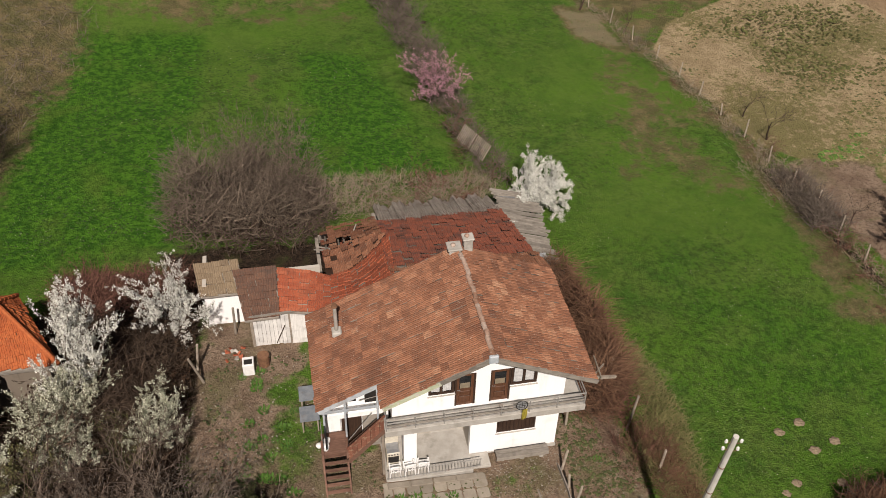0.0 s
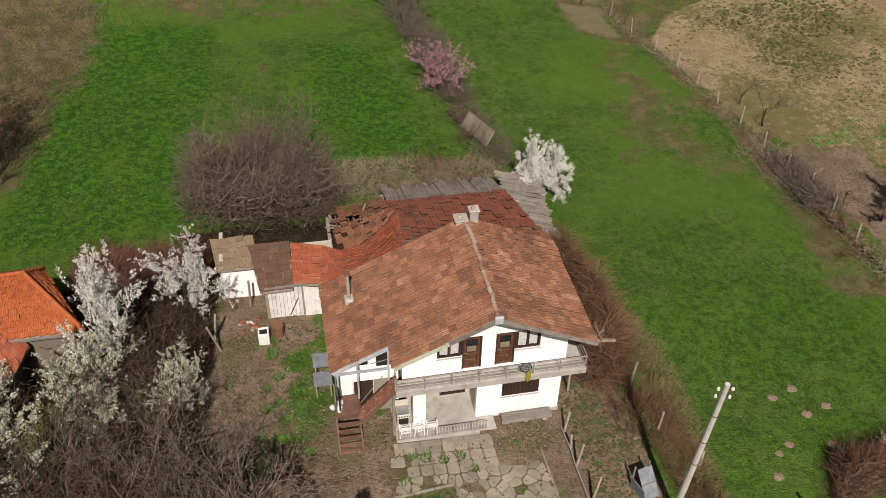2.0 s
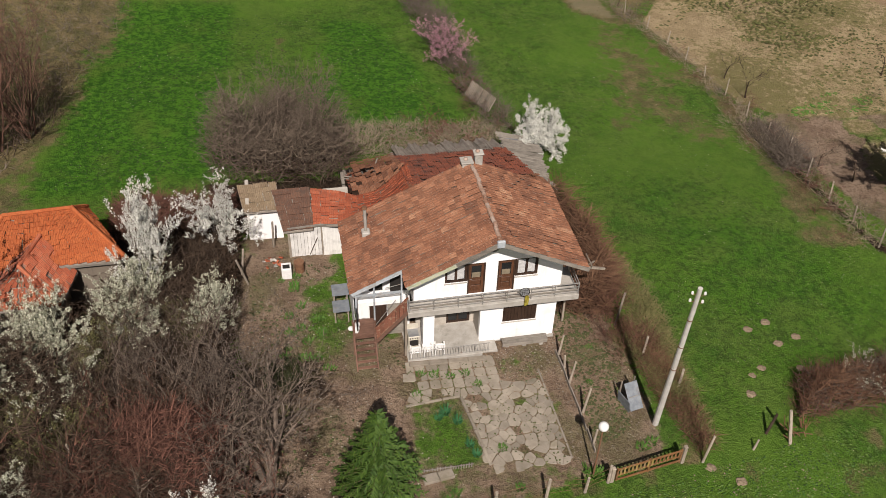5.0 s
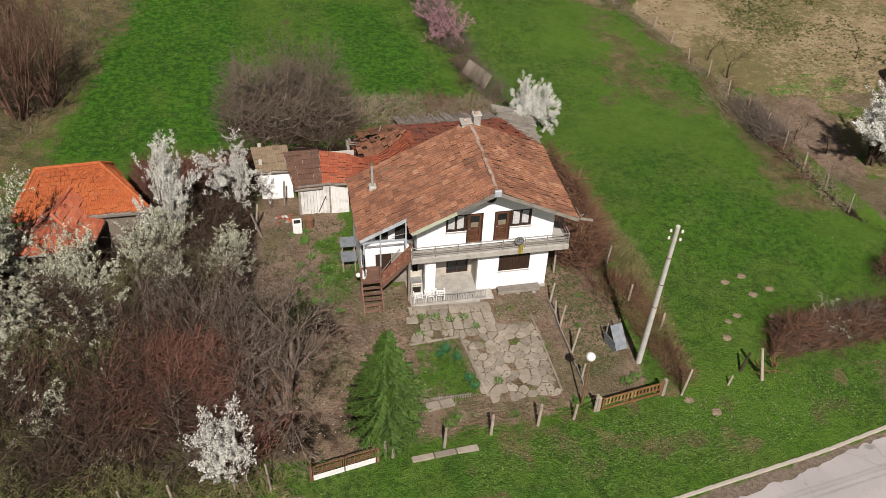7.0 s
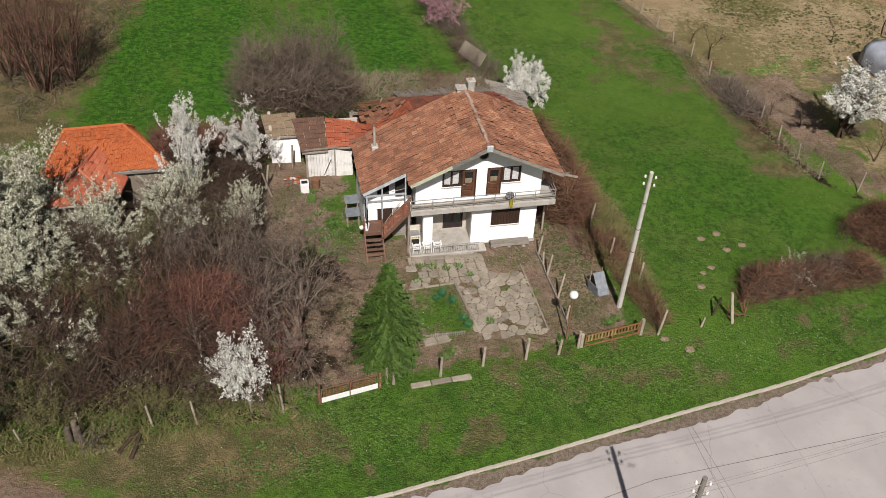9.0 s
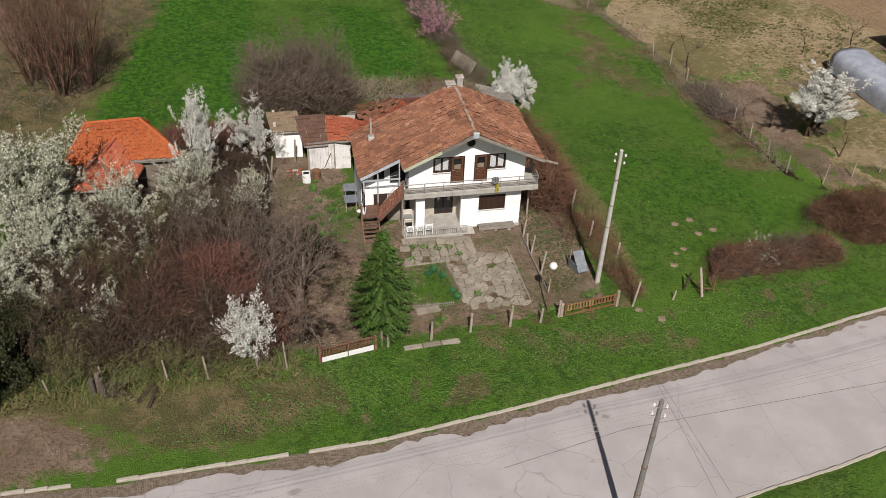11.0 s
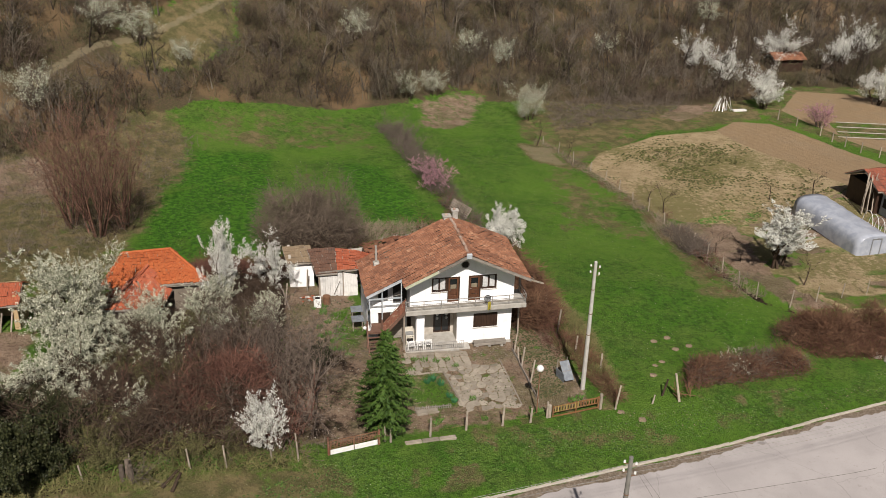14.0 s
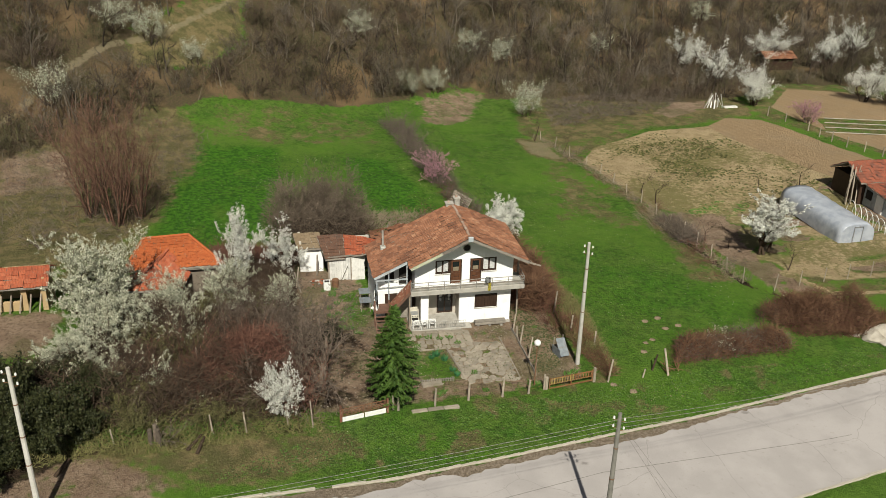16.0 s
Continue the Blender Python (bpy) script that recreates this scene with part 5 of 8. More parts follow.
# polytunnel and the shed behind it
def polytunnel():
    a, b = Vector((50.1, 35.6, 0)), Vector((49.9, 46.6, 0))
    g = z_at(50, 41)
    d = (b - a).normalized()
    s = Vector((d.y, -d.x, 0))
    t = thing("polytunnel", (a.x + b.x) / 2, (a.y + b.y) / 2, g, "long garden polytunnel under dusty translucent film", "greenhouse")
    inv = t.matrix_basis.inverted()
    k = Nodes("tunnel_film")
    col = k.mix(k.step(k.noise(k.position(), 1.2, 5.0), 0.35, 0.65), (0.27, 0.295, 0.345), (0.36, 0.385, 0.43))
    k.bump(k.noise(k.position(), 3.0, 4.0), 0.5, 0.05)
    film = k.done(col, 0.32, 0.0, 0.5)
    n, L, w, h = 12, 16, 2.0, 2.15
    bm = bmesh.new()
    rows = []
    rr = random.Random(4)
    for i in range(L + 1):
        p = a + (b - a) * (i / L)
        row = []
        for j in range(n + 1):
            th = math.pi * j / n
            k2 = 1 + 0.012 * (1 if i % 2 else -1) + rr.uniform(-0.014, 0.014)
            x = math.cos(th)
            z = h * min(1.0, math.sin(th) ** 0.55)
            row.append(bm.verts.new(p + s * (w * k2 * (abs(x) ** 0.55) * (1 if x > 0 else -1)) + Vector((0, 0, g + z * k2))))
        rows.append(row)
    for i in range(L):
        for j in range(n):
            bm.faces.new((rows[i][j], rows[i][j + 1], rows[i + 1][j + 1], rows[i + 1][j]))
    bm.faces.new(rows[0][::-1])
    bm.faces.new(rows[L])
    bm.transform(inv)
    for f in bm.faces:
        f.smooth = len(f.verts) == 4
    part("film", bm, film, t)
    bm = bmesh.new()
    q = a - d * 0.03
    for u in (-0.5, 0.5):
        beam(bm, q + s * u + Vector((0, 0, g)), q + s * u + Vector((0, 0, g + 1.9)), 0.07)
    beam(bm, q - s * 0.5 + Vector((0, 0, g + 1.9)), q + s * 0.5 + Vector((0, 0, g + 1.9)), 0.07)
    bm.transform(inv)
    part("door_frame", bm, M_METAL, t)
    for i in range(7):
        p = Vector((54.4, 36.8 + i * 1.0, g))
        h2 = thing("hoop", p.x, p.y, g, "bare white plastic tunnel hoop stuck in soil", "hoop", 80, group="bare tunnel hoops")
        bm = bmesh.new()
        for j in range(10):
            t0, t1 = math.pi * j / 10, math.pi * (j + 1) / 10
            rod(bm, (1.1 * math.cos(t0), 0, 1.5 * math.sin(t0)), (1.1 * math.cos(t1), 0, 1.5 * math.sin(t1)), 0.035, n=6)
        part("tube", bm, M_PLASTIC, h2)


polytunnel()


def farm_shed():
    g = z_at(60, 47)
    t = thing("farm_shed", 60, 47, g, "timber farm shed with red tile roof and lean-to", "shed")
    inv = t.matrix_basis.inverted()

    def fp(name, bm, material, label=""):
        bm.transform(inv)
        return part(name, bm, material, t, label)

    fp("wall", boxes((57.0, 45.5, g - 0.3, 70, 50.5, g + 2.6)), M_DARKWOOD)
    fp("wall", boxes((57.6, 41.0, g - 0.3, 70, 45.4, g + 2.2)), M_BLUEGREY, "grey rendered wall with a pale door panel")
    fp("door", boxes((57.5, 42.0, g, 57.58, 43.2, g + 2.0)), M_WHITE)
    fp("window", boxes((57.52, 44.0, g + 0.9, 57.58, 45.0, g + 1.9)), M_DARK)
    r = part("roof", bmesh.new(), M_GREYWOOD, t)
    r.matrix_basis = inv
    for k, c in enumerate((((56.6, 48, g + 4.2), (70.4, 48, g + 4.2), (70.4, 45.0, g + 2.7), (56.6, 45.0, g + 2.7)), ((70.4, 48, g + 4.2), (56.6, 48, g + 4.2), (56.6, 51, g + 2.6), (70.4, 51, g + 2.6)), ((57.2, 45.2, g + 2.6), (70.4, 45.2, g + 2.6), (70.4, 40.6, g + 2.1), (57.2, 40.6, g + 2.1)))):
        warped_deck(r, warp(*c))
        tile_patch(r, c, M_TILE_DARK, du=0.5, dv=0.42, seed=71 + k, rough=0.03)
    for i in range(12):
        bm = bmesh.new()
        x = 55.6 + 0.12 * i
        beam(bm, (x, 45.5 + 0.25 * (i % 5), g), (x + rng.uniform(0.2, 0.9), 46.5, g + rng.uniform(2.6, 4.4)), 0.1, 0.05)
        fp("leaning_pole", bm, M_GREYPOST)


farm_shed()

# ---- at the house ----
st = thing("wooden_stair", 0.0, 23.5, z_at(0, 23.5), "reddish-brown timber stair with landing and boarded balustrade", "stairs")
st_inv = st.matrix_basis.inverted()


def stp(name, bm, material, label=""):
    bm.transform(st_inv)
    return part(name, bm, material, st, label)


g = z_at(0, 22.6)
for x in (-0.58, 0.5):
    bm = bmesh.new()
    beam(bm, (x, 22.2, g), (x, 23.5, 1.6), 0.07, 0.22)
    stp("stringer", bm, M_STAIRWOOD)
    bm = bmesh.new()
    beam(bm, (x, 23.42, g - 0.1), (x, 23.42, 2.55), 0.11)
    stp("newel", bm, M_STAIRWOOD)
for i in range(6):
    t = (i + 0.5) / 6
    y, z = 22.2 + 1.3 * t, g + (1.6 - g) * t
    stp("tread", boxes((-0.55, y - 0.085, z - 0.015, 0.47, y + 0.085, z + 0.025), bevel=0.006), M_STAIRWOOD)
stp("landing", boxes((-0.6, 23.45, 1.52, 0.6, 24.6, 1.62), bevel=0.01), M_STAIRWOOD)
for i in range(8):
    t = i / 8
    x, z = 0.6 + 1.5 * t, 1.62 + 1.75 * t
    stp("tread", boxes((x, 23.0, z - 0.02, x + 0.26, 23.62, z + 0.03), bevel=0.006), M_STAIRWOOD)
for y in (22.95, 23.66):
    bm = bmesh.new()
    beam(bm, (0.5, y, 1.5), (2.14, y, 3.35), 0.06, 0.24)
    stp("stringer", bm, M_STAIRWOOD)
for i in range(8):
    a, b = 0.52 + 0.2 * i, 0.52 + 0.2 * (i + 1) - 0.012
    za, zb = 1.72 + 1.13 * (a - 0.52), 1.72 + 1.13 * (b - 0.52)
    bm = bmesh.new()
    v = [bm.verts.new(p) for p in ((a, 22.88, za), (b, 22.88, zb), (b, 22.88, zb + 0.72), (a, 22.88, za + 0.72), (a, 22.92, za), (b, 22.92, zb), (b, 22.92, zb + 0.72), (a, 22.92, za + 0.72))]
    for q in ((0, 1, 2, 3), (7, 6, 5, 4), (4, 5, 1, 0), (5, 6, 2, 1), (6, 7, 3, 2), (7, 4, 0, 3)):
        bm.faces.new([v[i2] for i2 in q])
    stp("balustrade_board", bm, M_RUSTWOOD)
bm = bmesh.new()
beam(bm, (0.48, 22.9, 2.48), (2.15, 22.9, 4.38), 0.06, 0.08)
stp("top_rail", bm, M_RUSTWOOD)
stp("support_post", boxes((0.55, 24.4, g - 0.1, 0.66, 24.5, 1.55)), M_STAIRWOOD)
stp("support_post", boxes((2.0, 23.0, g - 0.2, 2.12, 23.12, 3.2)), M_GREYPOST)
for p, q in (((-0.55, 23.45, 2.2), (-0.55, 24.5, 2.2)), ((-0.55, 23.45, 2.6), (-0.55, 24.5, 2.6)), ((0.6, 24.0, 1.62), (1.7, 24.0, 3.3)), ((1.2, 24.3, 3.9), (2.2, 24.3, 4.1))):
    bm = bmesh.new()
    rod(bm, p, q, 0.02, n=6)
    stp("hand_rail", bm, M_RAIL)

lo = thing("side_lobby", 0.7, 24.6, z_at(0.7, 24.6), "half-open side lobby with glazed upper wall and dark doorway", "lobby")
bm = boxes((-0.4, 24.62, 1.62, 0.35, 24.86, 2.75), (0.35, 24.62, 2.45, 2.5, 24.86, 2.75), bevel=0.01)
bm.transform(lo.matrix_basis.inverted())
part("parapet", bm, M_WHITE, lo)
bm = boxes((0.4, 24.66, 0.2, 1.3, 24.8, 2.4))
bm.transform(lo.matrix_basis.inverted())
part("door", bm, M_DARKWOOD, lo)
bm = boxes((1.35, 24.66, 0.2, 2.4, 24.8, 2.4))
bm.transform(lo.matrix_basis.inverted())
part("panel", bm, M_GREYX, lo)
# dark boxes on the wall stand in for shaded openings
bm = boxes((0.4, 24.66, 3.5, 1.1, 24.82, 4.3), (1.5, 24.66, 3.3, 2.5, 24.82, 5.2))
bm.transform(lo.matrix_basis.inverted())
part("opening", bm, M_DARK, lo)
for i in range(3):
    bm = boxes((-0.42, 24.68 - 0.5 * i - 0.4, 2.1, -0.36, 24.6 - 0.5 * i, 3.4))
    bm.transform(lo.matrix_basis.inverted())
    part("glazing", bm, M_GLASS, lo)
for x in (-0.42, 0.5, 1.9):
    bm = boxes((x, 23.6, 1.6 if x < 1 else 3.3, x + 0.08, 23.68, roof_z(x) - 0.22))
    bm.transform(lo.matrix_basis.inverted())
    part("post", bm, M_BLUEGREY, lo)
bm = boxes((-0.5, 23.62, 4.1, 2.0, 23.7, 4.2))
bm.transform(lo.matrix_basis.inverted())
part("tie_beam", bm, M_BLUEGREY, lo)

for x, y, r in ((-0.45, 23.75, 0.2), (-0.35, 24.1, 0.17), (-0.72, 23.9, 0.14)):
    bag = thing("plastic_bag", x, y, 1.62, "crumpled white plastic bag on the stair landing", "bag", group="bags on the landing")
    bm = bmesh.new()
    bmesh.ops.create_icosphere(bm, subdivisions=2, radius=r)
    for w in bm.verts:
        w.co *= 1 + 0.3 * noise.noise(w.co * 9 + Vector((x, y, 0)))
        w.co.z = max(w.co.z, -r * 0.6) + r * 0.6
    part("film", bm, M_PLASTIC, bag)

bench = thing("bench", 8.55, 23.15, z_at(8.55, 23.15), "long low weathered plank bench against the wall", "bench")
part("seat", boxes((-1.25, -0.22, 0.42, 1.25, -0.02, 0.48), (-1.25, 0.0, 0.42, 1.25, 0.2, 0.48), bevel=0.01), M_GREYX, bench)
part("apron", boxes((-1.25, -0.23, 0.2, 1.25, -0.19, 0.41)), M_GREYX, bench)
for x in (-0.95, 0.0, 0.95):
    part("leg", boxes((x - 0.1, -0.15, -0.1, x + 0.1, 0.15, 0.42), bevel=0.02), M_CONCRETE, bench)


def plastic_chair(x, y, turn, first=None):
    if first:
        return copy_thing(first, pose(x, y, 0.12, 0, 0, turn))
    t = thing("plastic_chair", x, y, 0.12, "white plastic garden chair with pierced back", "chair", turn, "chairs on the porch")
    part("seat", boxes((-0.24, -0.24, 0.40, 0.24, 0.22, 0.44), bevel=0.015), M_PLASTIC, t)
    b = part("backrest", boxes((-0.24, -0.30, 0.44, -0.17, -0.25, 0.86), (0.17, -0.30, 0.44, 0.24, -0.25, 0.86), (-0.17, -0.30, 0.76, 0.17, -0.25, 0.88), bevel=0.012), M_PLASTIC, t)
    bm = bmesh.new()
    for i in range(12):
        a0, a1 = math.tau * i / 12, math.tau * (i + 1) / 12
        rod(bm, (0.11 * math.cos(a0), -0.275, 0.64 + 0.11 * math.sin(a0)), (0.11 * math.cos(a1), -0.275, 0.64 + 0.11 * math.sin(a1)), 0.022, n=6)
    for s in (-0.09, 0.0, 0.09):
        rod(bm, (s, -0.275, 0.44), (s, -0.275, 0.54), 0.016, n=6)
    part("ring", bm, M_PLASTIC, b)
    for sx in (-1, 1):
        part("armrest", boxes((sx * 0.25 - 0.03, -0.27, 0.62, sx * 0.25 + 0.03, 0.18, 0.65), bevel=0.01), M_PLASTIC, t)
        for sy in (-0.22, 0.17):
            bm = bmesh.new()
            beam(bm, (sx * 0.25, sy, 0), (sx * 0.22, sy, 0.63 if sy > 0 else 0.42), 0.05, bevel=0.008)
            part("leg", bm, M_PLASTIC, t)
    return t


ch0 = plastic_chair(2.55, 22.95, 0)
plastic_chair(3.2, 22.95, 4, ch0)
plastic_chair(3.85, 22.98, -5, ch0)
ck = thing("cooker", 2.55, 23.7, 0.12, "old cream enamel cooker standing on the porch", "cooker")
M_ENAMEL = rough_stuff("cream_enamel", (0.62, 0.58, 0.48), (0.52, 0.48, 0.39), 3.0, 0.45, stain=(0.3, 0.22, 0.15))
part("body", boxes((-0.3, -0.32, 0.0, 0.3, 0.3, 0.95), bevel=0.02), M_ENAMEL, ck)
part("oven_door", boxes((-0.24, -0.35, 0.3, 0.24, -0.325, 0.72), bevel=0.01), M_DARK, ck)
part("hob", boxes((-0.28, -0.3, 0.952, 0.28, 0.28, 0.975)), M_METAL, ck)
part("splashback", boxes((-0.3, 0.26, 0.976, 0.3, 0.3, 1.35)), M_ENAMEL, ck)
for i in range(4):
    bm = bmesh.new()
    rod(bm, (-0.2 + 0.13 * i, -0.325, 0.85), (-0.2 + 0.13 * i, -0.36, 0.85), 0.03)
    part("knob", bm, M_DARK, ck)

lr = thing("porch_railing", 4.3, 22.68, 0.1, "low grey iron porch railing with thin bars", "railing")
for z in (0.08, 0.58):
    bm = bmesh.new()
    rod(bm, (-2.15, 0, z), (2.2, 0, z), 0.022, n=6)
    part("rail", bm, M_RAIL, lr)
for i in range(30):
    bm = bmesh.new()
    x = -2.1 + i * 4.25 / 29
    rod(bm, (x, 0, -0.02), (x, 0, 0.58), 0.012 if i % 6 else 0.025, n=5)
    part("bar", bm, M_RAIL, lr)

dish = thing("satellite_dish", 8.13, 22.78, 3.7, "round grey mesh dish clamped to the balcony rail", "satellite dish")
bm = bmesh.new()
bmesh.ops.create_circle(bm, cap_ends=False, segments=24, radius=0.38)
bmesh.ops.create_circle(bm, cap_ends=False, segments=24, radius=0.33)
bm.verts.ensure_lookup_table()
for i in range(24):
    bm.faces.new([bm.verts[j] for j in (i, (i + 1) % 24, 24 + (i + 1) % 24, 24 + i)])
bmesh.ops.solidify(bm, geom=bm.faces[:], thickness=0.05)
bm.transform(pose(0, -0.12, 0.35, 80, 0, 0))
part("rim", bm, M_DARK, dish)
bm = bmesh.new()
bmesh.ops.create_circle(bm, cap_ends=True, segments=24, radius=0.335)
bmesh.ops.solidify(bm, geom=bm.faces[:], thickness=0.02)
bm.transform(pose(0, -0.10, 0.35, 80, 0, 0))
part("reflector", bm, M_METAL, dish)
bm = bmesh.new()
for k in (-0.16, 0.0, 0.16):
    rod(bm, (k, -0.14, 0.05), (k, -0.14, 0.65), 0.012, n=5)
    rod(bm, (-0.3, -0.14, 0.35 + k), (0.3, -0.14, 0.35 + k), 0.012, n=5)
part("grille", bm, M_DARK, dish)
bm = bmesh.new()
rod(bm, (0, 0, -0.25), (0, -0.06, 0.35), 0.025, n=8)
part("stalk", bm, M_RUST, dish)
dish.matrix_basis = dish.matrix_basis @ Matrix.Translation((0, 0, 0.12)) @ Matrix.Scale(0.7, 4)
yb2 = thing("yellow_cloth", 8.28, 22.74, 3.05, "faded yellow cloth hung over the balcony edge", "cloth")
bm = bmesh.new()
for i in range(5):
    for j in range(4):
        bm.verts.new((-0.11 + 0.075 * j, -0.03 - 0.03 * math.sin(j * 1.9 + i * 0.6), 0.06 + 0.17 * i))
bm.verts.ensure_lookup_table()
for i in range(4):
    for j in range(3):
        a = i * 4 + j
        bm.faces.new([bm.verts[q] for q in (a, a + 1, a + 5, a + 4)])
bmesh.ops.solidify(bm, geom=bm.faces[:], thickness=0.015)
part("fabric", bm, rough_stuff("yellow_cloth", (0.55, 0.47, 0.08), (0.45, 0.38, 0.06), 8.0), yb2)

bo = thing("eave_prop", 12.0, 23.0, z_at(12.4, 24.5), "bleached timber beam and struts propping the eave", "prop")
bo_inv = bo.matrix_basis.inverted()
for a, b, w in (((10.6, 22.35, 5.75), (12.35, 22.95, 4.85), 0.11), ((11.0, 22.5, 5.5), (12.3, 24.2, 4.3), 0.06), ((11.4, 22.3, 5.6), (11.9, 24.5, 4.6), 0.05), ((11.2, 24.7, -0.5), (11.1, 24.7, 5.4), 0.11)):
    bm = bmesh.new()
    beam(bm, a, b, w)
    bm.transform(bo_inv)
    part("beam", bm, M_GREYPOST, bo)

stove = thing("washing_tub", -3.75, 30.1, z_at(-3.75, 30.1), "white enamel sink cabinet standing in the yard", "sink")
part("body", boxes((-0.28, -0.3, 0.0, 0.28, 0.3, 0.75), bevel=0.02), M_PLASTIC, stove)
part("basin", boxes((-0.2, -0.22, 0.752, 0.2, 0.1, 0.77), bevel=0.003), M_DARK, stove)
bk = thing("bucket", -3.0, 30.5, z_at(-3.0, 30.5), "rusty dark metal drum in the yard", "drum")
bm = bmesh.new()
rod(bm, (0, 0, 0), (0, 0, 0.7), 0.28, 0.3, 14)
part("shell", bm, M_RUST, bk)
for i, (x, y, z0) in enumerate(((-0.85, 27.2, 1.2), (-0.9, 26.2, 0.8))):
    aw = thing("sheet_rack", x, y, z_at(x, y), "grey sheet-metal cover on a timber rack", "rack")
    part("top", boxes((-0.55, -0.45, 1.2 - 0.3 * i, 0.35, 0.45, 1.25 - 0.3 * i)), M_PANEL, aw)
    for sx in (-0.45, 0.25):
        for sy in (-0.35, 0.35):
            part("leg", boxes((sx - 0.03, sy - 0.03, -0.05, sx + 0.03, sy + 0.03, 1.2 - 0.3 * i)), M_GREYPOST, aw)

# ---- front yard ----
def clip_cell(cell, c, o):
    """Keeps the part of the polygon nearer to c than to o."""
    m, d = (c + o) / 2, o - c
    out = []
    for a, b in zip(cell, np.roll(cell, -1, axis=0)):
        sa, sb = (a - m) @ d, (b - m) @ d
        if sa <= 0:
            out.append(a)
        if sa * sb < 0:
            out.append(a + (b - a) * sa / (sa - sb))
    return np.array(out)


paving = thing("paving", 6, 19, 0, "worn stone paving with grass in the joints", "paving", kind="structure")
rs = np.random.RandomState(12)
seeds = []
for i in range(17):
    for j in range(15):
        big = j > 11
        x, y = 1.6 + 0.47 * i + rs.uniform(-0.22, 0.22), 14.9 + 0.49 * j + rs.uniform(-0.22, 0.22)
        if big:
            x, y = 2.0 + 0.62 * i, 20.85 + 0.60 * (j - 12)
        seeds.append((x, y))
seeds = np.array(seeds)


def paved(x, y):
    if not (15.1 < y < 22.35 and 1.6 < x < 8.8):
        return False
    if y < 19.9 and x < 4.45 + (19.9 - y) * 0.13:
        return False
    if y > 20.3 and x > 7.6 and y < 21.2 and x > 8.6:
        return False
    return True


for k, c in enumerate(seeds):
    if not paved(*c) or rs.rand() < 0.10 or (c[0] < 3.4 and rs.rand() < 0.35) or (c[1] > 20.8 and c[0] > 6.8):
        continue
    cell = c + np.array([(-0.5, -0.5), (0.5, -0.5), (0.5, 0.5), (-0.5, 0.5)])
    for o in seeds[np.abs(seeds - c).max(1) < 1.3]:
        if (o != c).any():
            cell = clip_cell(cell, c, o)
    if len(cell) < 3:
        continue
    cell = c + (cell - c) * rs.uniform(0.90, 0.985) + rs.normal(0, 0.015, cell.shape)
    nxt = np.roll(cell, -1, 0)
    cell = np.stack([cell * 0.86 + nxt * 0.14, cell * 0.14 + nxt * 0.86], 1).reshape(-1, 2)
    z = z_at(*c) + 0.022 + rs.uniform(-0.014, 0.014)
    bm = bmesh.new()
    n = len(cell)
    top = [bm.verts.new((p[0] - 6, p[1] - 19, z)) for p in c + (cell - c) * 0.94]
    rim = [bm.verts.new((p[0] - 6, p[1] - 19, z - 0.018)) for p in cell]
    low = [bm.verts.new((p[0] - 6, p[1] - 19, z - 0.15)) for p in cell]
    bm.faces.new(top)
    for i in range(n):
        bm.faces.new((rim[i], rim[(i + 1) % n], top[(i + 1) % n], top[i]))
        bm.faces.new((low[i], low[(i + 1) % n], rim[(i + 1) % n], rim[i]))
    part("flagstone", bm, M_SLAB, paving)

edging = thing("bed_edging", 0, 0, 0, "low cracked concrete edging round the flower bed", "edging", kind="structure")
for a, b, w, h in (((1.5, 19.55), (4.35, 19.9), 0.12, 0.08), ((4.38, 19.85), (4.95, 15.5), 0.15, 0.08), ((1.6, 15.05), (3.1, 15.3), 0.5, 0.14), ((8.85, 21.3), (8.95, 15.4), 0.10, 0.03), ((0.35, 11.9), (3.7, 12.28), 0.32, 0.2), ((2.1, 22.3), (6.3, 22.35), 0.3, 0.1)):
    n = max(2, int(math.hypot(b[0] - a[0], b[1] - a[1]) / 0.9))
    for i in range(n):
        p = [a[k] + (b[k] - a[k]) * (i + 0.02) / n for k in (0, 1)]
        q = [a[k] + (b[k] - a[k]) * (i + 0.97) / n for k in (0, 1)]
        bm = bmesh.new()
        z = h - 0.12 + rng.uniform(-0.02, 0.02)
        beam(bm, (*p, z_at(*p) + z), (*q, z_at(*q) + z), w, 0.24, 0.02)
        part("edging_block", bm, M_SLAB, edging)
pk = thing("picket_edging", 2.9, 15.55, z_at(2.9, 15.55), "short pale picket edging along the bed", "picket fence")
for i in range(20):
    x = -1.3 + i * 0.125
    part("picket", boxes((x, -0.015, -0.05, x + 0.06, 0.015, 0.27 + rng.uniform(-0.06, 0.05)), bevel=0.006), M_GREYX, pk)
part("rail", boxes((-1.3, 0.018, 0.12, 1.2, 0.04, 0.17)), M_GREYX, pk)

# fence along the verge
ff0 = thing("wire_fence", 4, 12.9, 0, "sparse wire fence on leaning weathered posts", "fence")
fp_ = [(-0.5, 12.2, 1.3), (-0.85, 12.35, 1.2), (2.05, 12.5, 1.5), (4.5, 13.05, 1.45), (7.0, 13.33, 1.6), (8.94, 13.5, 1.1), (10.2, 13.85, 1.3)]
for x, y, h in fp_:
    g = z_at(x, y)
    bm = bmesh.new()
    rod(bm, (x - 4, y - 12.9, g - 0.2), (x - 4 + rng.uniform(-0.06, 0.06), y - 12.9 + rng.uniform(-0.05, 0.05), g + h), 0.085, 0.07, 7)
    part("post", bm, M_GREYPOST, ff0)
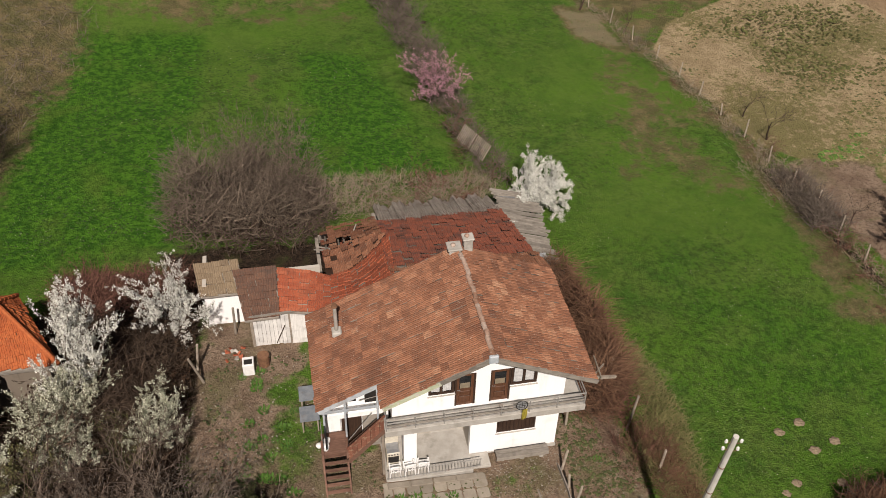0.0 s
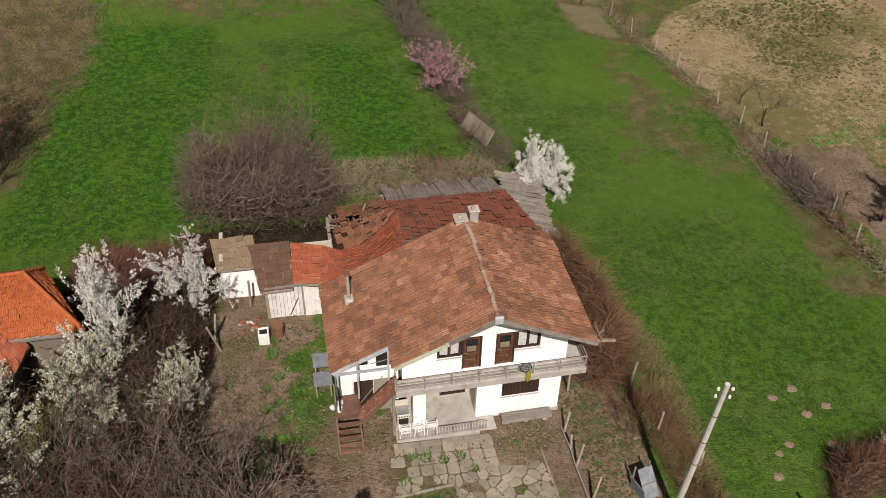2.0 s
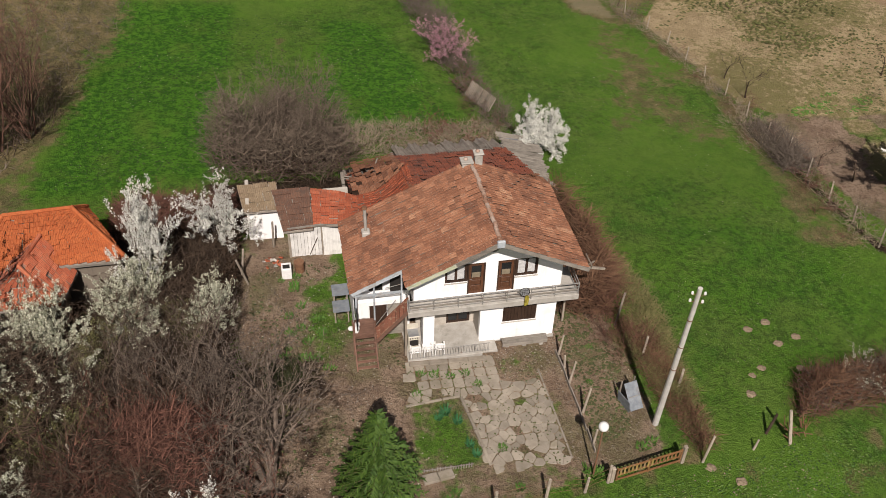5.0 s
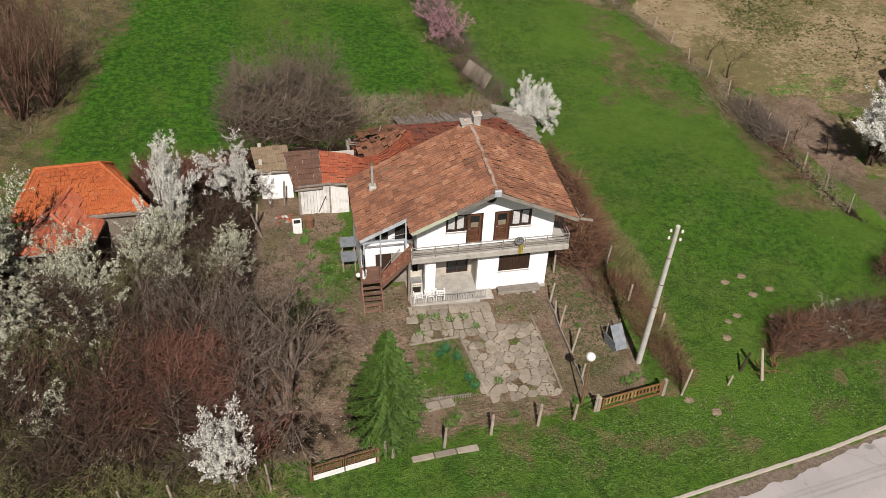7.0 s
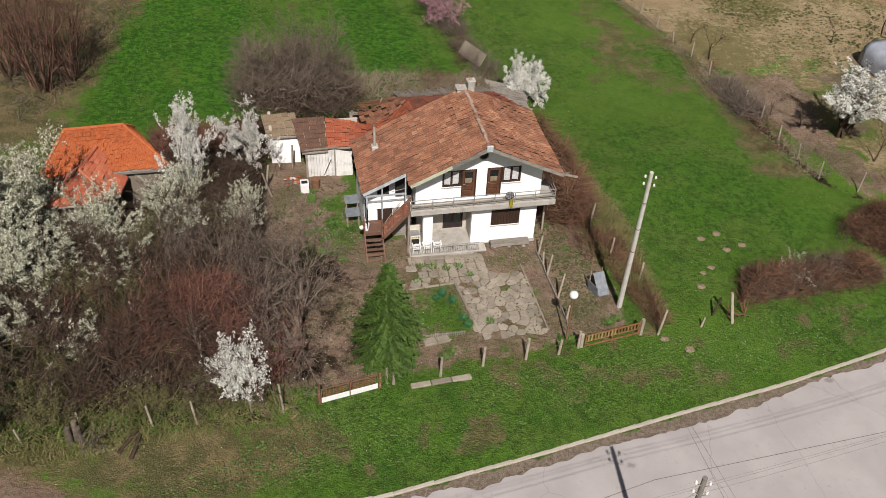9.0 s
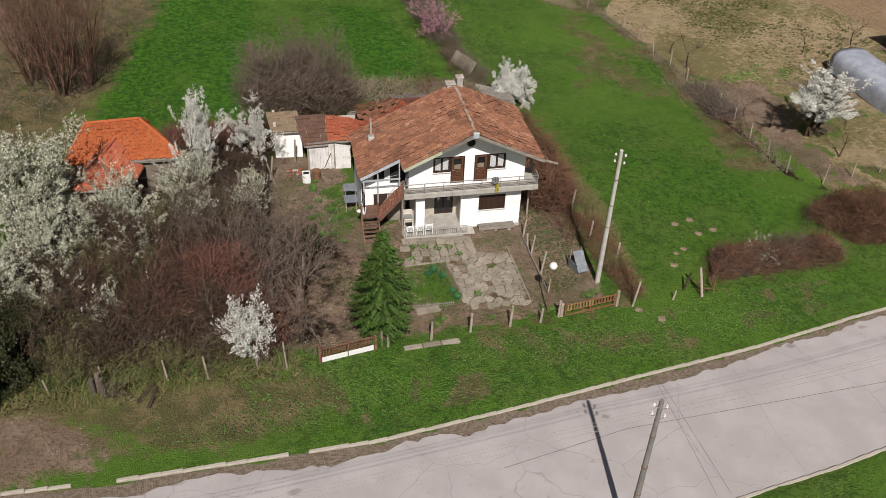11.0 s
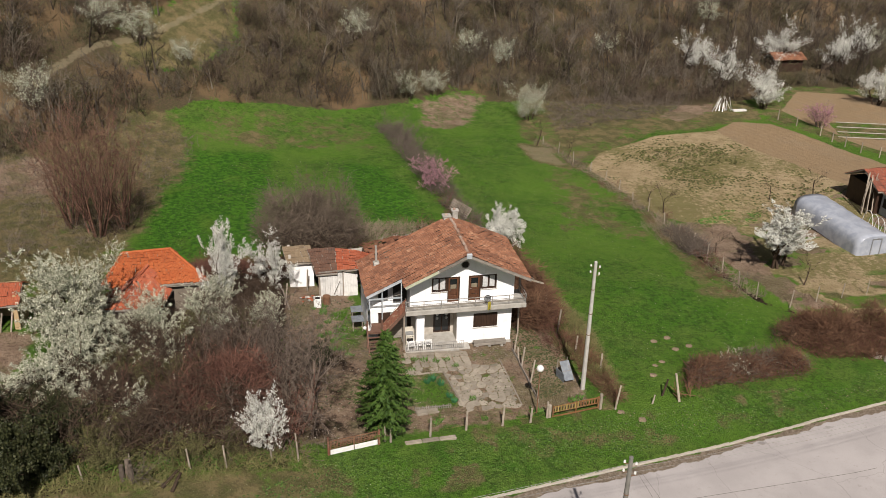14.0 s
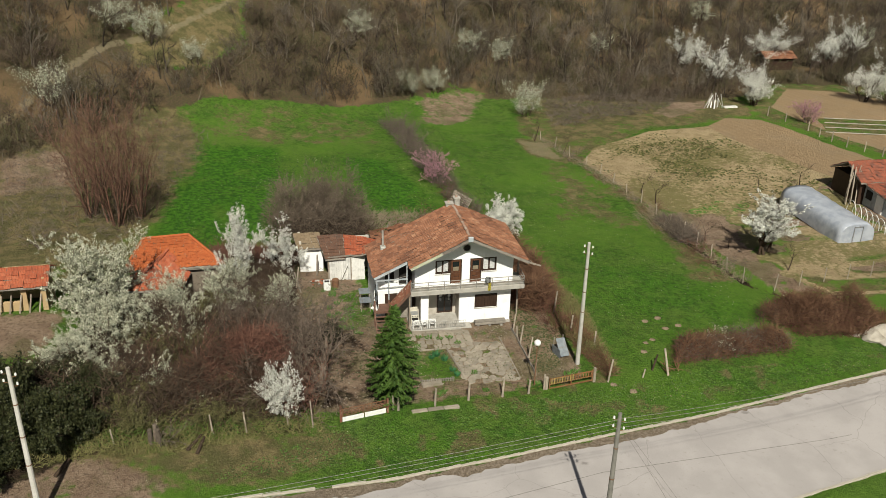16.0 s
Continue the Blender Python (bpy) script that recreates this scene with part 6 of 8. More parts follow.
for a, b in zip(fp_[2:], fp_[3:]):
    for k in (0.3, 0.6, 0.9):
        bm = bmesh.new()
        rod(bm, (a[0] - 4, a[1] - 12.9, z_at(a[0], a[1]) + a[2] * k), (b[0] - 4, b[1] - 12.9, z_at(b[0], b[1]) + b[2] * k), 0.008, n=4)
        part("wire", bm, M_RUST, ff0)

bm_g = z_at(-2.8, 11.75)
gate = thing("yard_gate", -2.82, 11.75, bm_g, "low rusty double gate with white kick plates", "gate", 10.5)
for s in (0, 1):
    x0, x1 = (-1.5, -0.02) if s == 0 else (0.02, 1.5)
    lf = part("leaf", boxes((x0, -0.02, 0.06, x0 + 0.04, 0.02, 1.05), (x1 - 0.04, -0.02, 0.06, x1, 0.02, 1.05), (x0 + 0.04, -0.02, 1.0, x1 - 0.04, 0.02, 1.05)), M_RUST, gate)
    part("kick_plate", boxes((x0 + 0.01, -0.04, 0.05, x1 - 0.01, -0.022, 0.42), bevel=0.004), M_PLASTIC, lf, "white kick plate")
    for i in range(8):
        x = x0 + 0.1 + i * 0.18
        bm = bmesh.new()
        beam(bm, (x, 0, 0.4), (x, 0, 1.02), 0.022)
        part("bar", bm, M_RUST, lf)
    bm = bmesh.new()
    for i in range(3):
        beam(bm, (x0 + 0.1, -0.03, 0.5 + 0.15 * i), (x1 - 0.1, -0.03, 0.62 + 0.12 * i), 0.03)
        beam(bm, (x0 + 0.3 + 0.3 * i, -0.035, 0.45), (x0 + 0.5 + 0.3 * i, -0.035, 0.95), 0.025)
    part("scroll_strip", bm, M_RUST, lf)
for x in (-1.6, 1.6):
    part("gate_post", boxes((x - 0.06, -0.06, -0.2, x + 0.06, 0.06, 1.35), bevel=0.01), M_RUSTWOOD, gate)

gate2 = thing("field_gate", 12.3, 14.2, z_at(12.3, 14.2), "orange framed wooden gate with yellow slats", "gate", 9)
part("frame_rail", boxes((-1.75, -0.03, 0.06, 1.75, 0.03, 0.16)), M_ORANGEWOOD, gate2)
part("frame_rail", boxes((-1.75, -0.03, 0.84, 1.75, 0.03, 0.93)), M_ORANGEWOOD, gate2)
part("frame_rail", boxes((-1.75, -0.03, 0.44, 1.75, 0.03, 0.50)), M_ORANGEWOOD, gate2)
for x in (-1.75, -0.03, 1.69):
    part("stile", boxes((x, -0.045, 0.02, x + 0.08, 0.045, 0.98)), M_ORANGEWOOD, gate2)
for i in range(16):
    x = -1.6 + 0.21 * i
    if 0.0 < x + 0.1 < 0.05:
        continue
    part("slat", boxes((x, -0.05, 0.46, x + 0.1, -0.032, 0.9 + rng.uniform(-0.03, 0.06)), bevel=0.004), M_YELLOWWOOD if i < 9 else M_ORANGEWOOD, gate2)
for x in (-1.95, 1.9):
    part("gate_post", boxes((x - 0.09, -0.09, -0.2, x + 0.09, 0.09, 1.15), bevel=0.02), M_GREYPOST, gate2)

sf = thing("side_fence", 10.2, 19, 0, "rough fence of leaning posts and fallen boards", "fence")
for x, y, h, dx in ((10.25, 22.2, 1.5, 0.1), (10.2, 20.1, 1.7, 0.15), (10.3, 18.1, 1.8, 0.22), (10.15, 16.0, 1.2, 0.1), (10.3, 21.2, 1.0, -0.1)):
    bm = bmesh.new()
    g = z_at(x, y)
    rod(bm, (x - 10.2, y - 19, g - 0.2), (x - 10.2 + dx, y - 19 + rng.uniform(-0.1, 0.1), g + h), 0.07, 0.055, 7)
    part("post", bm, M_GREYPOST, sf)
for i in range(5):
    y = 15.6 + i * 1.35
    g = z_at(10.1, y)
    bm = bmesh.new()
    beam(bm, (-0.05 + rng.uniform(-0.06, 0.06), y - 19, g + 0.12), (-0.05 + rng.uniform(-0.06, 0.06), y - 19 + 1.35, g + 0.12), 0.05, 0.24)
    part("board", bm, M_GREYWOOD, sf)

rf = thing("boundary_fence", 14.8, 20, 0, "boundary fence of leaning posts with sagging wire mesh", "fence")
bp = [(13.75, 26.6, 2.3, 0.25), (14.1, 24.0, 2.4, 0.25), (14.75, 21.4, 1.6, 0.1), (15.85, 19.0, 1.5, 0.05), (15.2, 14.36, 1.9, 0.25)]
for x, y, h, dx in bp:
    bm = bmesh.new()
    g = z_at(x, y)
    rod(bm, (x - 14.8, y - 20, g - 0.25), (x - 14.8 + dx, y - 20 + 0.05, g + h), 0.075, 0.06, 7)
    part("post", bm, M_GREYPOST, rf)
for (xa, ya, ha, da), (xb, yb3, hb, db) in zip(bp, bp[1:]):
    for k in np.linspace(0.08, 0.75, 9):
        bm = bmesh.new()
        rod(bm, (xa - 14.8, ya - 20, z_at(xa, ya) + 1.5 * k), (xb - 14.8, yb3 - 20, z_at(xb, yb3) + 1.5 * k), 0.007, n=3)
        part("wire", bm, M_RUST, rf)
    n = 24
    bm = bmesh.new()
    for i in range(n):
        t = i / n
        x, y = xa + (xb - xa) * t, ya + (yb3 - ya) * t
        rod(bm, (x - 14.8, y - 20, z_at(x, y) + 0.05), (x - 14.8, y - 20, z_at(x, y) + 1.15), 0.006, n=3)
    part("mesh_panel", bm, M_RUST, rf)

lamp = thing("garden_lamp", 9.62, 14.33, z_at(9.62, 14.33), "garden lamp with white globe on slim dark post", "lamp")
bm = bmesh.new()
rod(bm, (0, 0, -0.2), (0, 0, 3.35), 0.045, 0.035, 10)
part("post", bm, M_RUST, lamp)
bm = bmesh.new()
rod(bm, (0, 0, 3.33), (0, 0, 3.43), 0.09, 0.09, 12)
part("collar", bm, M_RUST, lamp)
bm = bmesh.new()
ball(bm, (0, 0, 3.62), 0.24, 20)
gl = part("globe", bm, M_PLASTIC, lamp, "white globe")
for f in gl.data.polygons:
    f.use_smooth = True

mb = thing("sheet_cover", 13.15, 17.75, z_at(13.15, 17.75), "tilted grey-blue sheet-metal door propped beside the pole", "metal sheet", 16)
bm = boxes((-0.40, -0.72, 0.0, 0.40, 0.72, 0.03), bevel=0.01)
bm.transform(pose(0, 0.55, 0.72, 46, 6, 0))
part("panel", bm, M_PANEL, mb)
bm = boxes((-0.03, -0.55, 0.0, 0.0, 0.45, 0.8), bevel=0.008)
bm.transform(pose(-0.42, 0.7, 0.0, 0, -6, 0))
part("side_panel", bm, M_PANEL, mb)
bm = boxes((-0.36, -0.005, 0.0, 0.36, 0.02, 0.05))
bm.transform(pose(0, 0.5, 0.72, 46, 6, 0))
part("batten", bm, M_GREYX, mb)
for x in (-0.4, 0.4):
    bm = bmesh.new()
    beam(bm, (x, 1.15, -0.1), (x, 1.15, 1.4), 0.06)
    part("leg", bm, M_GREYPOST, mb)

# molehills on the meadow
for x, y in ((23.07, 23.29), (21.72, 22.82), (22.99, 21.56), (24.3, 21.95), (21.09, 19.85), (19.66, 18.19), (20.3, 19.4), (23.3, 19.6), (16.65, 13.05), (15.5, 14.0), (27.5, 18.6)):
    mh = thing("molehill", x, y, z_at(x, y), "low crumbly brown molehill on the meadow", "molehill", group="molehills")
    bm = bmesh.new()
    bmesh.ops.create_icosphere(bm, subdivisions=3, radius=1.0)
    for w in bm.verts:
        k = 1 + 0.5 * noise.noise(w.co * 2.5 + Vector((x, y, 0)))
        w.co = Vector((w.co.x * 0.26 * k, w.co.y * 0.23 * k, w.co.z * 0.08 * k + 0.03))
    part("soil_mound", bm, rough_stuff("molehill_soil", (0.25, 0.195, 0.13), (0.17, 0.13, 0.085), 6.0, grain=20.0, bump=0.8) if x == 23.07 else bpy.data.materials["molehill_soil"], mh)

# stakes and a rusty heap at the hedge's end
hk = thing("stake_heap", 20.2, 15.3, z_at(20.2, 15.3), "leaning stakes beside a heap of rusty scrap", "scrap heap")
for a, b, w, m in (((0, -0.4, 0), (-0.35, 0.0, 2.1), 0.1, M_GREYPOST), ((-1.0, 0.3, 0), (-0.6, 0.5, 1.3), 0.08, M_BARK_AND_SHADE), ((-3.0, 0.3, 0.03), (-1.4, 0.2, 0.06), 0.045, M_GREYPOST)):
    bm = bmesh.new()
    rod(bm, a, b, w, w * 0.8, 7)
    part("stake", bm, m, hk)
for i in range(22):
    bm = bmesh.new()
    a = Vector((rng.uniform(-0.1, 1.3), rng.uniform(-0.4, 0.4), rng.uniform(0, 0.3)))
    rod(bm, a, a + Vector((rng.uniform(-0.9, 0.2), rng.uniform(-0.3, 0.3), rng.uniform(0.1, 1.1))), 0.03, 0.02, 5)
    part("scrap_rod", bm, M_RUST, hk)
sk2 = thing("stake", 18.1, 14.75, z_at(18.1, 14.75), "short split stake standing in the meadow", "stake")
bm = bmesh.new()
rod(bm, (0, 0, -0.1), (0.15, 0.05, 0.7), 0.07, 0.05, 7)
part("shaft", bm, M_GREYPOST, sk2)


# ---- fences and clutter further off ----
lf = thing("verge_fence", -9.5, 10.9, 0, "broken line of weathered stakes along the thicket", "fence")
for x, y, h in ((-6.2, 11.1, 2.0), (-7.75, 11.25, 1.6), (-10.35, 10.7, 1.7), (-12.4, 10.75, 1.6), (-13.4, 17.1, 2.6), (-15.6, 11.0, 1.3), (-18.2, 10.4, 1.2)):
    g = z_at(x, y)
    bm = bmesh.new()
    rod(bm, (x + 9.5, y - 10.9, g - 0.2), (x + 9.5 - 0.12, y - 10.9 + rng.uniform(-0.06, 0.06), g + h), 0.06, 0.05, 7)
    part("stake", bm, M_GREYPOST, lf)
for x, y, h in ((-15.6, 10.1, 1.2), (-16.1, 10.25, 1.1), (-15.8, 10.45, 1.3)):
    sp = thing("tree_stump", x, y, z_at(x, y), "sawn grey tree stump standing at the verge", "stump", group="stumps at the verge")
    bm = bmesh.new()
    rod(bm, (0, 0, -0.2), (0.05, 0, h), 0.17, 0.13, 9)
    part("bole", bm, M_BARK_GREY, sp)
for x, y, a in ((-13.5, 9.8, 50), (-20.8, 8.2, 60), (-13.1, 9.5, 70)):
    lg = thing("log", x, y, z_at(x, y), "short fallen log lying in dry grass", "log", a, group="logs at the verge")
    bm = bmesh.new()
    rod(bm, (-0.6, 0, 0.1), (0.7, 0.05, 0.35), 0.12, 0.09, 8)
    part("bole", bm, M_BARK_AND_SHADE, lg)
mf = thing("meadow_fence", 31, 50, 0, "old wire fence with grey posts along the meadow", "fence")
prev = None
for i in range(15):
    t = i / 14
    x, y = float(np.interp(t, [0, 0.4, 0.75, 1], [34.0, 33.3, 31.0, 27.9])), float(np.interp(t, [0, 0.4, 0.75, 1], [29, 45, 60, 72]))
    g = z_at(x, y)
    bm = bmesh.new()
    rod(bm, (x - 31, y - 50, g - 0.2), (x - 31 + rng.uniform(-0.15, 0.15), y - 50 + rng.uniform(-0.1, 0.1), g + rng.uniform(1.1, 1.6)), 0.06, 0.05, 6)
    part("post", bm, M_GREYPOST, mf)
    if prev:
        for k in (0.5, 1.0):
            bm = bmesh.new()
            rod(bm, (prev[0] - 31, prev[1] - 50, prev[2] + k), (x - 31, y - 50, g + k), 0.008, n=3)
            part("wire", bm, M_RUST, mf)
    prev = (x, y, g)
gf = thing("plot_fence", 67, 68, 0, "row of dark posts along the ploughed field", "fence")
for x, y in ((64.8, 78.5), (65.7, 75.2), (66.6, 70.8), (66.7, 68.2), (67.3, 66.2), (67.9, 63.7), (69.1, 61.6), (70.2, 59.4)):
    bm = bmesh.new()
    g = z_at(x, y)
    rod(bm, (x - 67, y - 68, g - 0.2), (x - 67, y - 68, g + 1.4), 0.08, 0.07, 6)
    part("post", bm, M_GREYPOST, gf)
vf = thing("garden_fence", 44, 27.5, 0, "thin posts of a vegetable garden fence", "fence")
for i in range(7):
    x, y = 36.0 + i * 2.6, 27.0 + i * 0.25
    g = z_at(x, y)
    bm = bmesh.new()
    rod(bm, (x - 44, y - 27.5, g - 0.2), (x - 44 + rng.uniform(-0.05, 0.1), y - 27.5, g + 1.5), 0.05, 0.045, 6)
    part("post", bm, M_GREYPOST, vf)
pf = thing("pallet_fence", 12.0, 49.7, z_at(12, 49.7), "tumbledown grey slat panels in the hedge", "fence", -68)
for k in range(2):
    for i in range(9):
        bm = bmesh.new()
        x = -1.5 + i * 0.18 + k * 1.7
        beam(bm, (x, -0.3, 0.1), (x + 0.05, 0.35, 1.15), 0.09, 0.03)
        part("slat", bm, M_GREYPOST, pf)
    bm = bmesh.new()
    beam(bm, (-1.5 + k * 1.7, 0.1, 0.75), (0.0 + k * 1.7, 0.1, 0.75), 0.08, 0.04)
    part("rail", bm, M_GREYX, pf)
sh = thing("board_stack", 58.6, 83.3, z_at(58.6, 83.3), "leaning stack of pale boards by the field", "timber")
for i in range(12):
    bm = bmesh.new()
    x = -1.4 + i * 0.25
    beam(bm, (x * 1.2, rng.uniform(-0.5, 0.3), 0), (x * 0.5 + rng.uniform(-0.5, 0.5), rng.uniform(0.1, 0.6), rng.uniform(1.0, 2.2)), 0.17, 0.04)
    part("board", bm, M_WHITEBOARD if i % 3 else M_GREYX, sh)
part("fallen_board", boxes((1.6, -0.6, 0.02, 3.6, 0.1, 0.2)), M_WHITEBOARD, sh)
hu = thing("field_hut", 81, 105, z_at(81, 105), "small hut with a rusty red roof at the wood's edge", "hut")
part("wall", boxes((-2.6, -1.6, -0.4, 2.6, 1.6, 2.0)), M_DARKWOOD, hu)
hr = part("roof", bmesh.new(), M_GREYWOOD, hu)
tile_patch(hr, ((-3.0, 0, 3.0), (3.0, 0, 3.0), (3.0, -2.1, 2.1), (-3.0, -2.1, 2.1)), M_TILE, du=0.5, dv=0.45, seed=91)
tile_patch(hr, ((3.0, 0, 3.0), (-3.0, 0, 3.0), (-3.0, 2.1, 2.1), (3.0, 2.1, 2.1)), M_TILE, du=0.5, dv=0.45, seed=92)
for x, y, r in ((39.6, 17.9, 0.9), (41.0, 18.3, 1.2), (40.2, 16.8, 0.6), (38.4, 18.6, 0.4), (42.4, 17.4, 0.8)):
    bd = thing("boulder", x, y, z_at(x, y), "pale weathered boulder at the roadside", "rock", group="roadside boulders")
    bm = bmesh.new()
    bmesh.ops.create_icosphere(bm, subdivisions=3, radius=r)
    for w in bm.verts:
        k = 1 + 0.35 * noise.noise(w.co * (1.6 / r) + Vector((x, y, 3)))
        w.co = Vector((w.co.x * k * 1.2, w.co.y * k, w.co.z * k * 0.6))
    part("rock", bm, M_KERB, bd)
for x, y, tx in ((-6.3, 30.5, 0.3), (-5.9, 29.6, -0.5), (-4.4, 33.0, 0.1)):
    po = thing("leaning_post", x, y, z_at(x, y), "leaning grey timber post in the yard", "post", group="posts in the yard")
    bm = bmesh.new()
    rod(bm, (0, 0, -0.2), (tx, -0.2, 2.0), 0.07, 0.06, 7)
    part("shaft", bm, M_GREYPOST, po)
bt = thing("brick_heap", -4.6, 31.3, z_at(-4.6, 31.3), "small heap of broken red bricks and stones", "rubble")
for i in range(16):
    bm = boxes((-0.12, -0.06, -0.035, 0.12, 0.06, 0.035), bevel=0.008)
    bm.transform(pose(rng.uniform(-0.6, 0.6), rng.uniform(-0.4, 0.4), rng.uniform(0.03, 0.16), rng.uniform(-30, 30), rng.uniform(-30, 30), rng.uniform(0, 180)))
    part("brick", bm, M_TILE_RED if i % 3 else M_CONCRETE, bt)


# stones and flowers that lie about
def specks(name, label, category, poly, count, size, material, seed, flat=0.5, clump=0.0):
    g = np.random.RandomState(seed)
    lo, hi = np.min(poly, 0), np.max(poly, 0)
    q = g.uniform(lo, hi, (count * 3, 2))
    q = q[(inside(q[:, 0], q[:, 1], poly, 0.2) > 0.5) & (smooth_noise(q[:, 0] + 80, q[:, 1] + 80, 3.5, seed + 40) >= clump)][:count]
    n = len(q)
    s = size * g.uniform(0.5, 1.5, n)
    c = np.stack([q[:, 0], q[:, 1], land(q[:, 0], q[:, 1]) + s * flat * 0.6 + 0.02], 1)
    a = g.uniform(0, math.tau, n)
    ex, ey = np.stack([np.cos(a), np.sin(a), 0 * a], 1), np.stack([-np.sin(a), np.cos(a), 0 * a], 1)
    ez = np.array([[0, 0, 1.0]])
    v = np.stack([c + ex * s[:, None], c + ey * s[:, None] * 0.7, c - ex * s[:, None], c - ey * s[:, None] * 0.8, c + ez * (s * flat)[:, None], c - ez * (s * flat)[:, None]], 1)
    f = np.array([(0, 1, 4), (1, 2, 4), (2, 3, 4), (3, 0, 4), (1, 0, 5), (2, 1, 5), (3, 2, 5), (0, 3, 5)])
    ob = raw(name, v.reshape(-1, 3), (f[None] + (np.arange(n) * 6)[:, None, None]).reshape(-1, 3), material)
    tagged(ob, label, category, kind="stuff")


M_FLOWER = leaf_stuff("white_meadow_flower", (0.65, 0.65, 0.56), (0.75, 0.72, 0.45))
specks("meadow_flowers", "scattered white meadow flowers", "flowers", [(13, 14), (40, 16), (32, 45), (27, 74), (13, 74), (15, 45)], 1400, 0.02, M_FLOWER, 1)
specks("meadow_flowers", "scattered white flowers in the lush field", "flowers", [(-18, 40), (9.5, 45.5), (9, 66), (-12, 66)], 600, 0.025, M_FLOWER, 2)
specks("meadow_flowers", "scattered white flowers on the verge", "flowers", [(-20, 6), (16, 10), (38, 14.5), (36, 17), (15.5, 13.5), (-4, 11), (-20, 9.5)], 150, 0.022, M_FLOWER, 3)
specks("stones", "loose pale stones on bare soil", "stones", [(8.9, 14.5), (14.2, 15.5), (14, 29), (10.4, 29), (10.2, 23), (8.9, 22)], 350, 0.03, M_SLAB, 4)
specks("stones", "loose stones and rubble in the yard", "stones", [(-6.5, 12.5), (4, 13.5), (1.2, 22), (-1, 31.5), (-6.5, 31.5)], 600, 0.04, M_KERB, 5)
specks("stones", "gravel by the house wall", "stones", [(6.8, 20.8), (10.1, 20.8), (10.2, 23.2), (6.8, 22.8)], 220, 0.03, M_KERB, 6)



M_TUFT = leaf_stuff("field_weed_tufts", (0.055, 0.058, 0.018), (0.120, 0.125, 0.040))
M_TUFT_GREEN = leaf_stuff("fresh_grass_tufts", (0.040, 0.105, 0.014), (0.120, 0.190, 0.040))
M_TUFT_DARK = leaf_stuff("dark_grass_tufts", (0.018, 0.048, 0.008), (0.045, 0.090, 0.016))
M_MOSS = leaf_stuff("joint_moss", (0.050, 0.060, 0.020), (0.085, 0.100, 0.035))
WEEDY = [(31.5, 62), (34, 48), (37, 44.6), (46, 45), (48, 48), (57, 52), (54, 68), (52, 74), (44, 73), (35, 67.5)]
specks("field_weeds", "olive weed tufts dotted over the fallow field", "weeds", WEEDY, 1500, 0.15, M_TUFT, 21, 0.35, 0.35)
specks("field_weeds", "greener weed tufts in the middle of the field", "weeds", [(36, 60), (44, 55), (52, 58), (50, 70), (40, 69)], 900, 0.14, M_TUFT, 22, 0.35, 0.42)
specks("field_weeds", "yellow-green moss along the field's near edge", "weeds", [(36, 45.5), (46, 45.2), (47.5, 48), (40, 48.5)], 250, 0.16, M_TUFT_GREEN, 23, 0.3, 0.4)
MEADOW = [(16.5, 15.5), (24, 17), (21, 20), (31, 23), (33.5, 30), (32, 45), (27, 74), (13.5, 74), (15.5, 45), (16, 32)]
specks("grass_tufts", "bright grass tufts across the meadow", "grass", MEADOW, 4000, 0.05, M_TUFT_GREEN, 24, 0.6)
specks("grass_tufts", "dark grass tufts across the meadow", "grass", MEADOW, 1000, 0.055, M_TUFT_DARK, 25, 0.25, 0.5)
specks("grass_tufts", "dark leafy tufts in the lush field", "grass", [(-18, 40), (9.5, 46), (6, 64), (-15, 67)], 5000, 0.075, M_TUFT_DARK, 26, 0.35)
VERGE = [(-14, 6.2), (-2, 7), (14, 9.6), (29, 12.6), (40, 14.8), (40, 17), (21, 15), (14, 13.6), (-4, 11)]
specks("grass_tufts", "bright grass tufts along the verge", "grass", VERGE, 3500, 0.06, M_TUFT_GREEN, 27, 0.6)
specks("grass_tufts", "dark grass tufts along the verge", "grass", VERGE, 2200, 0.055, M_TUFT_DARK, 28, 0.35)
specks("grass_tufts", "dead grass tufts along the verge", "grass", VERGE, 700, 0.045, M_STRAW, 29, 0.4, 0.5)
specks("moss", "moss and small weeds between the flagstones", "moss", [(1.8, 15.2), (8.8, 15.2), (8.8, 22.2), (1.8, 22.2)], 500, 0.05, M_MOSS, 30, 0.12, 0.3)
specks("moss", "olive moss and weeds on the side plot", "moss", [(10.4, 16), (14, 17), (13.6, 28), (10.6, 28)], 900, 0.09, M_MOSS, 31, 0.3, 0.35)
specks("moss", "weeds on the bare yard soil", "moss", [(-6, 13), (0.8, 14), (2, 22), (-0.8, 31), (-6, 31.5)], 600, 0.08, M_MOSS, 32, 0.3, 0.4)
specks("stones", "pale stones and clods on the side plot", "stones", [(9.0, 14.5), (14, 16), (13.6, 28), (10.4, 28)], 420, 0.035, M_SLAB, 33, 0.45, 0.3)
rc = thing("row_covers", 76, 71.5, z_at(76, 71.5), "pale fleece strips laid over seedling rows", "row covers")
for i in range(4):
    part("strip", boxes((-6.5 + 0.6 * i, -3.6 + 2.3 * i, 0.02, 6.5 + 0.6 * i, -3.4 + 2.3 * i, 0.12), bevel=0.03), M_KERB, rc)
rc.matrix_basis = pose(76, 71.5, z_at(76, 71.5), 0, 0, -16)


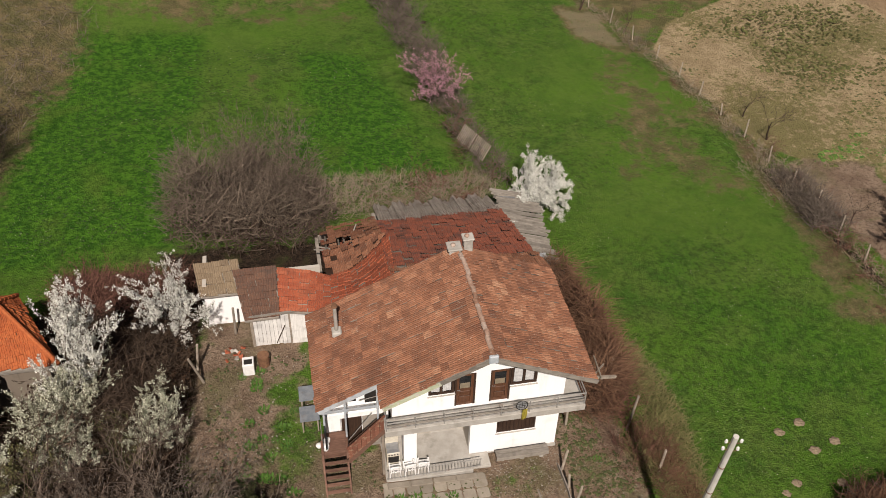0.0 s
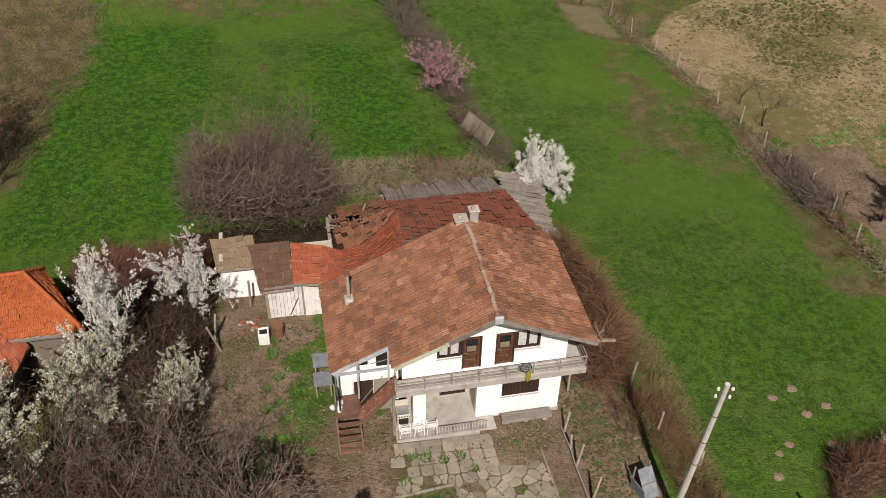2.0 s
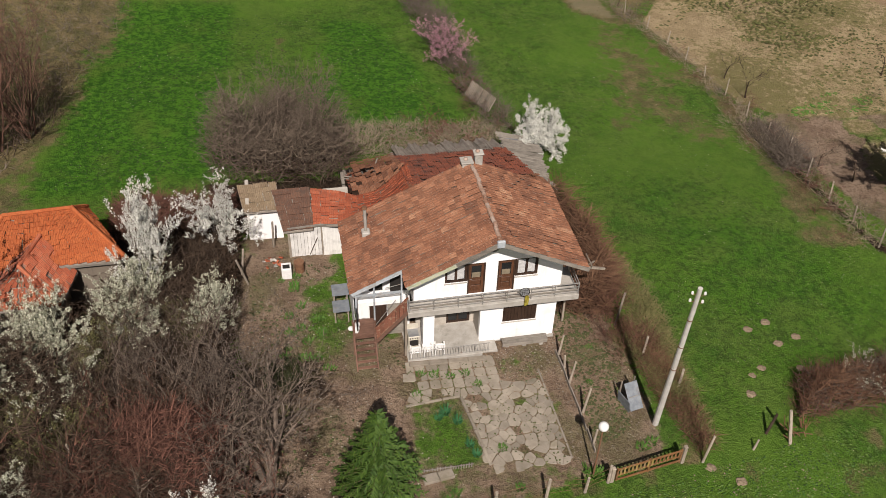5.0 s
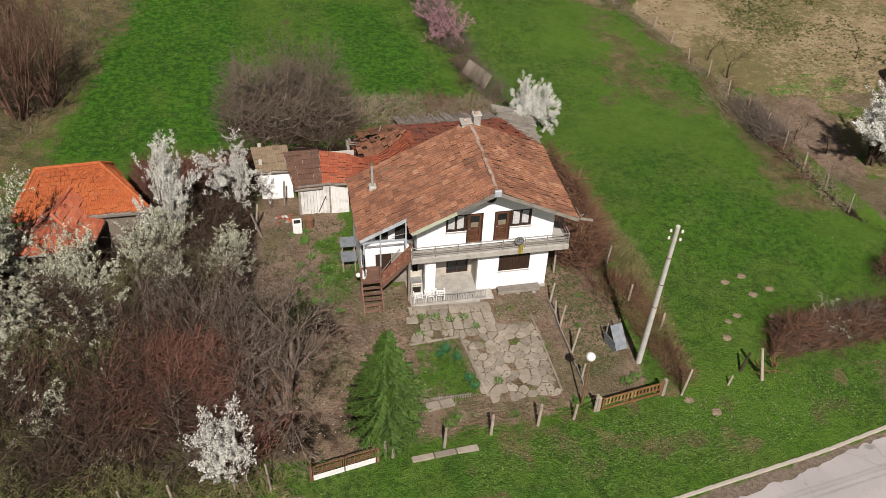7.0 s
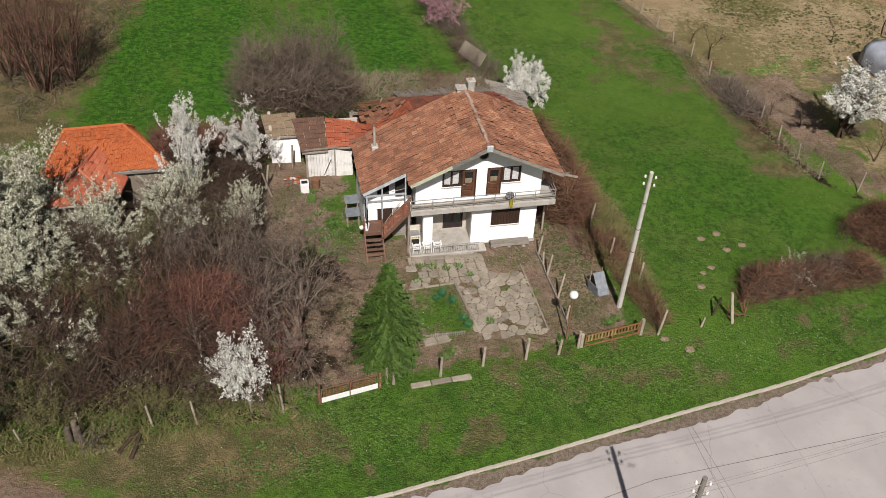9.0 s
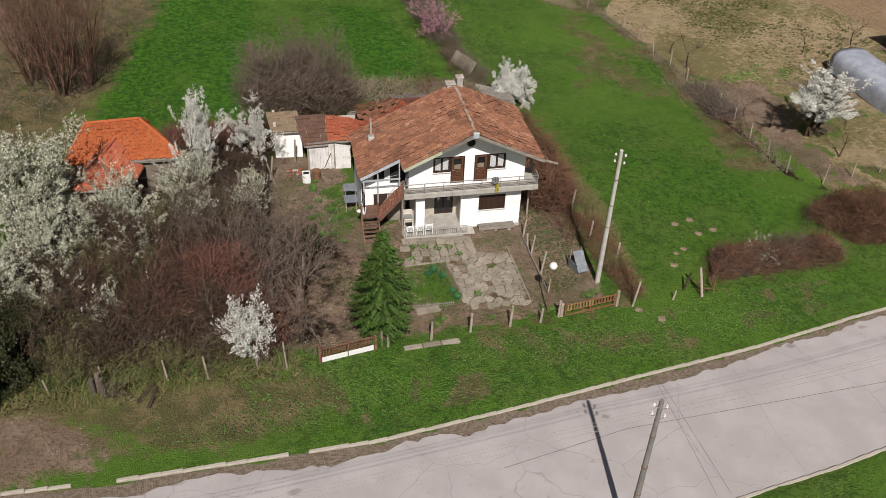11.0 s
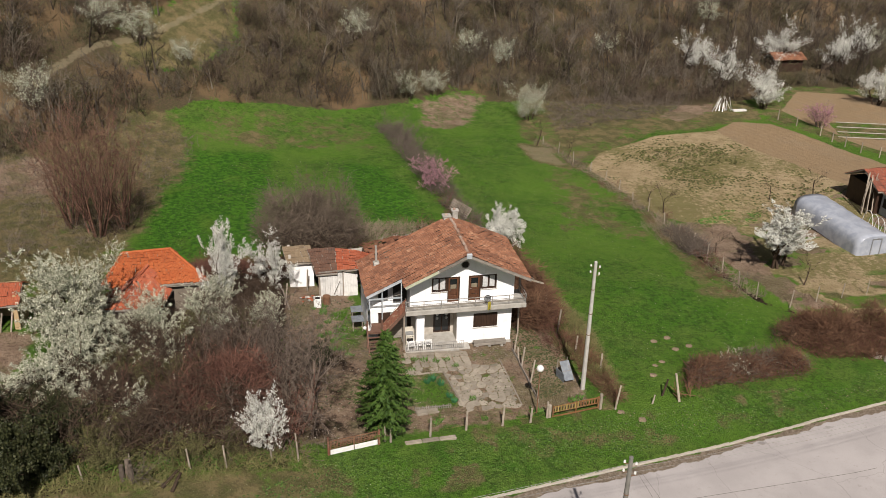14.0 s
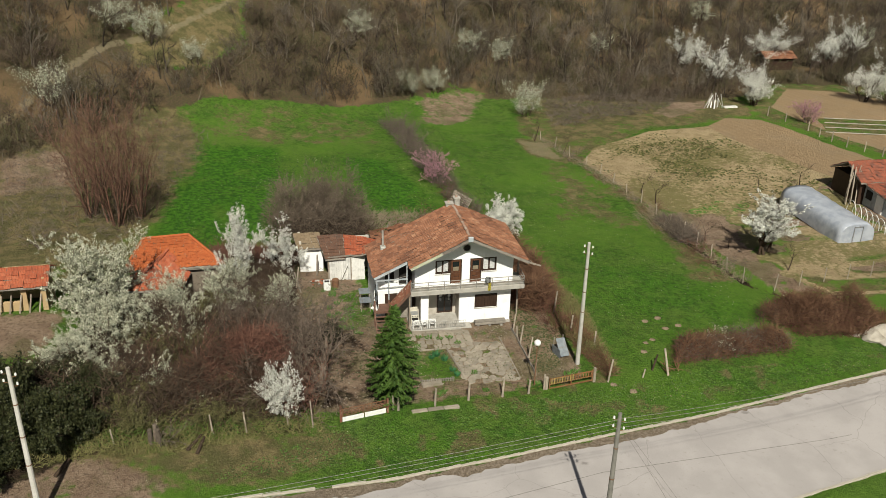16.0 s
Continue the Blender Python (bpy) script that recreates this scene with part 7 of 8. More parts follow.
# ---- plants ----
def mesh_of_segments(segs, sides=3):
    """Tapered sticks as prisms. segs: rows of p0, p1, r0, r1."""
    s = np.array(segs, float)
    p0, p1, r0, r1 = s[:, 0:3], s[:, 3:6], s[:, 6], s[:, 7]
    d = p1 - p0
    L = np.linalg.norm(d, axis=1, keepdims=True)
    d = d / np.maximum(L, 1e-6)
    ref = np.where(np.abs(d[:, 2:3]) > 0.9, np.array([[1.0, 0, 0]]), np.array([[0, 0, 1.0]]))
    a = np.cross(d, ref)
    a /= np.linalg.norm(a, axis=1, keepdims=True)
    b = np.cross(d, a)
    rings = []
    for p, r in ((p0, r0), (p1, r1)):
        for k in range(sides):
            t = math.tau * k / sides
            rings.append(p + (a * math.cos(t) + b * math.sin(t)) * r[:, None])
    v = np.stack(rings, 1)
    n = len(s)
    f = np.array([(k, (k + 1) % sides, sides + (k + 1) % sides, sides + k) for k in range(sides)])
    faces = (f[None] + (np.arange(n) * 2 * sides)[:, None, None]).reshape(-1, 4)
    return v.reshape(-1, 3), faces


def mesh_of_cones(segs):
    """Fine twigs as slim three-sided spikes."""
    s = np.array(segs, float)
    p0, p1, r0 = s[:, 0:3], s[:, 3:6], s[:, 6]
    d = p1 - p0
    d = d / np.maximum(np.linalg.norm(d, axis=1, keepdims=True), 1e-6)
    ref = np.where(np.abs(d[:, 2:3]) > 0.9, np.array([[1.0, 0, 0]]), np.array([[0, 0, 1.0]]))
    a = np.cross(d, ref)
    a /= np.linalg.norm(a, axis=1, keepdims=True)
    b = np.cross(d, a)
    v = np.stack([p0 + (a * math.cos(math.tau * k / 3) + b * math.sin(math.tau * k / 3)) * r0[:, None] for k in range(3)] + [p1], 1)
    f = np.array([(0, 1, 3), (1, 2, 3), (2, 0, 3)])
    return v.reshape(-1, 3), (f[None] + (np.arange(len(s)) * 4)[:, None, None]).reshape(-1, 3)


def grow(rng, p, d, length, r, level, segs, tips, o):
    """One branch and its offspring."""
    steps = 3 if level < 1 else 2
    for i in range(steps):
        j = np.array([rng.gauss(0, 1), rng.gauss(0, 1), rng.gauss(0, 1)]) * o["wob"]
        d = d + j + np.array([0, 0, o["up"]]) * (0.12 if level else 0.05)
        d = d / np.linalg.norm(d)
        q = p + d * (length / steps)
        f0, f1 = 1 - i / steps * 0.6, 1 - (i + 1) / steps * 0.6
        segs.append((*p, *q, max(r * f0, o["thin"]), max(r * f1, o["thin"] * 0.7)))
        p = q
        if level >= o["levels"] - 2:
            tips.append((p, d, level))
        if level < o["levels"] and (level > 0 or i >= o["bare"]):
            for _ in range(o["kids"][min(level, len(o["kids"]) - 1)]):
                ax = np.array([rng.gauss(0, 1), rng.gauss(0, 1), rng.gauss(0, 0.6)])
                ax -= d * ax.dot(d)
                ax /= np.linalg.norm(ax) + 1e-9
                s = o["open"] * rng.uniform(0.7, 1.25)
                nd = d * math.cos(s) + ax * math.sin(s)
                grow(rng, p, nd, length * o["ratio"] * rng.uniform(0.65, 1.15), r * f1 * 0.55, level + 1, segs, tips, o)


def stems(seed, n, spread, length, r, lean, **o):
    rng = random.Random(seed)
    d0 = dict(wob=0.10, up=0.35, thin=0.012, levels=3, kids=(2, 2, 2), open=0.65, ratio=0.6, bare=0)
    d0.update(o)
    segs, tips = [], []
    for i in range(n):
        a, q = rng.uniform(0, math.tau), spread * math.sqrt(rng.random())
        p = np.array([q * math.cos(a), q * math.sin(a), -0.15])
        d = np.array([math.cos(a) * lean * rng.uniform(0.3, 1.2), math.sin(a) * lean * rng.uniform(0.3, 1.2), 1.0])
        d /= np.linalg.norm(d)
        grow(rng, p, d, length * rng.uniform(0.75, 1.15), r, 0, segs, tips, d0)
    return segs, tips


def flakes(tips, seed, per, spread, size):
    """Small loose petals or leaves round the twig ends."""
    r = np.random.RandomState(seed)
    c = np.repeat(np.array([t[0] for t in tips]), per, axis=0)
    n = len(c)
    c = c + r.normal(0, spread, (n, 3))
    a = r.normal(0, 1, (n, 3))
    a /= np.linalg.norm(a, axis=1, keepdims=True)
    b = np.cross(a, r.normal(0, 1, (n, 3)))
    b /= np.linalg.norm(b, axis=1, keepdims=True)
    s = size * r.uniform(0.6, 1.3, (n, 1))
    v = np.stack([c - a * s * 1.2, c + b * s * 1.1, c + a * s * 0.9 - b * s * 0.7], 1).reshape(-1, 3)
    f = np.arange(3 * n).reshape(-1, 3)
    return v, f


def plant(name, segs, material, label, category, tips=None, crown_material=None, per=3, spread=0.12, size=0.06, seed=1, group="", fat=1.3):
    """A template at the origin: trunk and limbs, twigs, and a crown where it blooms."""
    t = thing(name, 0, 0, 0, label, category, group=group)
    thick = [s for s in segs if s[6] > 0.03]
    thin = [s for s in segs if 0.0145 < s[6] <= 0.03]
    fine = [s for s in segs if s[6] <= 0.0145]
    if thick:
        tagged(raw("trunk", *mesh_of_segments(thick, 5), material, t), kind="stuff")
    if fine:
        tagged(raw("twiggery", *mesh_of_cones([(*q[:6], q[6] * fat) for q in fine]), material, t), kind="stuff")
    t["tall"] = max(q[5] for q in segs)
    if thin:
        tagged(raw("branching", *mesh_of_segments(thin, 3), material, t), kind="stuff")
    return t


def set_at(t, x, y, turn=0.0, scale=1.0, tall=1.0, first=False, sink=0.0):
    m = pose(x, y, z_at(x, y) - sink, 0, 0, turn)
    ob = t if first else copy_thing(t, m)
    ob.matrix_basis = m @ Matrix.Diagonal((scale, scale, scale * tall, 1))
    return ob


class Kind:
    """Places copies of a plant; the first one placed is the template itself."""

    def __init__(self, t):
        self.t, self.used, self.h = t, False, t.get("tall", 1.0)
        if "tall" in t:
            del t["tall"]

    def __call__(self, x, y, turn=0.0, scale=1.0, tall=1.0, label="", sink=0.0, height=0.0):
        if height:
            tall = height / (self.h * scale)
        ob = set_at(self.t, x, y, turn, scale, tall, not self.used, sink)
        self.used = True
        if label:
            ob["label"] = label
        return ob


def strings(segs, seed, per, spread, size, limit=0.022):
    """Petals strung along the thin twigs."""
    r = np.random.RandomState(seed)
    s = np.array([q for q in segs if q[6] <= limit])
    s = s[r.rand(len(s)) < 0.62]
    per = max(2, round(per * 1.2))
    t = r.rand(len(s), per, 1)
    c = (s[:, None, 0:3] * (1 - t) + s[:, None, 3:6] * t).reshape(-1, 3)
    return flakes([(q,) for q in c], seed, 1, spread, size)


# bare shrubs, a few shapes, about 3 m high
def shrub(s, n, mat, label, length=1.5, lean=0.65, kids=(2, 1, 1), **o):
    return Kind(plant("bare_shrub", stems(s, n, 0.9, length, 0.03, lean, levels=3, kids=kids, **o)[0], mat, label, "shrub"))


shrub_brown = [shrub(s, 9, M_BARK, "leafless brown thicket shrub") for s in (1, 2, 3)]
shrub_red = [shrub(s, 10, M_BARK_RED, "leafless reddish-brown thicket shrub", up=0.5) for s in (4, 5)]
shrub_grey = [shrub(s, 8, M_BARK_GREY, "leafless grey twiggy shrub", lean=0.8) for s in (6, 7)]
shrub_dark = [shrub(s, 8, M_BARK_AND_SHADE, "dense dark leafless thicket shrub", lean=0.8) for s in (8, 9)]
bramble = [Kind(plant("bramble_bush", stems(s, 10, 1.0, 1.3, 0.016, 1.1, levels=2, kids=(2, 2), up=-0.9, wob=0.22)[0], M_BARK_RED, "tangled dry reddish bramble thicket", "bramble")) for s in (18, 19)]
straw = [Kind(plant("dead_stalk_clump", stems(s, 26, 0.8, 0.9, 0.010, 1.2, levels=1, kids=(1,), up=-0.4, wob=0.2, thin=0.009)[0], M_STRAW, "clump of dead straw-coloured stalks", "dead stalks")) for s in (15, 16)]
tree_bare = [Kind(plant("bare_tree", stems(s, 3, 0.15, 2.9, 0.12, 0.65, levels=4, kids=(2, 2, 2, 2), ratio=0.62, bare=1, thin=0.011)[0], M_BARK_GREY, "leafless grey-brown fruit tree with spreading limbs", "tree")) for s in (11, 12)]
M_BARK_RUST = rough_stuff("rusty_brown_twigs", (0.108, 0.056, 0.038), (0.160, 0.088, 0.062), 4.0, 0.95, vary=0.45)
M_TWIG_PALE = rough_stuff("pale_grey_twigs", (0.100, 0.076, 0.058), (0.158, 0.122, 0.096), 4.0, 0.95, vary=0.35)
tree_red = Kind(plant("bare_tree", stems(13, 9, 0.7, 4.2, 0.09, 0.5, levels=4, kids=(2, 2, 2, 1), ratio=0.55, up=0.6, thin=0.014)[0], M_BARK_RUST, "tall brushy leafless rusty-brown tree", "tree"))
M_ELDER = rough_stuff("elder_twigs", (0.105, 0.080, 0.058), (0.165, 0.130, 0.098), 4.0, 0.95, vary=0.4)
bush_big = Kind(plant("bare_shrub", stems(14, 14, 1.7, 2.6, 0.04, 0.6, levels=4, kids=(2, 2, 2, 1), ratio=0.62, thin=0.012, open=0.7, up=0.15, wob=0.14)[0], M_ELDER, "huge leafless brown elder thicket", "shrub"))
tree_small = Kind(plant("bare_tree", stems(17, 1, 0.05, 1.9, 0.08, 0.2, levels=3, kids=(2, 2, 2), ratio=0.7, bare=1, thin=0.012)[0], M_BARK_AND_SHADE, "small leafless orchard tree", "tree"))


yard_tree = Kind(plant("bare_tree", stems(42, 7, 0.35, 2.9, 0.19, 1.3, levels=4, kids=(2, 2, 2, 1), ratio=0.68, bare=0, thin=0.014, up=0.32, wob=0.17, open=0.6)[0], M_TWIG_PALE, "old leafless fruit tree with long arching grey limbs", "tree"))


def bloom(seed, n, spread, length, r, lean, petals, label, per=9, sp=0.045, size=0.036, bark=M_BARK_AND_SHADE, **o):
    segs, tips = stems(seed, n, spread, length, r, lean, **o)
    k = plant("blossom_tree", segs, bark, label, "tree", fat=1.0)
    tagged(raw("blossom_crown", *strings(segs, seed, per, sp, size), petals, k), kind="stuff")
    return Kind(k)


white_tall = bloom(21, 4, 0.35, 3.4, 0.09, 0.20, M_BLOSSOM, "tall slender plum tree in white blossom", 12, levels=3, kids=(3, 3, 2), up=1.0, open=0.42, ratio=0.48)
white_round = bloom(22, 3, 0.2, 2.2, 0.09, 0.55, M_BLOSSOM, "spreading plum tree in white blossom", 7, levels=4, kids=(3, 2, 2, 1), open=0.7, ratio=0.6, up=0.7)
white_bush = bloom(23, 15, 0.45, 1.6, 0.035, 0.8, M_BLOSSOM, "round bush covered in white blossom", 15, 0.06, 0.036, levels=3, kids=(2, 2, 2), open=0.6, ratio=0.55)
white_young = bloom(26, 4, 0.12, 1.7, 0.045, 0.5, M_BLOSSOM, "young cherry tree in white blossom by the fence", 5, 0.035, 0.032, levels=4, kids=(3, 2, 2, 1), up=0.9, open=0.5, ratio=0.62)
green_white = bloom(24, 6, 0.5, 3.0, 0.09, 0.5, M_BLOSSOM_GREEN, "pear tree in greenish white blossom", 14, levels=3, kids=(4, 3, 2), open=0.7, ratio=0.55)
green_thin = bloom(27, 5, 0.5, 2.2, 0.05, 0.5, M_BLOSSOM_GREEN, "sparse plum bush in greenish white blossom", 8, levels=3, kids=(2, 2, 2), open=0.7, ratio=0.6)
white_thick = bloom(40, 6, 0.5, 2.2, 0.05, 0.5, M_BLOSSOM_GREEN, "bushy plum sucker in white blossom", 11, levels=3, kids=(3, 3, 2), open=0.6, ratio=0.56, up=0.8)
green_thick = bloom(30, 6, 0.5, 2.2, 0.05, 0.55, M_BLOSSOM_GREEN, "plum bush in greenish white blossom", 11, levels=3, kids=(3, 2, 2), open=0.65, ratio=0.58, up=0.7)
M_IVY = leaf_stuff("dark_evergreen_leaves", (0.016, 0.021, 0.008), (0.052, 0.056, 0.021), 0.6)
M_BUD = leaf_stuff("olive_bud_leaves", (0.070, 0.072, 0.026), (0.150, 0.140, 0.060), 0.7)


def leafy(seed, n, leaf, label, per, size, bark, **o):
    segs = stems(seed, n, 0.7, 1.5, 0.04, 0.6, levels=3, kids=(3, 2, 2), **o)[0]
    k = plant("leafy_bush", segs, bark, label, "bush", fat=1.0)
    tagged(raw("leaf_crown", *strings(segs, seed, per, 0.09, size), leaf, k), kind="stuff")
    return Kind(k)


ivy = leafy(51, 9, M_IVY, "dense dark green ivy-clad bush at the thicket's edge", 11, 0.06, M_BARK_AND_SHADE, up=0.3)
budding = leafy(52, 9, M_BUD, "bare bush with first olive-green buds", 6, 0.045, M_BARK, up=0.5)
far_white = bloom(28, 4, 0.4, 2.6, 0.09, 0.5, M_BLOSSOM, "far plum tree in white blossom below the wood", 20, 0.14, 0.050, levels=2, kids=(3, 3), open=0.7, ratio=0.62)
far_thin = bloom(29, 4, 0.4, 2.4, 0.06, 0.45, M_BLOSSOM_GREEN, "wild plum in thin white blossom among bare trees", 10, 0.14, 0.042, levels=2, kids=(3, 3), open=0.7, ratio=0.6)
pink_bush = bloom(25, 7, 0.4, 1.7, 0.035, 0.5, M_BLOSSOM_PINK, "bush in pink blossom beside the hedge", 4, bark=M_BARK_GREY, levels=3, kids=(2, 2, 2))

white_tall(-10.9, 28.0, 0, 1.0, height=8.6)
white_round(-7.7, 33.4, 40, 0.95, height=6.2)
green_white(-20.3, 23.3, 0, 1.25, height=8.8)
green_white(-18.6, 21.4, 120, 0.9, height=5.6)
green_white(-20.6, 17.0, 70, 0.9, height=4.9)
white_thick(-11.3, 26.6, 130, 0.9, height=5.6)
white_thick(-12.0, 24.9, 40, 0.85, height=4.4)
white_thick(-7.6, 25.6, 160, 0.75, height=4.2)
green_thick(-15.4, 24.3, 10, 1.05, height=4.8)
green_thick(-18.6, 26.6, 60, 0.9, height=4.6)
green_thin(-15.0, 22.2, 200, 1.0, height=3.9)
green_thin(-16.8, 16.0, 60, 0.9, height=3.4)
green_thin(-13.2, 13.4, 15, 0.55, height=2.0)
ivy(-21.2, 10.9, 0, 1.1, height=4.2)
ivy(-23.4, 9.6, 80, 1.1, height=3.6)
ivy(-24.2, 12.4, 150, 1.3, height=5.0)
ivy(-20.0, 13.6, 220, 1.0, height=3.6)
ivy(-26.4, 10.6, 300, 1.2, height=4.2)
ivy(-22.0, 15.4, 40, 1.0, height=3.2)
ivy(-25.4, 8.2, 200, 1.1, height=3.6)
ivy(-28.5, 8.6, 100, 1.2, height=4.4)
ivy(-28.0, 12.6, 10, 1.3, height=4.8)
ivy(-14.2, 14.6, 40, 0.55, height=1.7)
ivy(-4.4, 21.6, 20, 0.5, height=1.8, label="low dark green bush below the old fruit tree")
budding(-17.8, 11.9, 0, 0.9, height=2.7)
budding(-16.2, 12.9, 90, 0.8, height=2.4)
budding(-13.0, 12.2, 200, 0.8, height=2.2)
budding(-10.4, 12.4, 300, 0.7, height=1.8)
budding(-18.6, 14.6, 30, 1.0, height=3.0)
budding(-14.6, 18.2, 260, 1.0, height=3.2)
budding(-12.6, 23.4, 100, 1.0, height=3.6)
budding(-9.2, 25.4, 170, 0.8, height=3.0)
budding(-17.0, 20.0, 210, 1.0, height=3.4)
white_young(-7.8, 12.3, 30, 1.08, height=4.3)
white_bush(14.6, 42.9, 0, 1.0, height=3.9)
white_tall(39.0, 34.5, 200, 2.0, height=7.0, label="plum tree in full white blossom beside the vegetable plot")
green_thin(26.2, 18.2, 0, 0.5, height=1.6, label="small white-flowering bush at the hedge's edge")
for x, y, sc in ((65.5, 83.5, 1.5), (65.0, 95.0, 1.5), (63.0, 101.5, 1.4), (84.0, 83.5, 1.5), (86.5, 80.5, 1.4), (80.0, 106.0, 1.6), (90.5, 104.0, 1.6), (97, 108, 1.5)):
    far_white(x, y, x * 7, sc)
for x, y, sc in ((29.0, 83.0, 1.35), (24.7, 101, 1.1), (29.5, 100.5, 1.1), (-26.2, 84.5, 1.2), (-22.0, 85.2, 1.3), (-31.8, 69, 1.3), (6.5, 99, 1.1), (12.9, 87.5, 1.0), (17.1, 89.3, 1.0), (-16.3, 84.1, 0.9), (48, 104, 1.0), (72, 118, 1.2), (104, 114, 1.3)):
    far_thin(x, y, x * 11, sc * 1.05)
pink_bush(10.5, 56.2, 0, 1.25)
pink_bush(68.8, 74.3, 90, 1.2, label="young fruit tree in faint pink blossom by the field fence")

rng = random.Random(77)
for i in range(70):
    x, y = rng.uniform(-33, -6.8), rng.uniform(11.0, 33)
    if x > -9.5 and y > 25:
        continue
    if -19.5 < x < -12 and y > 23.5:
        continue
    if x < -22 and y > 17:
        continue
    red = -15 < x < -7 and 12 < y < 19
    k = rng.choice(shrub_red if red else shrub_brown + shrub_grey + shrub_dark + shrub_brown)
    k(x, y, rng.uniform(0, 360), rng.uniform(1.0, 1.6), rng.uniform(0.8, 1.1))
for x, y, s, h in ((-4.9, 19.6, 0.95, 6.4), (-8.2, 21.4, 0.95, 6.0), (-11.5, 22.0, 0.85, 5.2)):
    rng.choice(tree_bare)(x, y, rng.uniform(0, 360), s, height=h)
yard_tree(-5.3, 15.6, 200, 1.2, height=6.4)
yard_tree(-7.8, 18.8, 75, 1.1, height=6.2)
yard_tree(-10.6, 20.2, 130, 0.9, height=5.0)
for x, y, s in ((-22.5, 45.5, 1.25), (-24.8, 47.5, 1.1), (-20.4, 47.3, 1.0)):
    tree_red(x, y, rng.uniform(0, 360), s * 0.9, height=11.5 * s)
# dark shrubs round the trunk also fill in the shadow at its foot
for x, y, k in ((-20.6, 46.6, 1.2), (-19.8, 48.4, 1.1), (-21.4, 44.6, 1.0), (-22.6, 47.2, 1.2)):
    rng.choice(shrub_dark)(x, y, rng.uniform(0, 360), k, label="dense thicket round the tree's foot, dark for the shadow there")
tree_bare[1](-28, 39.9, 20, 0.6, label="small pale-barked leafless tree on rough grass")
for x, y, s, k in ((-4.2, 42.6, 0.9, 7.0), (-1.6, 43.0, 0.85, 7.6), (-6.0, 43.6, 0.8, 5.6), (-3.0, 44.6, 0.85, 7.0)):
    bush_big(x, y, rng.uniform(0, 360), s, height=k)
for i in range(10):
    rng.choice(shrub_brown)(rng.uniform(-8.5, 2.5), rng.uniform(39.5, 44.5), rng.uniform(0, 360), rng.uniform(0.8, 1.1))
for i in range(12):
    rng.choice(straw + bramble)(rng.uniform(0.5, 12), rng.uniform(42.8, 46), rng.uniform(0, 360), rng.uniform(0.7, 1.1))
for i in range(10):
    rng.choice(bramble + shrub_red)(rng.uniform(-13, -7), rng.uniform(34.5, 37.5), rng.uniform(0, 360), rng.uniform(0.6, 0.9))
for i in range(24):
    y = 45 + 32 * i / 23
    k = rng.choice(shrub_grey) if y > 58 else rng.choice(straw + shrub_grey + bramble)
    k(12.8 - (y - 44) * 0.12 + rng.uniform(-0.8, 0.8), y, rng.uniform(0, 360), rng.uniform(0.55, 0.9) * (1.35 if y > 58 else 1))
for i in range(22):
    t = i / 21
    y = 33.5 - 12.5 * t
    rng.choice(bramble + bramble + shrub_red)(12.6 + 1.9 * t + rng.uniform(-0.7, 0.9), y, rng.uniform(0, 360), rng.uniform(0.6, 0.95) * (1.15 - 0.4 * t))
for i in range(20):
    x = rng.uniform(21.8, 31.5)
    rng.choice(shrub_red + bramble)(x, 17.1 + (x - 20) * 0.1 + rng.uniform(-0.9, 1.1), rng.uniform(0, 360), rng.uniform(0.5, 0.72), 0.85)
for i in range(16):
    x = rng.uniform(31, 40)
    rng.choice(shrub_red + shrub_brown)(x + 0.6, 21.4 + (x - 31) * -0.08 + rng.uniform(-1.3, 1.3), rng.uniform(0, 360), rng.uniform(0.6, 0.85))
for i in range(30):
    t = i / 29
    x, y = np.interp(t, [0, 0.4, 0.75, 1], [33.6, 33, 30.5, 27.6]), np.interp(t, [0, 0.4, 0.75, 1], [29, 44, 60, 72])
    rng.choice(straw + bramble + shrub_grey + bramble)(x + rng.uniform(-1.2, 1.2), y, rng.uniform(0, 360), rng.uniform(0.35, 0.9))
for i in range(10):
    straw[i % 2](rng.uniform(31.5, 34.5), rng.uniform(38, 45), rng.uniform(0, 360), rng.uniform(1.0, 1.5))
for x, y, s in ((34.2, 48.7, 1.1), (53.8, 51.8, 1.0), (39.2, 30.3, 1.0), (35.0, 38.4, 0.8), (36.2, 36.0, 0.8), (26.8, 71.5, 1.2), (29.2, 66.5, 0.9), (47.5, 50.5, 0.8), (33.8, 52.0, 0.9)):
    tree_small(x, y, rng.uniform(0, 360), s)



# thickets that nobody could count: dense tangles of stems
def tangle(name, label, category, poly, count, high, material, seed, length=1.3, r=0.013, up=0.45, dome=1.5, rough=1.0):
    g = np.random.RandomState(seed)
    lo, hi = np.min(poly, 0), np.max(poly, 0)
    pts = np.zeros((0, 2))
    while len(pts) < count:
        q = g.uniform(lo, hi, (count * 2, 2))
        w = inside(q[:, 0], q[:, 1], poly, dome)
        pts = np.concatenate([pts, q[g.rand(len(q)) < np.clip(w * 2 - 1, 0, 1) ** 0.4]])
    pts = pts[:count]
    edge = np.clip(inside(pts[:, 0], pts[:, 1], poly, dome) * 2 - 1, 0, 1) ** 0.5
    h = high * (0.25 + 0.75 * edge) * (1 - 0.75 * rough + 1.35 * rough * smooth_noise(pts[:, 0] + 50, pts[:, 1] + 50, 1.6, seed + 1))
    z = h * g.rand(count) ** 0.8
    d = g.normal(0, 1, (count, 3))
    d[:, 2] = np.abs(d[:, 2]) * 0.6 + up
    d /= np.linalg.norm(d, axis=1, keepdims=True)
    L = length * g.uniform(0.5, 1.3, (count, 1))
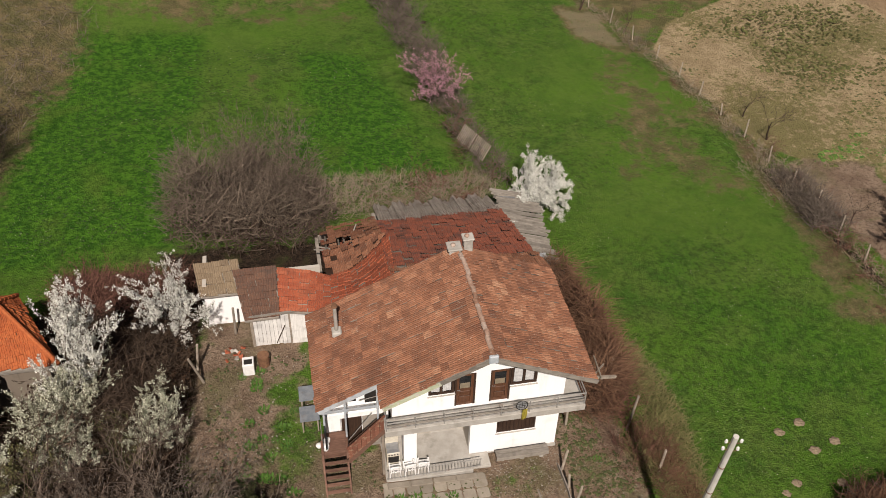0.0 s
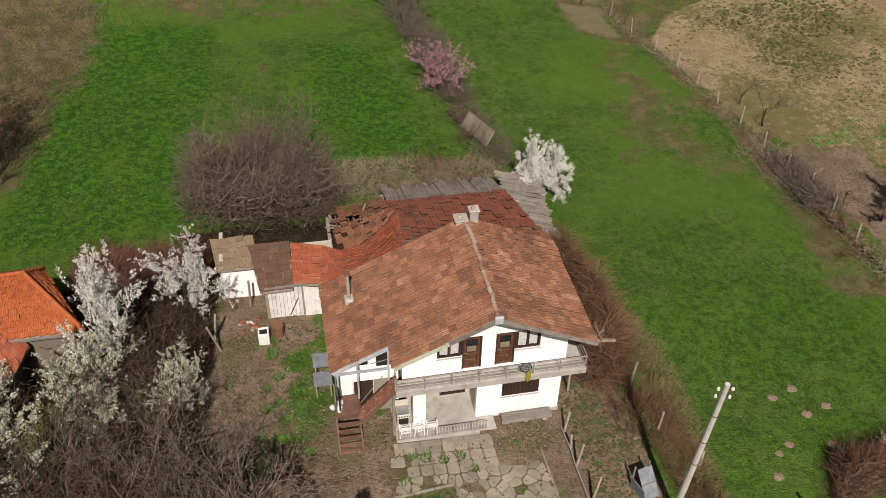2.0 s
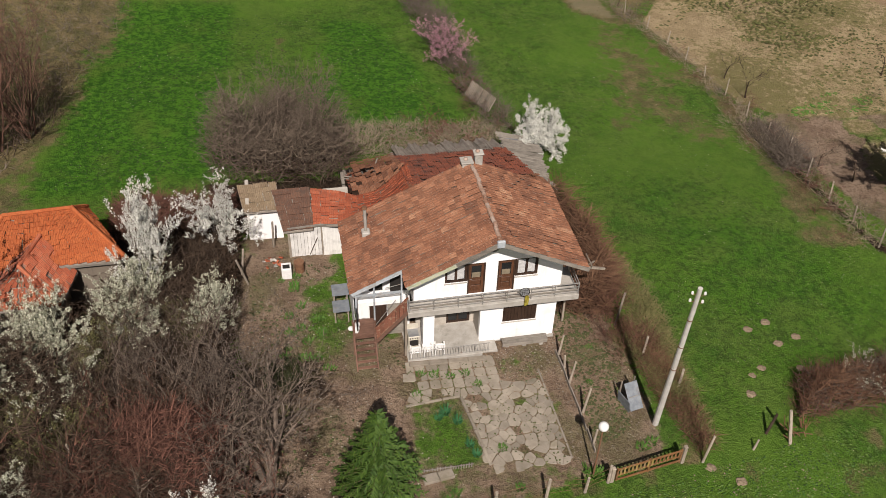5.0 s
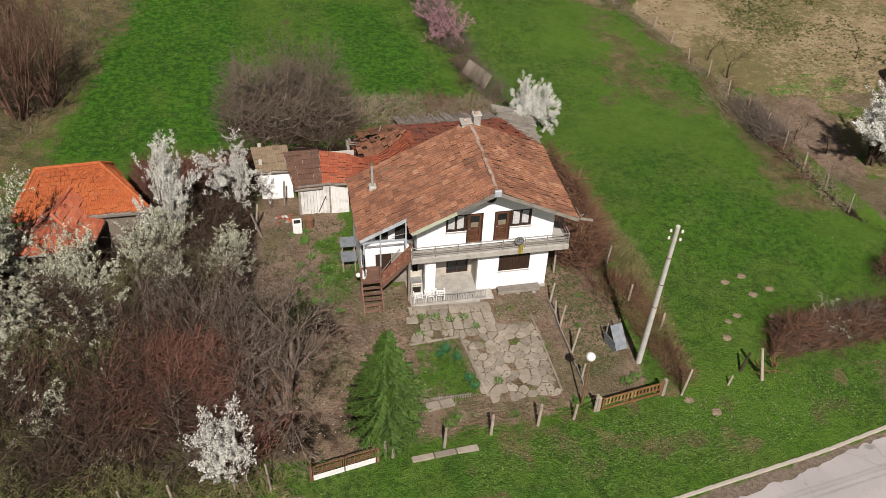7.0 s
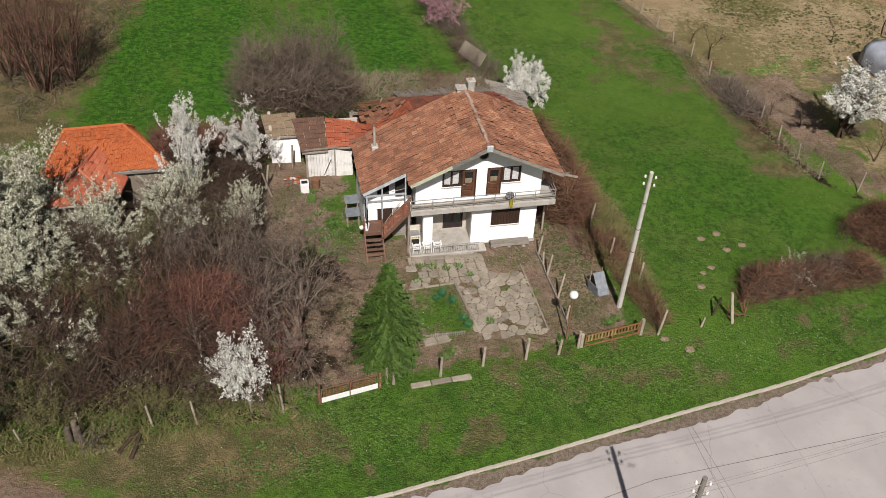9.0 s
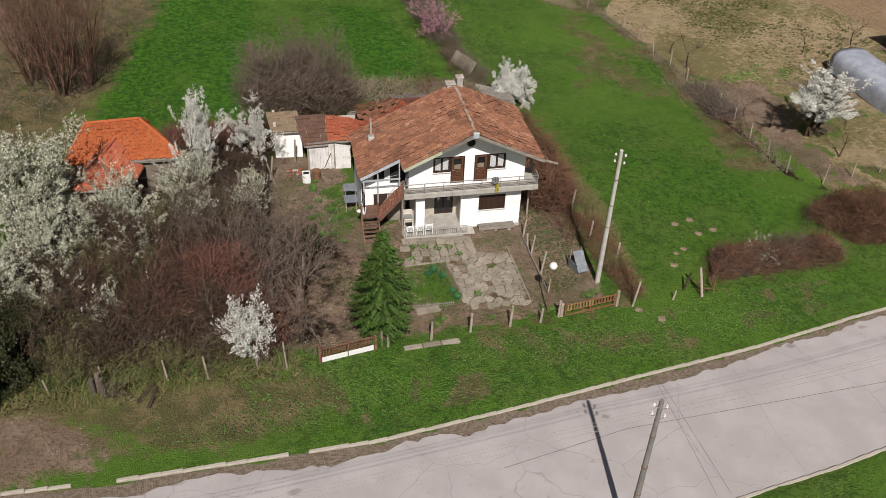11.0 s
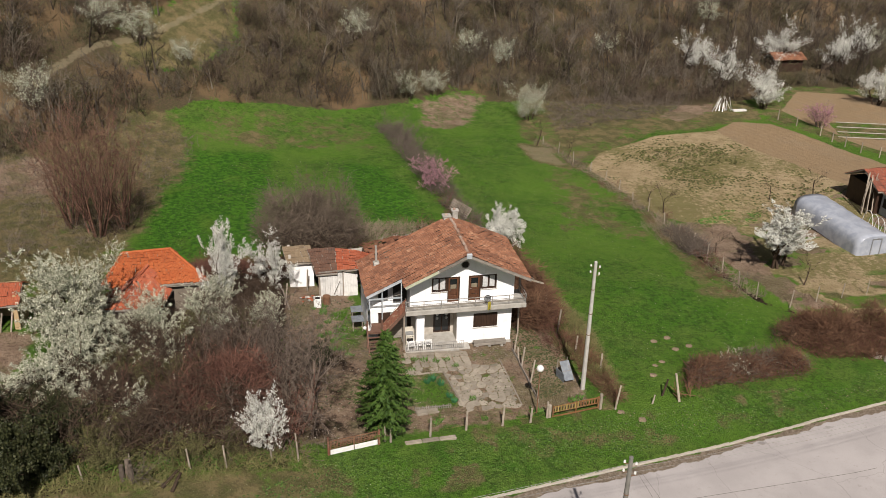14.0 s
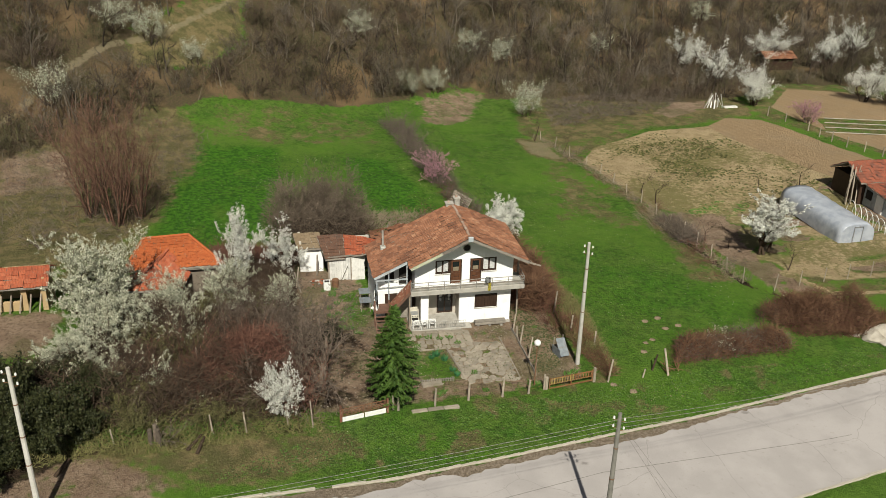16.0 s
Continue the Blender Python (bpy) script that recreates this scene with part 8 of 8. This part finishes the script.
    p0 = np.stack([pts[:, 0], pts[:, 1], land(pts[:, 0], pts[:, 1]) + z - 0.1], 1)
    p1 = p0 + d * L
    p1[:, 2] = np.maximum(p1[:, 2] - 0.25 * L[:, 0] * g.rand(count), land(p1[:, 0], p1[:, 1]) + 0.02)
    rows = np.concatenate([p0, p1, np.full((count, 1), r) * g.uniform(0.6, 2.0, (count, 1))], 1)
    ob = raw(name, *mesh_of_cones(rows), material)
    tagged(ob, label, category, kind="stuff")


tangle("thicket", "dense leafless brown thicket", "thicket", [(-34, 10.5), (-7, 11.0), (-6.2, 17), (-6.8, 25), (-9, 32), (-13, 27), (-19, 24), (-23, 19), (-34, 17)], 11000, 2.8, M_BARK, 1, 1.4, 0.016)
# low stems in a darker colour paint the shadow gaps of the thicket
tangle("thicket", "dense leafless undergrowth, darkened for the shade between stems", "thicket", [(-34, 11), (-7, 12), (-6.6, 27), (-12, 33), (-14, 27), (-20, 23), (-23, 18), (-34, 16)], 24000, 2.2, M_BARK_AND_SHADE, 2, 1.3, 0.019)
tangle("thicket", "dense reddish bramble thicket", "thicket", [(-15.5, 12.3), (-7.2, 12.3), (-6.4, 18), (-9, 20.5), (-14, 20)], 9000, 2.9, M_BARK_RED, 3, 1.3, 0.015)
tangle("thicket", "reddish bramble hedge beside the house", "thicket", [(11.2, 25.2), (13.2, 24.4), (14.9, 26.0), (15.2, 29.5), (14.0, 34.5), (11.3, 34)], 7500, 2.4, M_BRAMBLE, 4, 1.6, 0.017, up=0.15, dome=0.9)
tangle("thicket", "low bramble strip along the boundary fence", "thicket", [(14.2, 23.5), (14.2, 19.5), (15.2, 14.6), (16.4, 15), (16.4, 19.5), (15.8, 24.6)], 2000, 0.7, M_BRAMBLE, 5, 0.9, up=0.1)
tangle("thicket", "clipped reddish-brown roadside hedge", "thicket", [(21.3, 16.2), (31.8, 17.0), (32.0, 19.6), (22.5, 18.8)], 4500, 1.5, M_BRAMBLE, 6, 0.9, 0.015, dome=0.8, rough=0.6)
tangle("thicket", "pale twigs in the roadside hedge", "thicket", [(21.3, 16.2), (31.8, 17.0), (32.0, 19.6), (22.5, 18.8)], 1500, 1.6, M_BARK_GREY, 22, 0.9, 0.014, dome=0.8, rough=0.6)
tangle("thicket", "tall leafless roadside hedge", "thicket", [(31.6, 22.6), (33.6, 18.8), (38.5, 17.8), (42.5, 19.6), (41, 22.6), (35.6, 24.6)], 9000, 2.0, M_BRAMBLE, 7, 1.0, 0.016, dome=0.9)
tangle("thicket", "leafless hedge along the meadow", "thicket", [(11.6, 45), (14.2, 45), (12.4, 60), (10.4, 78), (7.0, 78), (9.4, 60)], 3500, 1.1, M_BARK_GREY, 8, dome=0.9)
tangle("thicket", "dry brown scrub behind the shed", "thicket", [(-14, 34.2), (-6.6, 34), (-6.4, 38), (-14, 38.6)], 5000, 1.0, M_BARK_RED, 9, 0.9)
tangle("thicket", "fine grey-brown twigs of the elder thicket", "thicket", [(-8.6, 42), (-7.2, 39.9), (-3.2, 39.2), (0.6, 39.9), (1.9, 42), (0.6, 44.6), (-3.2, 45.6), (-7.2, 44.8)], 3200, 5.2, M_ELDER, 10, 1.8, 0.017, dome=3.0, rough=0.8)
tangle("thicket", "dark inner stems of the elder thicket", "thicket", [(-7.8, 42), (-3.2, 39.8), (1.2, 42), (-3.2, 45)], 3000, 2.4, M_BARK, 20, 1.3, 0.015, dome=2.2, rough=0.3)
tangle("thicket", "straw-coloured dead stalks along the field edge", "dead stalks", [(32.6, 29), (34.8, 28.5), (34.4, 44), (31.4, 60), (28.4, 74), (27.0, 74), (30.0, 60), (32.6, 44)], 2600, 0.35, M_STRAW, 11, 0.8, 0.012, up=0.2, dome=0.6)
tangle("thicket", "brushwood pile of pale dead branches", "brushwood", [(31.8, 38.0), (34.4, 37.5), (34.4, 44), (32.4, 45)], 1700, 0.7, M_BARK_GREY, 12, 1.6, 0.018, up=0.2, dome=0.6)
tangle("thicket", "dead stalks behind the barn", "dead stalks", [(0, 42), (12.5, 43), (12.5, 46.5), (0, 47)], 2800, 0.6, M_STRAW, 13, 1.0, dome=0.6)
tangle("thicket", "scrub at the edge of rough grass", "thicket", [(-40, 38), (-21, 40), (-17, 56), (-14, 70), (-26, 74), (-44, 56)], 4500, 1.2, M_BARK_GREY, 14, 1.2, 0.016)

tangle("thicket", "grey brushwood scrub beyond the field", "thicket", [(31, 76), (44, 80), (52, 84), (60, 93), (46, 92), (32, 88)], 3500, 1.0, M_BARK_GREY, 23, 1.2, 0.02, dome=1.5)
def dead_leaves(label, poly, count, high, material, seed, size=0.07):
    """Withered leaves that hang in a thicket."""
    g = np.random.RandomState(seed)
    q = g.uniform(np.min(poly, 0), np.max(poly, 0), (count * 3, 2))
    q = q[inside(q[:, 0], q[:, 1], poly, 0.4) > 0.5][:count]
    h = high * (0.3 + 0.9 * smooth_noise(q[:, 0] + 50, q[:, 1] + 50, 1.6, seed))
    p = np.stack([q[:, 0], q[:, 1], land(q[:, 0], q[:, 1]) + h * g.rand(len(q)) ** 0.8], 1)
    tagged(raw("dead_leaves", *flakes([(c,) for c in p], seed, 1, 0.02, size), material), label, "leaves", kind="stuff")


# withered leaves whose near-black tone includes the shade within the thicket
M_DEADLEAF_SHADE = leaf_stuff("withered_leaves_shaded", (0.019, 0.011, 0.006), (0.060, 0.034, 0.019), 0.9)
M_DEADLEAF_RED = leaf_stuff("withered_russet_leaves", (0.040, 0.018, 0.012), (0.110, 0.050, 0.034), 0.9)
dead_leaves("withered leaves hanging in the thicket, darkened for inner shade", [(-34, 10.8), (-7.4, 11.6), (-6.6, 17), (-7, 25), (-9.5, 31), (-13, 27), (-19, 24), (-23, 19), (-34, 17)], 34000, 1.9, M_DEADLEAF_SHADE, 61)
dead_leaves("russet leaves and twigs in the bramble thicket", [(-14.5, 12.8), (-7.6, 12.8), (-6.8, 18), (-9, 20), (-13.5, 19.5)], 6000, 2.4, M_DEADLEAF_RED, 62, 0.05)
dead_leaves("withered leaves in the bramble hedge", [(11.4, 25.2), (13.2, 24.6), (14.7, 26.0), (15.0, 29.5), (13.8, 34), (11.4, 33.6)], 2500, 1.8, M_DEADLEAF_RED, 63, 0.05)
dead_leaves("withered leaves in the roadside hedge", [(21.6, 16.5), (31.6, 17.3), (31.8, 19.4), (22.6, 18.6)], 2600, 1.5, M_DEADLEAF_RED, 64, 0.05)
dead_leaves("withered leaves in the corner hedge", [(32, 22.4), (33.8, 19.1), (38.5, 18.1), (42, 19.8), (40.6, 22.3), (35.6, 24.2)], 3500, 1.8, M_DEADLEAF_RED, 65, 0.05)
dead_leaves("withered leaves in the scrub below the shed, darkened for shade", [(-14, 26), (-6.9, 24.5), (-6.3, 31), (-6.4, 34.5), (-12.6, 35.5)], 9000, 1.7, M_DEADLEAF_SHADE, 66)
# dark stems here carry the shade between the blossom trees
tangle("thicket", "dense scrub between the cottage and the shed, darkened for shade", "thicket", [(-13.5, 25.5), (-6.9, 24.5), (-6.2, 31), (-6.3, 34.6), (-12.4, 35)], 6000, 1.8, M_BARK_AND_SHADE, 67, 1.1, 0.018)
M_OLIVE = leaf_stuff("olive_stalks", (0.10, 0.105, 0.035), (0.20, 0.175, 0.075))
M_GRASSBLADE = leaf_stuff("rank_grass", (0.045, 0.095, 0.014), (0.10, 0.15, 0.03))
tangle("tall_grass", "rank olive and straw grass before the thicket", "grass", [(-30, 8.0), (-14, 9.2), (-5.6, 10.6), (-5.2, 12.0), (-7, 12.4), (-14, 12.2), (-30, 11.8)], 9000, 0.35, M_OLIVE, 15, 0.6, 0.016, up=0.5, dome=0.8)
tangle("tall_grass", "fresh green weeds before the thicket", "grass", [(-22, 9.6), (-6, 10.6), (-6, 13.4), (-13, 13.6), (-22, 12.5)], 1800, 0.6, M_GRASSBLADE, 16, 0.6, 0.022, up=0.3, dome=1.0)
tangle("thicket", "olive budding shrubs at the thicket's edge", "thicket", [(-26, 10.4), (-7.4, 11.2), (-7.4, 14.2), (-12, 14.8), (-26, 14.4)], 5000, 1.9, M_OLIVE, 17, 0.8, 0.015, up=0.5, dome=0.9)

tangle("tall_grass", "olive weeds and dead stalks beside the bramble hedge", "grass", [(13.4, 23.0), (14.4, 20), (15.2, 15.0), (16.6, 15.4), (16.8, 20), (17.4, 25), (16.6, 30), (15.0, 30), (15.2, 25)], 6500, 0.4, M_OLIVE, 18, 0.7, 0.014, up=0.3, dome=0.7)

# spruce
def spruce(x, y, height, width):
    t = thing("spruce", x, y, z_at(x, y), "bushy young green spruce by the yard gate", "tree")
    r = random.Random(9)
    segs, needles = [], []
    segs.append((0, 0, -0.2, 0, 0, height * 0.55, 0.13, 0.07))
    segs.append((0, 0, height * 0.55, 0, 0, height, 0.07, 0.015))
    z = 0.9
    while z < height - 0.1:
        f = 1 - z / height
        n = 12 if f > 0.25 else 7
        for i in range(n):
            a = r.uniform(0, math.tau)
            L = (width / 2) * min(1.0, 1.7 * f ** 0.85) * min(1.0, 0.45 + z * 0.22) * r.uniform(0.74, 1.08) + 0.08
            tip = Vector((math.cos(a) * L, math.sin(a) * L, z - 0.12 * L + r.uniform(-0.1, 0.15)))
            base = Vector((0, 0, z))
            mid = base.lerp(tip, 0.5) + Vector((0, 0, -0.06 * L))
            segs.append((*base, *mid, 0.02, 0.014))
            segs.append((*mid, *tip, 0.014, 0.006))
            k = int(7 + 15 * L)
            for j in range(k):
                u = (j + r.random()) / k
                p = base.lerp(mid, u * 2) if u < 0.5 else mid.lerp(tip, u * 2 - 1)
                d = (tip - base).normalized()
                side = Vector((-d.y, d.x, 0)) * r.choice((-1, 1))
                q = p + (d * 0.55 + side * 0.6).normalized() * r.uniform(0.16, 0.34) * (1.1 - 0.5 * u) + Vector((0, 0, r.uniform(-0.12, 0.05)))
                needles.append((*p, *q, 0.045, 0.012))
        z += 0.19
    raw("trunk", *mesh_of_segments(segs, 5), M_BARK, t)
    raw("needle_crown", *mesh_of_segments(needles, 3), M_NEEDLE, t)


spruce(-0.67, 13.0, 7.7, 3.7)


# low green clumps in the yard and the flower bed
def clump(seed, n, h, mat, label):
    r = random.Random(seed)
    segs = []
    for i in range(n):
        a, q = r.uniform(0, math.tau), 0.22 * math.sqrt(r.random())
        p = (q * math.cos(a), q * math.sin(a), 0)
        k = h * r.uniform(0.5, 1.1)
        e = (p[0] + math.cos(a) * k * r.uniform(0.2, 0.9), p[1] + math.sin(a) * k * r.uniform(0.2, 0.9), k)
        segs.append((*p, *e, 0.03, 0.006))
    t = thing("leaf_clump", 0, 0, 0, label, "plant")
    tagged(raw("foliage", *mesh_of_segments(segs, 3), mat, t), kind="stuff")
    return Kind(t)


M_BULB = leaf_stuff("bulb_leaves", (0.035, 0.135, 0.05), (0.055, 0.18, 0.07))
bulbs = clump(1, 60, 0.45, M_BULB, "clump of fresh blue-green bulb leaves")
weeds = clump(2, 50, 0.17, M_LEAF, "low tuft of fresh green weeds")
for x, y, s in ((3.4, 18.9, 0.9), (3.9, 18.3, 0.8), (4.2, 16.8, 0.7), (4.4, 16.2, 0.7), (3.0, 18.6, 0.7)):
    bulbs(x, y, x * 50, s)
for x, y, s in ((2.6, 21.6, 1.0), (3.3, 21.5, 1.1), (4.1, 21.3, 1.0), (4.9, 21.4, 1.0), (5.4, 20.6, 0.9), (2.2, 20.3, 1.0), (5.7, 16.4, 1.0), (9.6, 14.5, 1.7), (9.9, 14.4, 1.5), (12.6, 15.6, 1.3), (13.2, 15.9, 1.2), (11.3, 20, 0.8), (12.1, 22.5, 0.8), (2.6, 13.8, 1.2), (3.0, 14.2, 1.0), (6.0, 14.1, 1.0)):
    weeds(x, y, x * 70, s)
for i in range(26):
    weeds(rng.uniform(-4.2, -1.2), rng.uniform(22.5, 30), rng.uniform(0, 360), rng.uniform(0.7, 1.2))

# woods on the hill
M_WOOD_A = rough_stuff("wood_bark_brown", (0.042, 0.031, 0.022), (0.068, 0.052, 0.038), 0.05, 0.95, vary=0.3)
M_WOOD_B = rough_stuff("wood_bark_grey", (0.094, 0.078, 0.058), (0.145, 0.121, 0.093), 0.05, 0.95, vary=0.3)


def in_clearing(x, y):
    """Along the trail, on the grassy slope and on the leaf-strewn bank the hill stays open."""
    if 12 < x < 26 and y < 92 and y < 95 - abs(x - 19) * 0.6:
        return True
    if math.hypot(x - 81, y - 103) < 6 or math.hypot(x - 58, y - 84) < 4 or (66 < x < 76 and y < 92):
        return True
    return -40 < x < -8 and abs((y - 66) - (x + 36) * 1.36) < 3.0 or -22 < x < -12 and 84 < y < 88 + (x + 22) * 0.9


def woods(seed, count, label, templates, material, small=0.75, large=1.3):
    r = random.Random(seed)
    vs, fs, base = [], [], 0
    while count:
        x, y = r.uniform(-110, 180), wood_edge(0) - 50 + r.uniform(0, 200)
        u = y - float(wood_edge(x))
        if u < 0.8 or u > 95 or in_clearing(x, y) or x < -0.55 * y - 25 or x > 0.95 * y + 40 or r.random() < u / 180:
            continue
        v, f = r.choice(templates)
        s, a = r.uniform(small, large), r.uniform(0, math.tau)
        c, sn = math.cos(a) * s, math.sin(a) * s
        w = np.stack([v[:, 0] * c - v[:, 1] * sn + x, v[:, 0] * sn + v[:, 1] * c + y, v[:, 2] * s * r.uniform(0.9, 1.2) + z_at(x, y)], 1)
        vs.append(w)
        fs.append(f + base)
        base += len(v)
        count -= 1
    ob = raw("woodland", np.concatenate(vs), np.concatenate(fs), material)
    tagged(ob, label, "woods", kind="stuff")


wood_t = [mesh_of_segments(stems(s, 1, 0.1, 3.6, 0.13, 0.14, levels=3, kids=(2, 2, 2), thin=0.026, ratio=0.58, up=0.6, open=0.6, bare=1)[0], 3) for s in (31, 32, 33, 36)]
wood_b = [mesh_of_cones(stems(s, 7, 0.9, 1.5, 0.035, 0.55, levels=2, kids=(2, 2), thin=0.026, up=0.4)[0]) for s in (34, 35, 37)]
M_WOOD_C = rough_stuff("wood_twigs_olive", (0.052, 0.048, 0.022), (0.084, 0.075, 0.037), 0.05, 0.95, vary=0.35)
M_WOOD_D = rough_stuff("wood_twigs_brown", (0.060, 0.043, 0.029), (0.098, 0.071, 0.050), 0.05, 0.95, vary=0.35)
woods(1, 420, "leafless grey-brown hillside wood", wood_t, M_WOOD_B)
woods(3, 560, "leafless dark-stemmed hillside wood", wood_t, M_WOOD_A)
woods(5, 1100, "brown leafless hillside shrubs", wood_b, M_WOOD_D, 0.7, 1.6)
woods(6, 900, "olive budding hillside shrubs", wood_b, M_WOOD_C, 0.6, 1.5)
woods(7, 700, "grey leafless hillside shrubs", wood_b, M_WOOD_B, 0.7, 1.7)


def saplings(seed, count, label, material, lo, hi, r):
    g = np.random.RandomState(seed)
    q = np.stack([g.uniform(-120, 190, count * 4), g.uniform(30, 230, count * 4)], 1)
    u = q[:, 1] - wood_edge(q[:, 0])
    ok = (u > 0.5) & (u < 105) & ~np.array([in_clearing(*p) for p in q]) & (q[:, 0] > -0.55 * q[:, 1] - 25) & (q[:, 0] < 0.95 * q[:, 1] + 40)
    q = q[ok][:count]
    n = len(q)
    L = g.uniform(lo, hi, n) * (0.4 + 1.1 * smooth_noise(q[:, 0] + 300, q[:, 1] + 300, 4.0, seed))
    p0 = np.stack([q[:, 0], q[:, 1], land(q[:, 0], q[:, 1]) - 0.1 + 0.5 * L * g.rand(n) ** 2], 1)
    p1 = p0 + np.stack([g.normal(0, 0.5, n) * L, g.normal(0, 0.5, n) * L, L], 1)
    ob = raw("undergrowth", *mesh_of_cones(np.concatenate([p0, p1, (r * g.uniform(0.6, 1.5, n))[:, None]], 1)), material)
    tagged(ob, label, "undergrowth", kind="stuff")


saplings(1, 14000, "leafless brown hillside saplings", M_WOOD_D, 0.8, 2.6, 0.035)
saplings(2, 10000, "leafless grey hillside saplings", M_WOOD_B, 0.8, 2.8, 0.032)
saplings(4, 10000, "olive budding hillside saplings", leaf_stuff("olive_buds", (0.075, 0.073, 0.032), (0.115, 0.108, 0.05)), 0.5, 1.8, 0.045)


# ---- utility poles ----
def utility_pole(x, y, top, label, lean=(0.0, 0.0), material=None):
    h = top
    t = thing("utility_pole", x, y, z_at(x, y), label, "utility pole", group="street utility poles")
    t.matrix_basis = t.matrix_basis @ Vector((0, 0, 1)).rotation_difference(Vector((lean[0], lean[1], h))).to_matrix().to_4x4()
    bm = bmesh.new()
    rod(bm, (0, 0, -0.3), (0, 0, h), 0.17, 0.10, 10)
    part("shaft", bm, material or M_POLE, t)
    for z in (h - 2.2, h - 4.2, h - 6.0):
        bm = bmesh.new()
        r = 0.17 - 0.07 * z / h + 0.012
        rod(bm, (0, 0, z), (0, 0, z + 0.06), r, r, 10)
        part("band", bm, M_RUST, t)
    for i, (z, sx) in enumerate(((h - 0.35, -1), (h - 0.55, 1), (h - 0.85, -1), (h - 1.1, 1))):
        bm = bmesh.new()
        rod(bm, (0, 0, z), (0.30 * sx, 0, z), 0.015, n=6)
        rod(bm, (0.30 * sx, 0, z), (0.30 * sx, 0, z + 0.14), 0.015, n=6)
        br = part("bracket", bm, M_RUST, t)
        bm = bmesh.new()
        rod(bm, (0.30 * sx, 0, z + 0.08), (0.30 * sx, 0, z + 0.2), 0.06, 0.045, 8)
        part("insulator", bm, M_PLASTIC, br, "white porcelain insulator")
    return t


utility_pole(13.78, 16.95, 11.05, "pale round concrete utility pole in the garden corner", (-0.75, -1.75))
utility_pole(8.72, -1.7, 9.2, "dark grey concrete utility pole beside the road", material=M_POLE_DARK)
utility_pole(-21.2, 4.2, 9.7, "pale concrete utility pole at the thicket's edge")
utility_pole(-34.0, -6.0, 7.4, "grey concrete utility pole beside the road bend", material=M_POLE_DARK)
utility_pole(52.0, 6.0, 10.2, "grey concrete utility pole further along the road", material=M_POLE_DARK)

# wires between the poles
for j, dz in enumerate((0.45, 0.75, 1.0)):
    for a, b in (((-34.0, -6.0, z_at(-34, -6) + 7.4 - dz), (8.72, -1.7, z_at(8.72, -1.7) + 9.2 - dz)), ((8.72, -1.7, z_at(8.72, -1.7) + 9.2 - dz), (52.0, 6.0, z_at(52, 6) + 10.2 - dz))):
        w = thing("overhead_wire", a[0], a[1], a[2], "sagging overhead wire between two poles", "wire", group="overhead wires")
        a, b = Vector(a), Vector(b)
        off = Vector((0.3 * (-1) ** j, 0, 0.1))
        n = 18
        pts = [off + (b - a) * (i / n) + Vector((0, 0, -(0.5 if b.x < 20 else 1.2) * 4 * (i / n) * (1 - i / n))) for i in range(n + 1)]
        bm = bmesh.new()
        rings = [[bm.verts.new(p + Vector((0, 0.011 * math.cos(k * math.tau / 4), 0.011 * math.sin(k * math.tau / 4)))) for k in range(4)] for p in pts]
        for r0, r1 in zip(rings, rings[1:]):
            for k in range(4):
                bm.faces.new((r0[k], r0[(k + 1) % 4], r1[(k + 1) % 4], r1[k]))
        part("cable", bm, M_RAIL, w)

# dark strips laid on the asphalt: two painted wire shadows, one lying cable
wire_shades = thing("road_seams", 0, 0, 0, "thin dark strips for wire shadows and a lying cable on asphalt", "road seam", kind="structure")
# even dark tone of the wire shadows and the cable
M_WIRE_SHADE = rough_stuff("wire_shade_dark", (0.13, 0.118, 0.108), (0.19, 0.172, 0.158), 3.0, 0.9)
for a, b, w in (((4.0, 3.0, 0), (11.2, 4.75, 0), 0.05), ((11.2, 4.75, 0), (30, 6.6, 0), 0.05), ((14.2, 8.0, 0), (14.22, 0, 0), 0.035), ((14.47, 7.8, 0), (15.0, 0, 0), 0.035)):
    pts = [Vector(a).lerp(Vector(b), i / 24) for i in range(25)]
    side = (Vector(b) - Vector(a)).orthogonal().normalized() * w / 2
    v, q = [], []
    for i, p in enumerate(pts):
        k0 = float(kerb_y(p.x)) - 0.1
        along = min(1.0, max(0.0, (k0 - p.y) / ROAD_W))
        z = z_at(p.x, k0) - 0.1 + 0.06 * (1 - (2 * along - 1) ** 2) + 0.006
        for sgn in (-1, 1):
            v.append((p.x + sgn * side.x, p.y + sgn * side.y, z))
        if i:
            q.append((2 * i - 2, 2 * i - 1, 2 * i + 1, 2 * i))
    raw("seam", v, q, M_WIRE_SHADE, wire_shades)
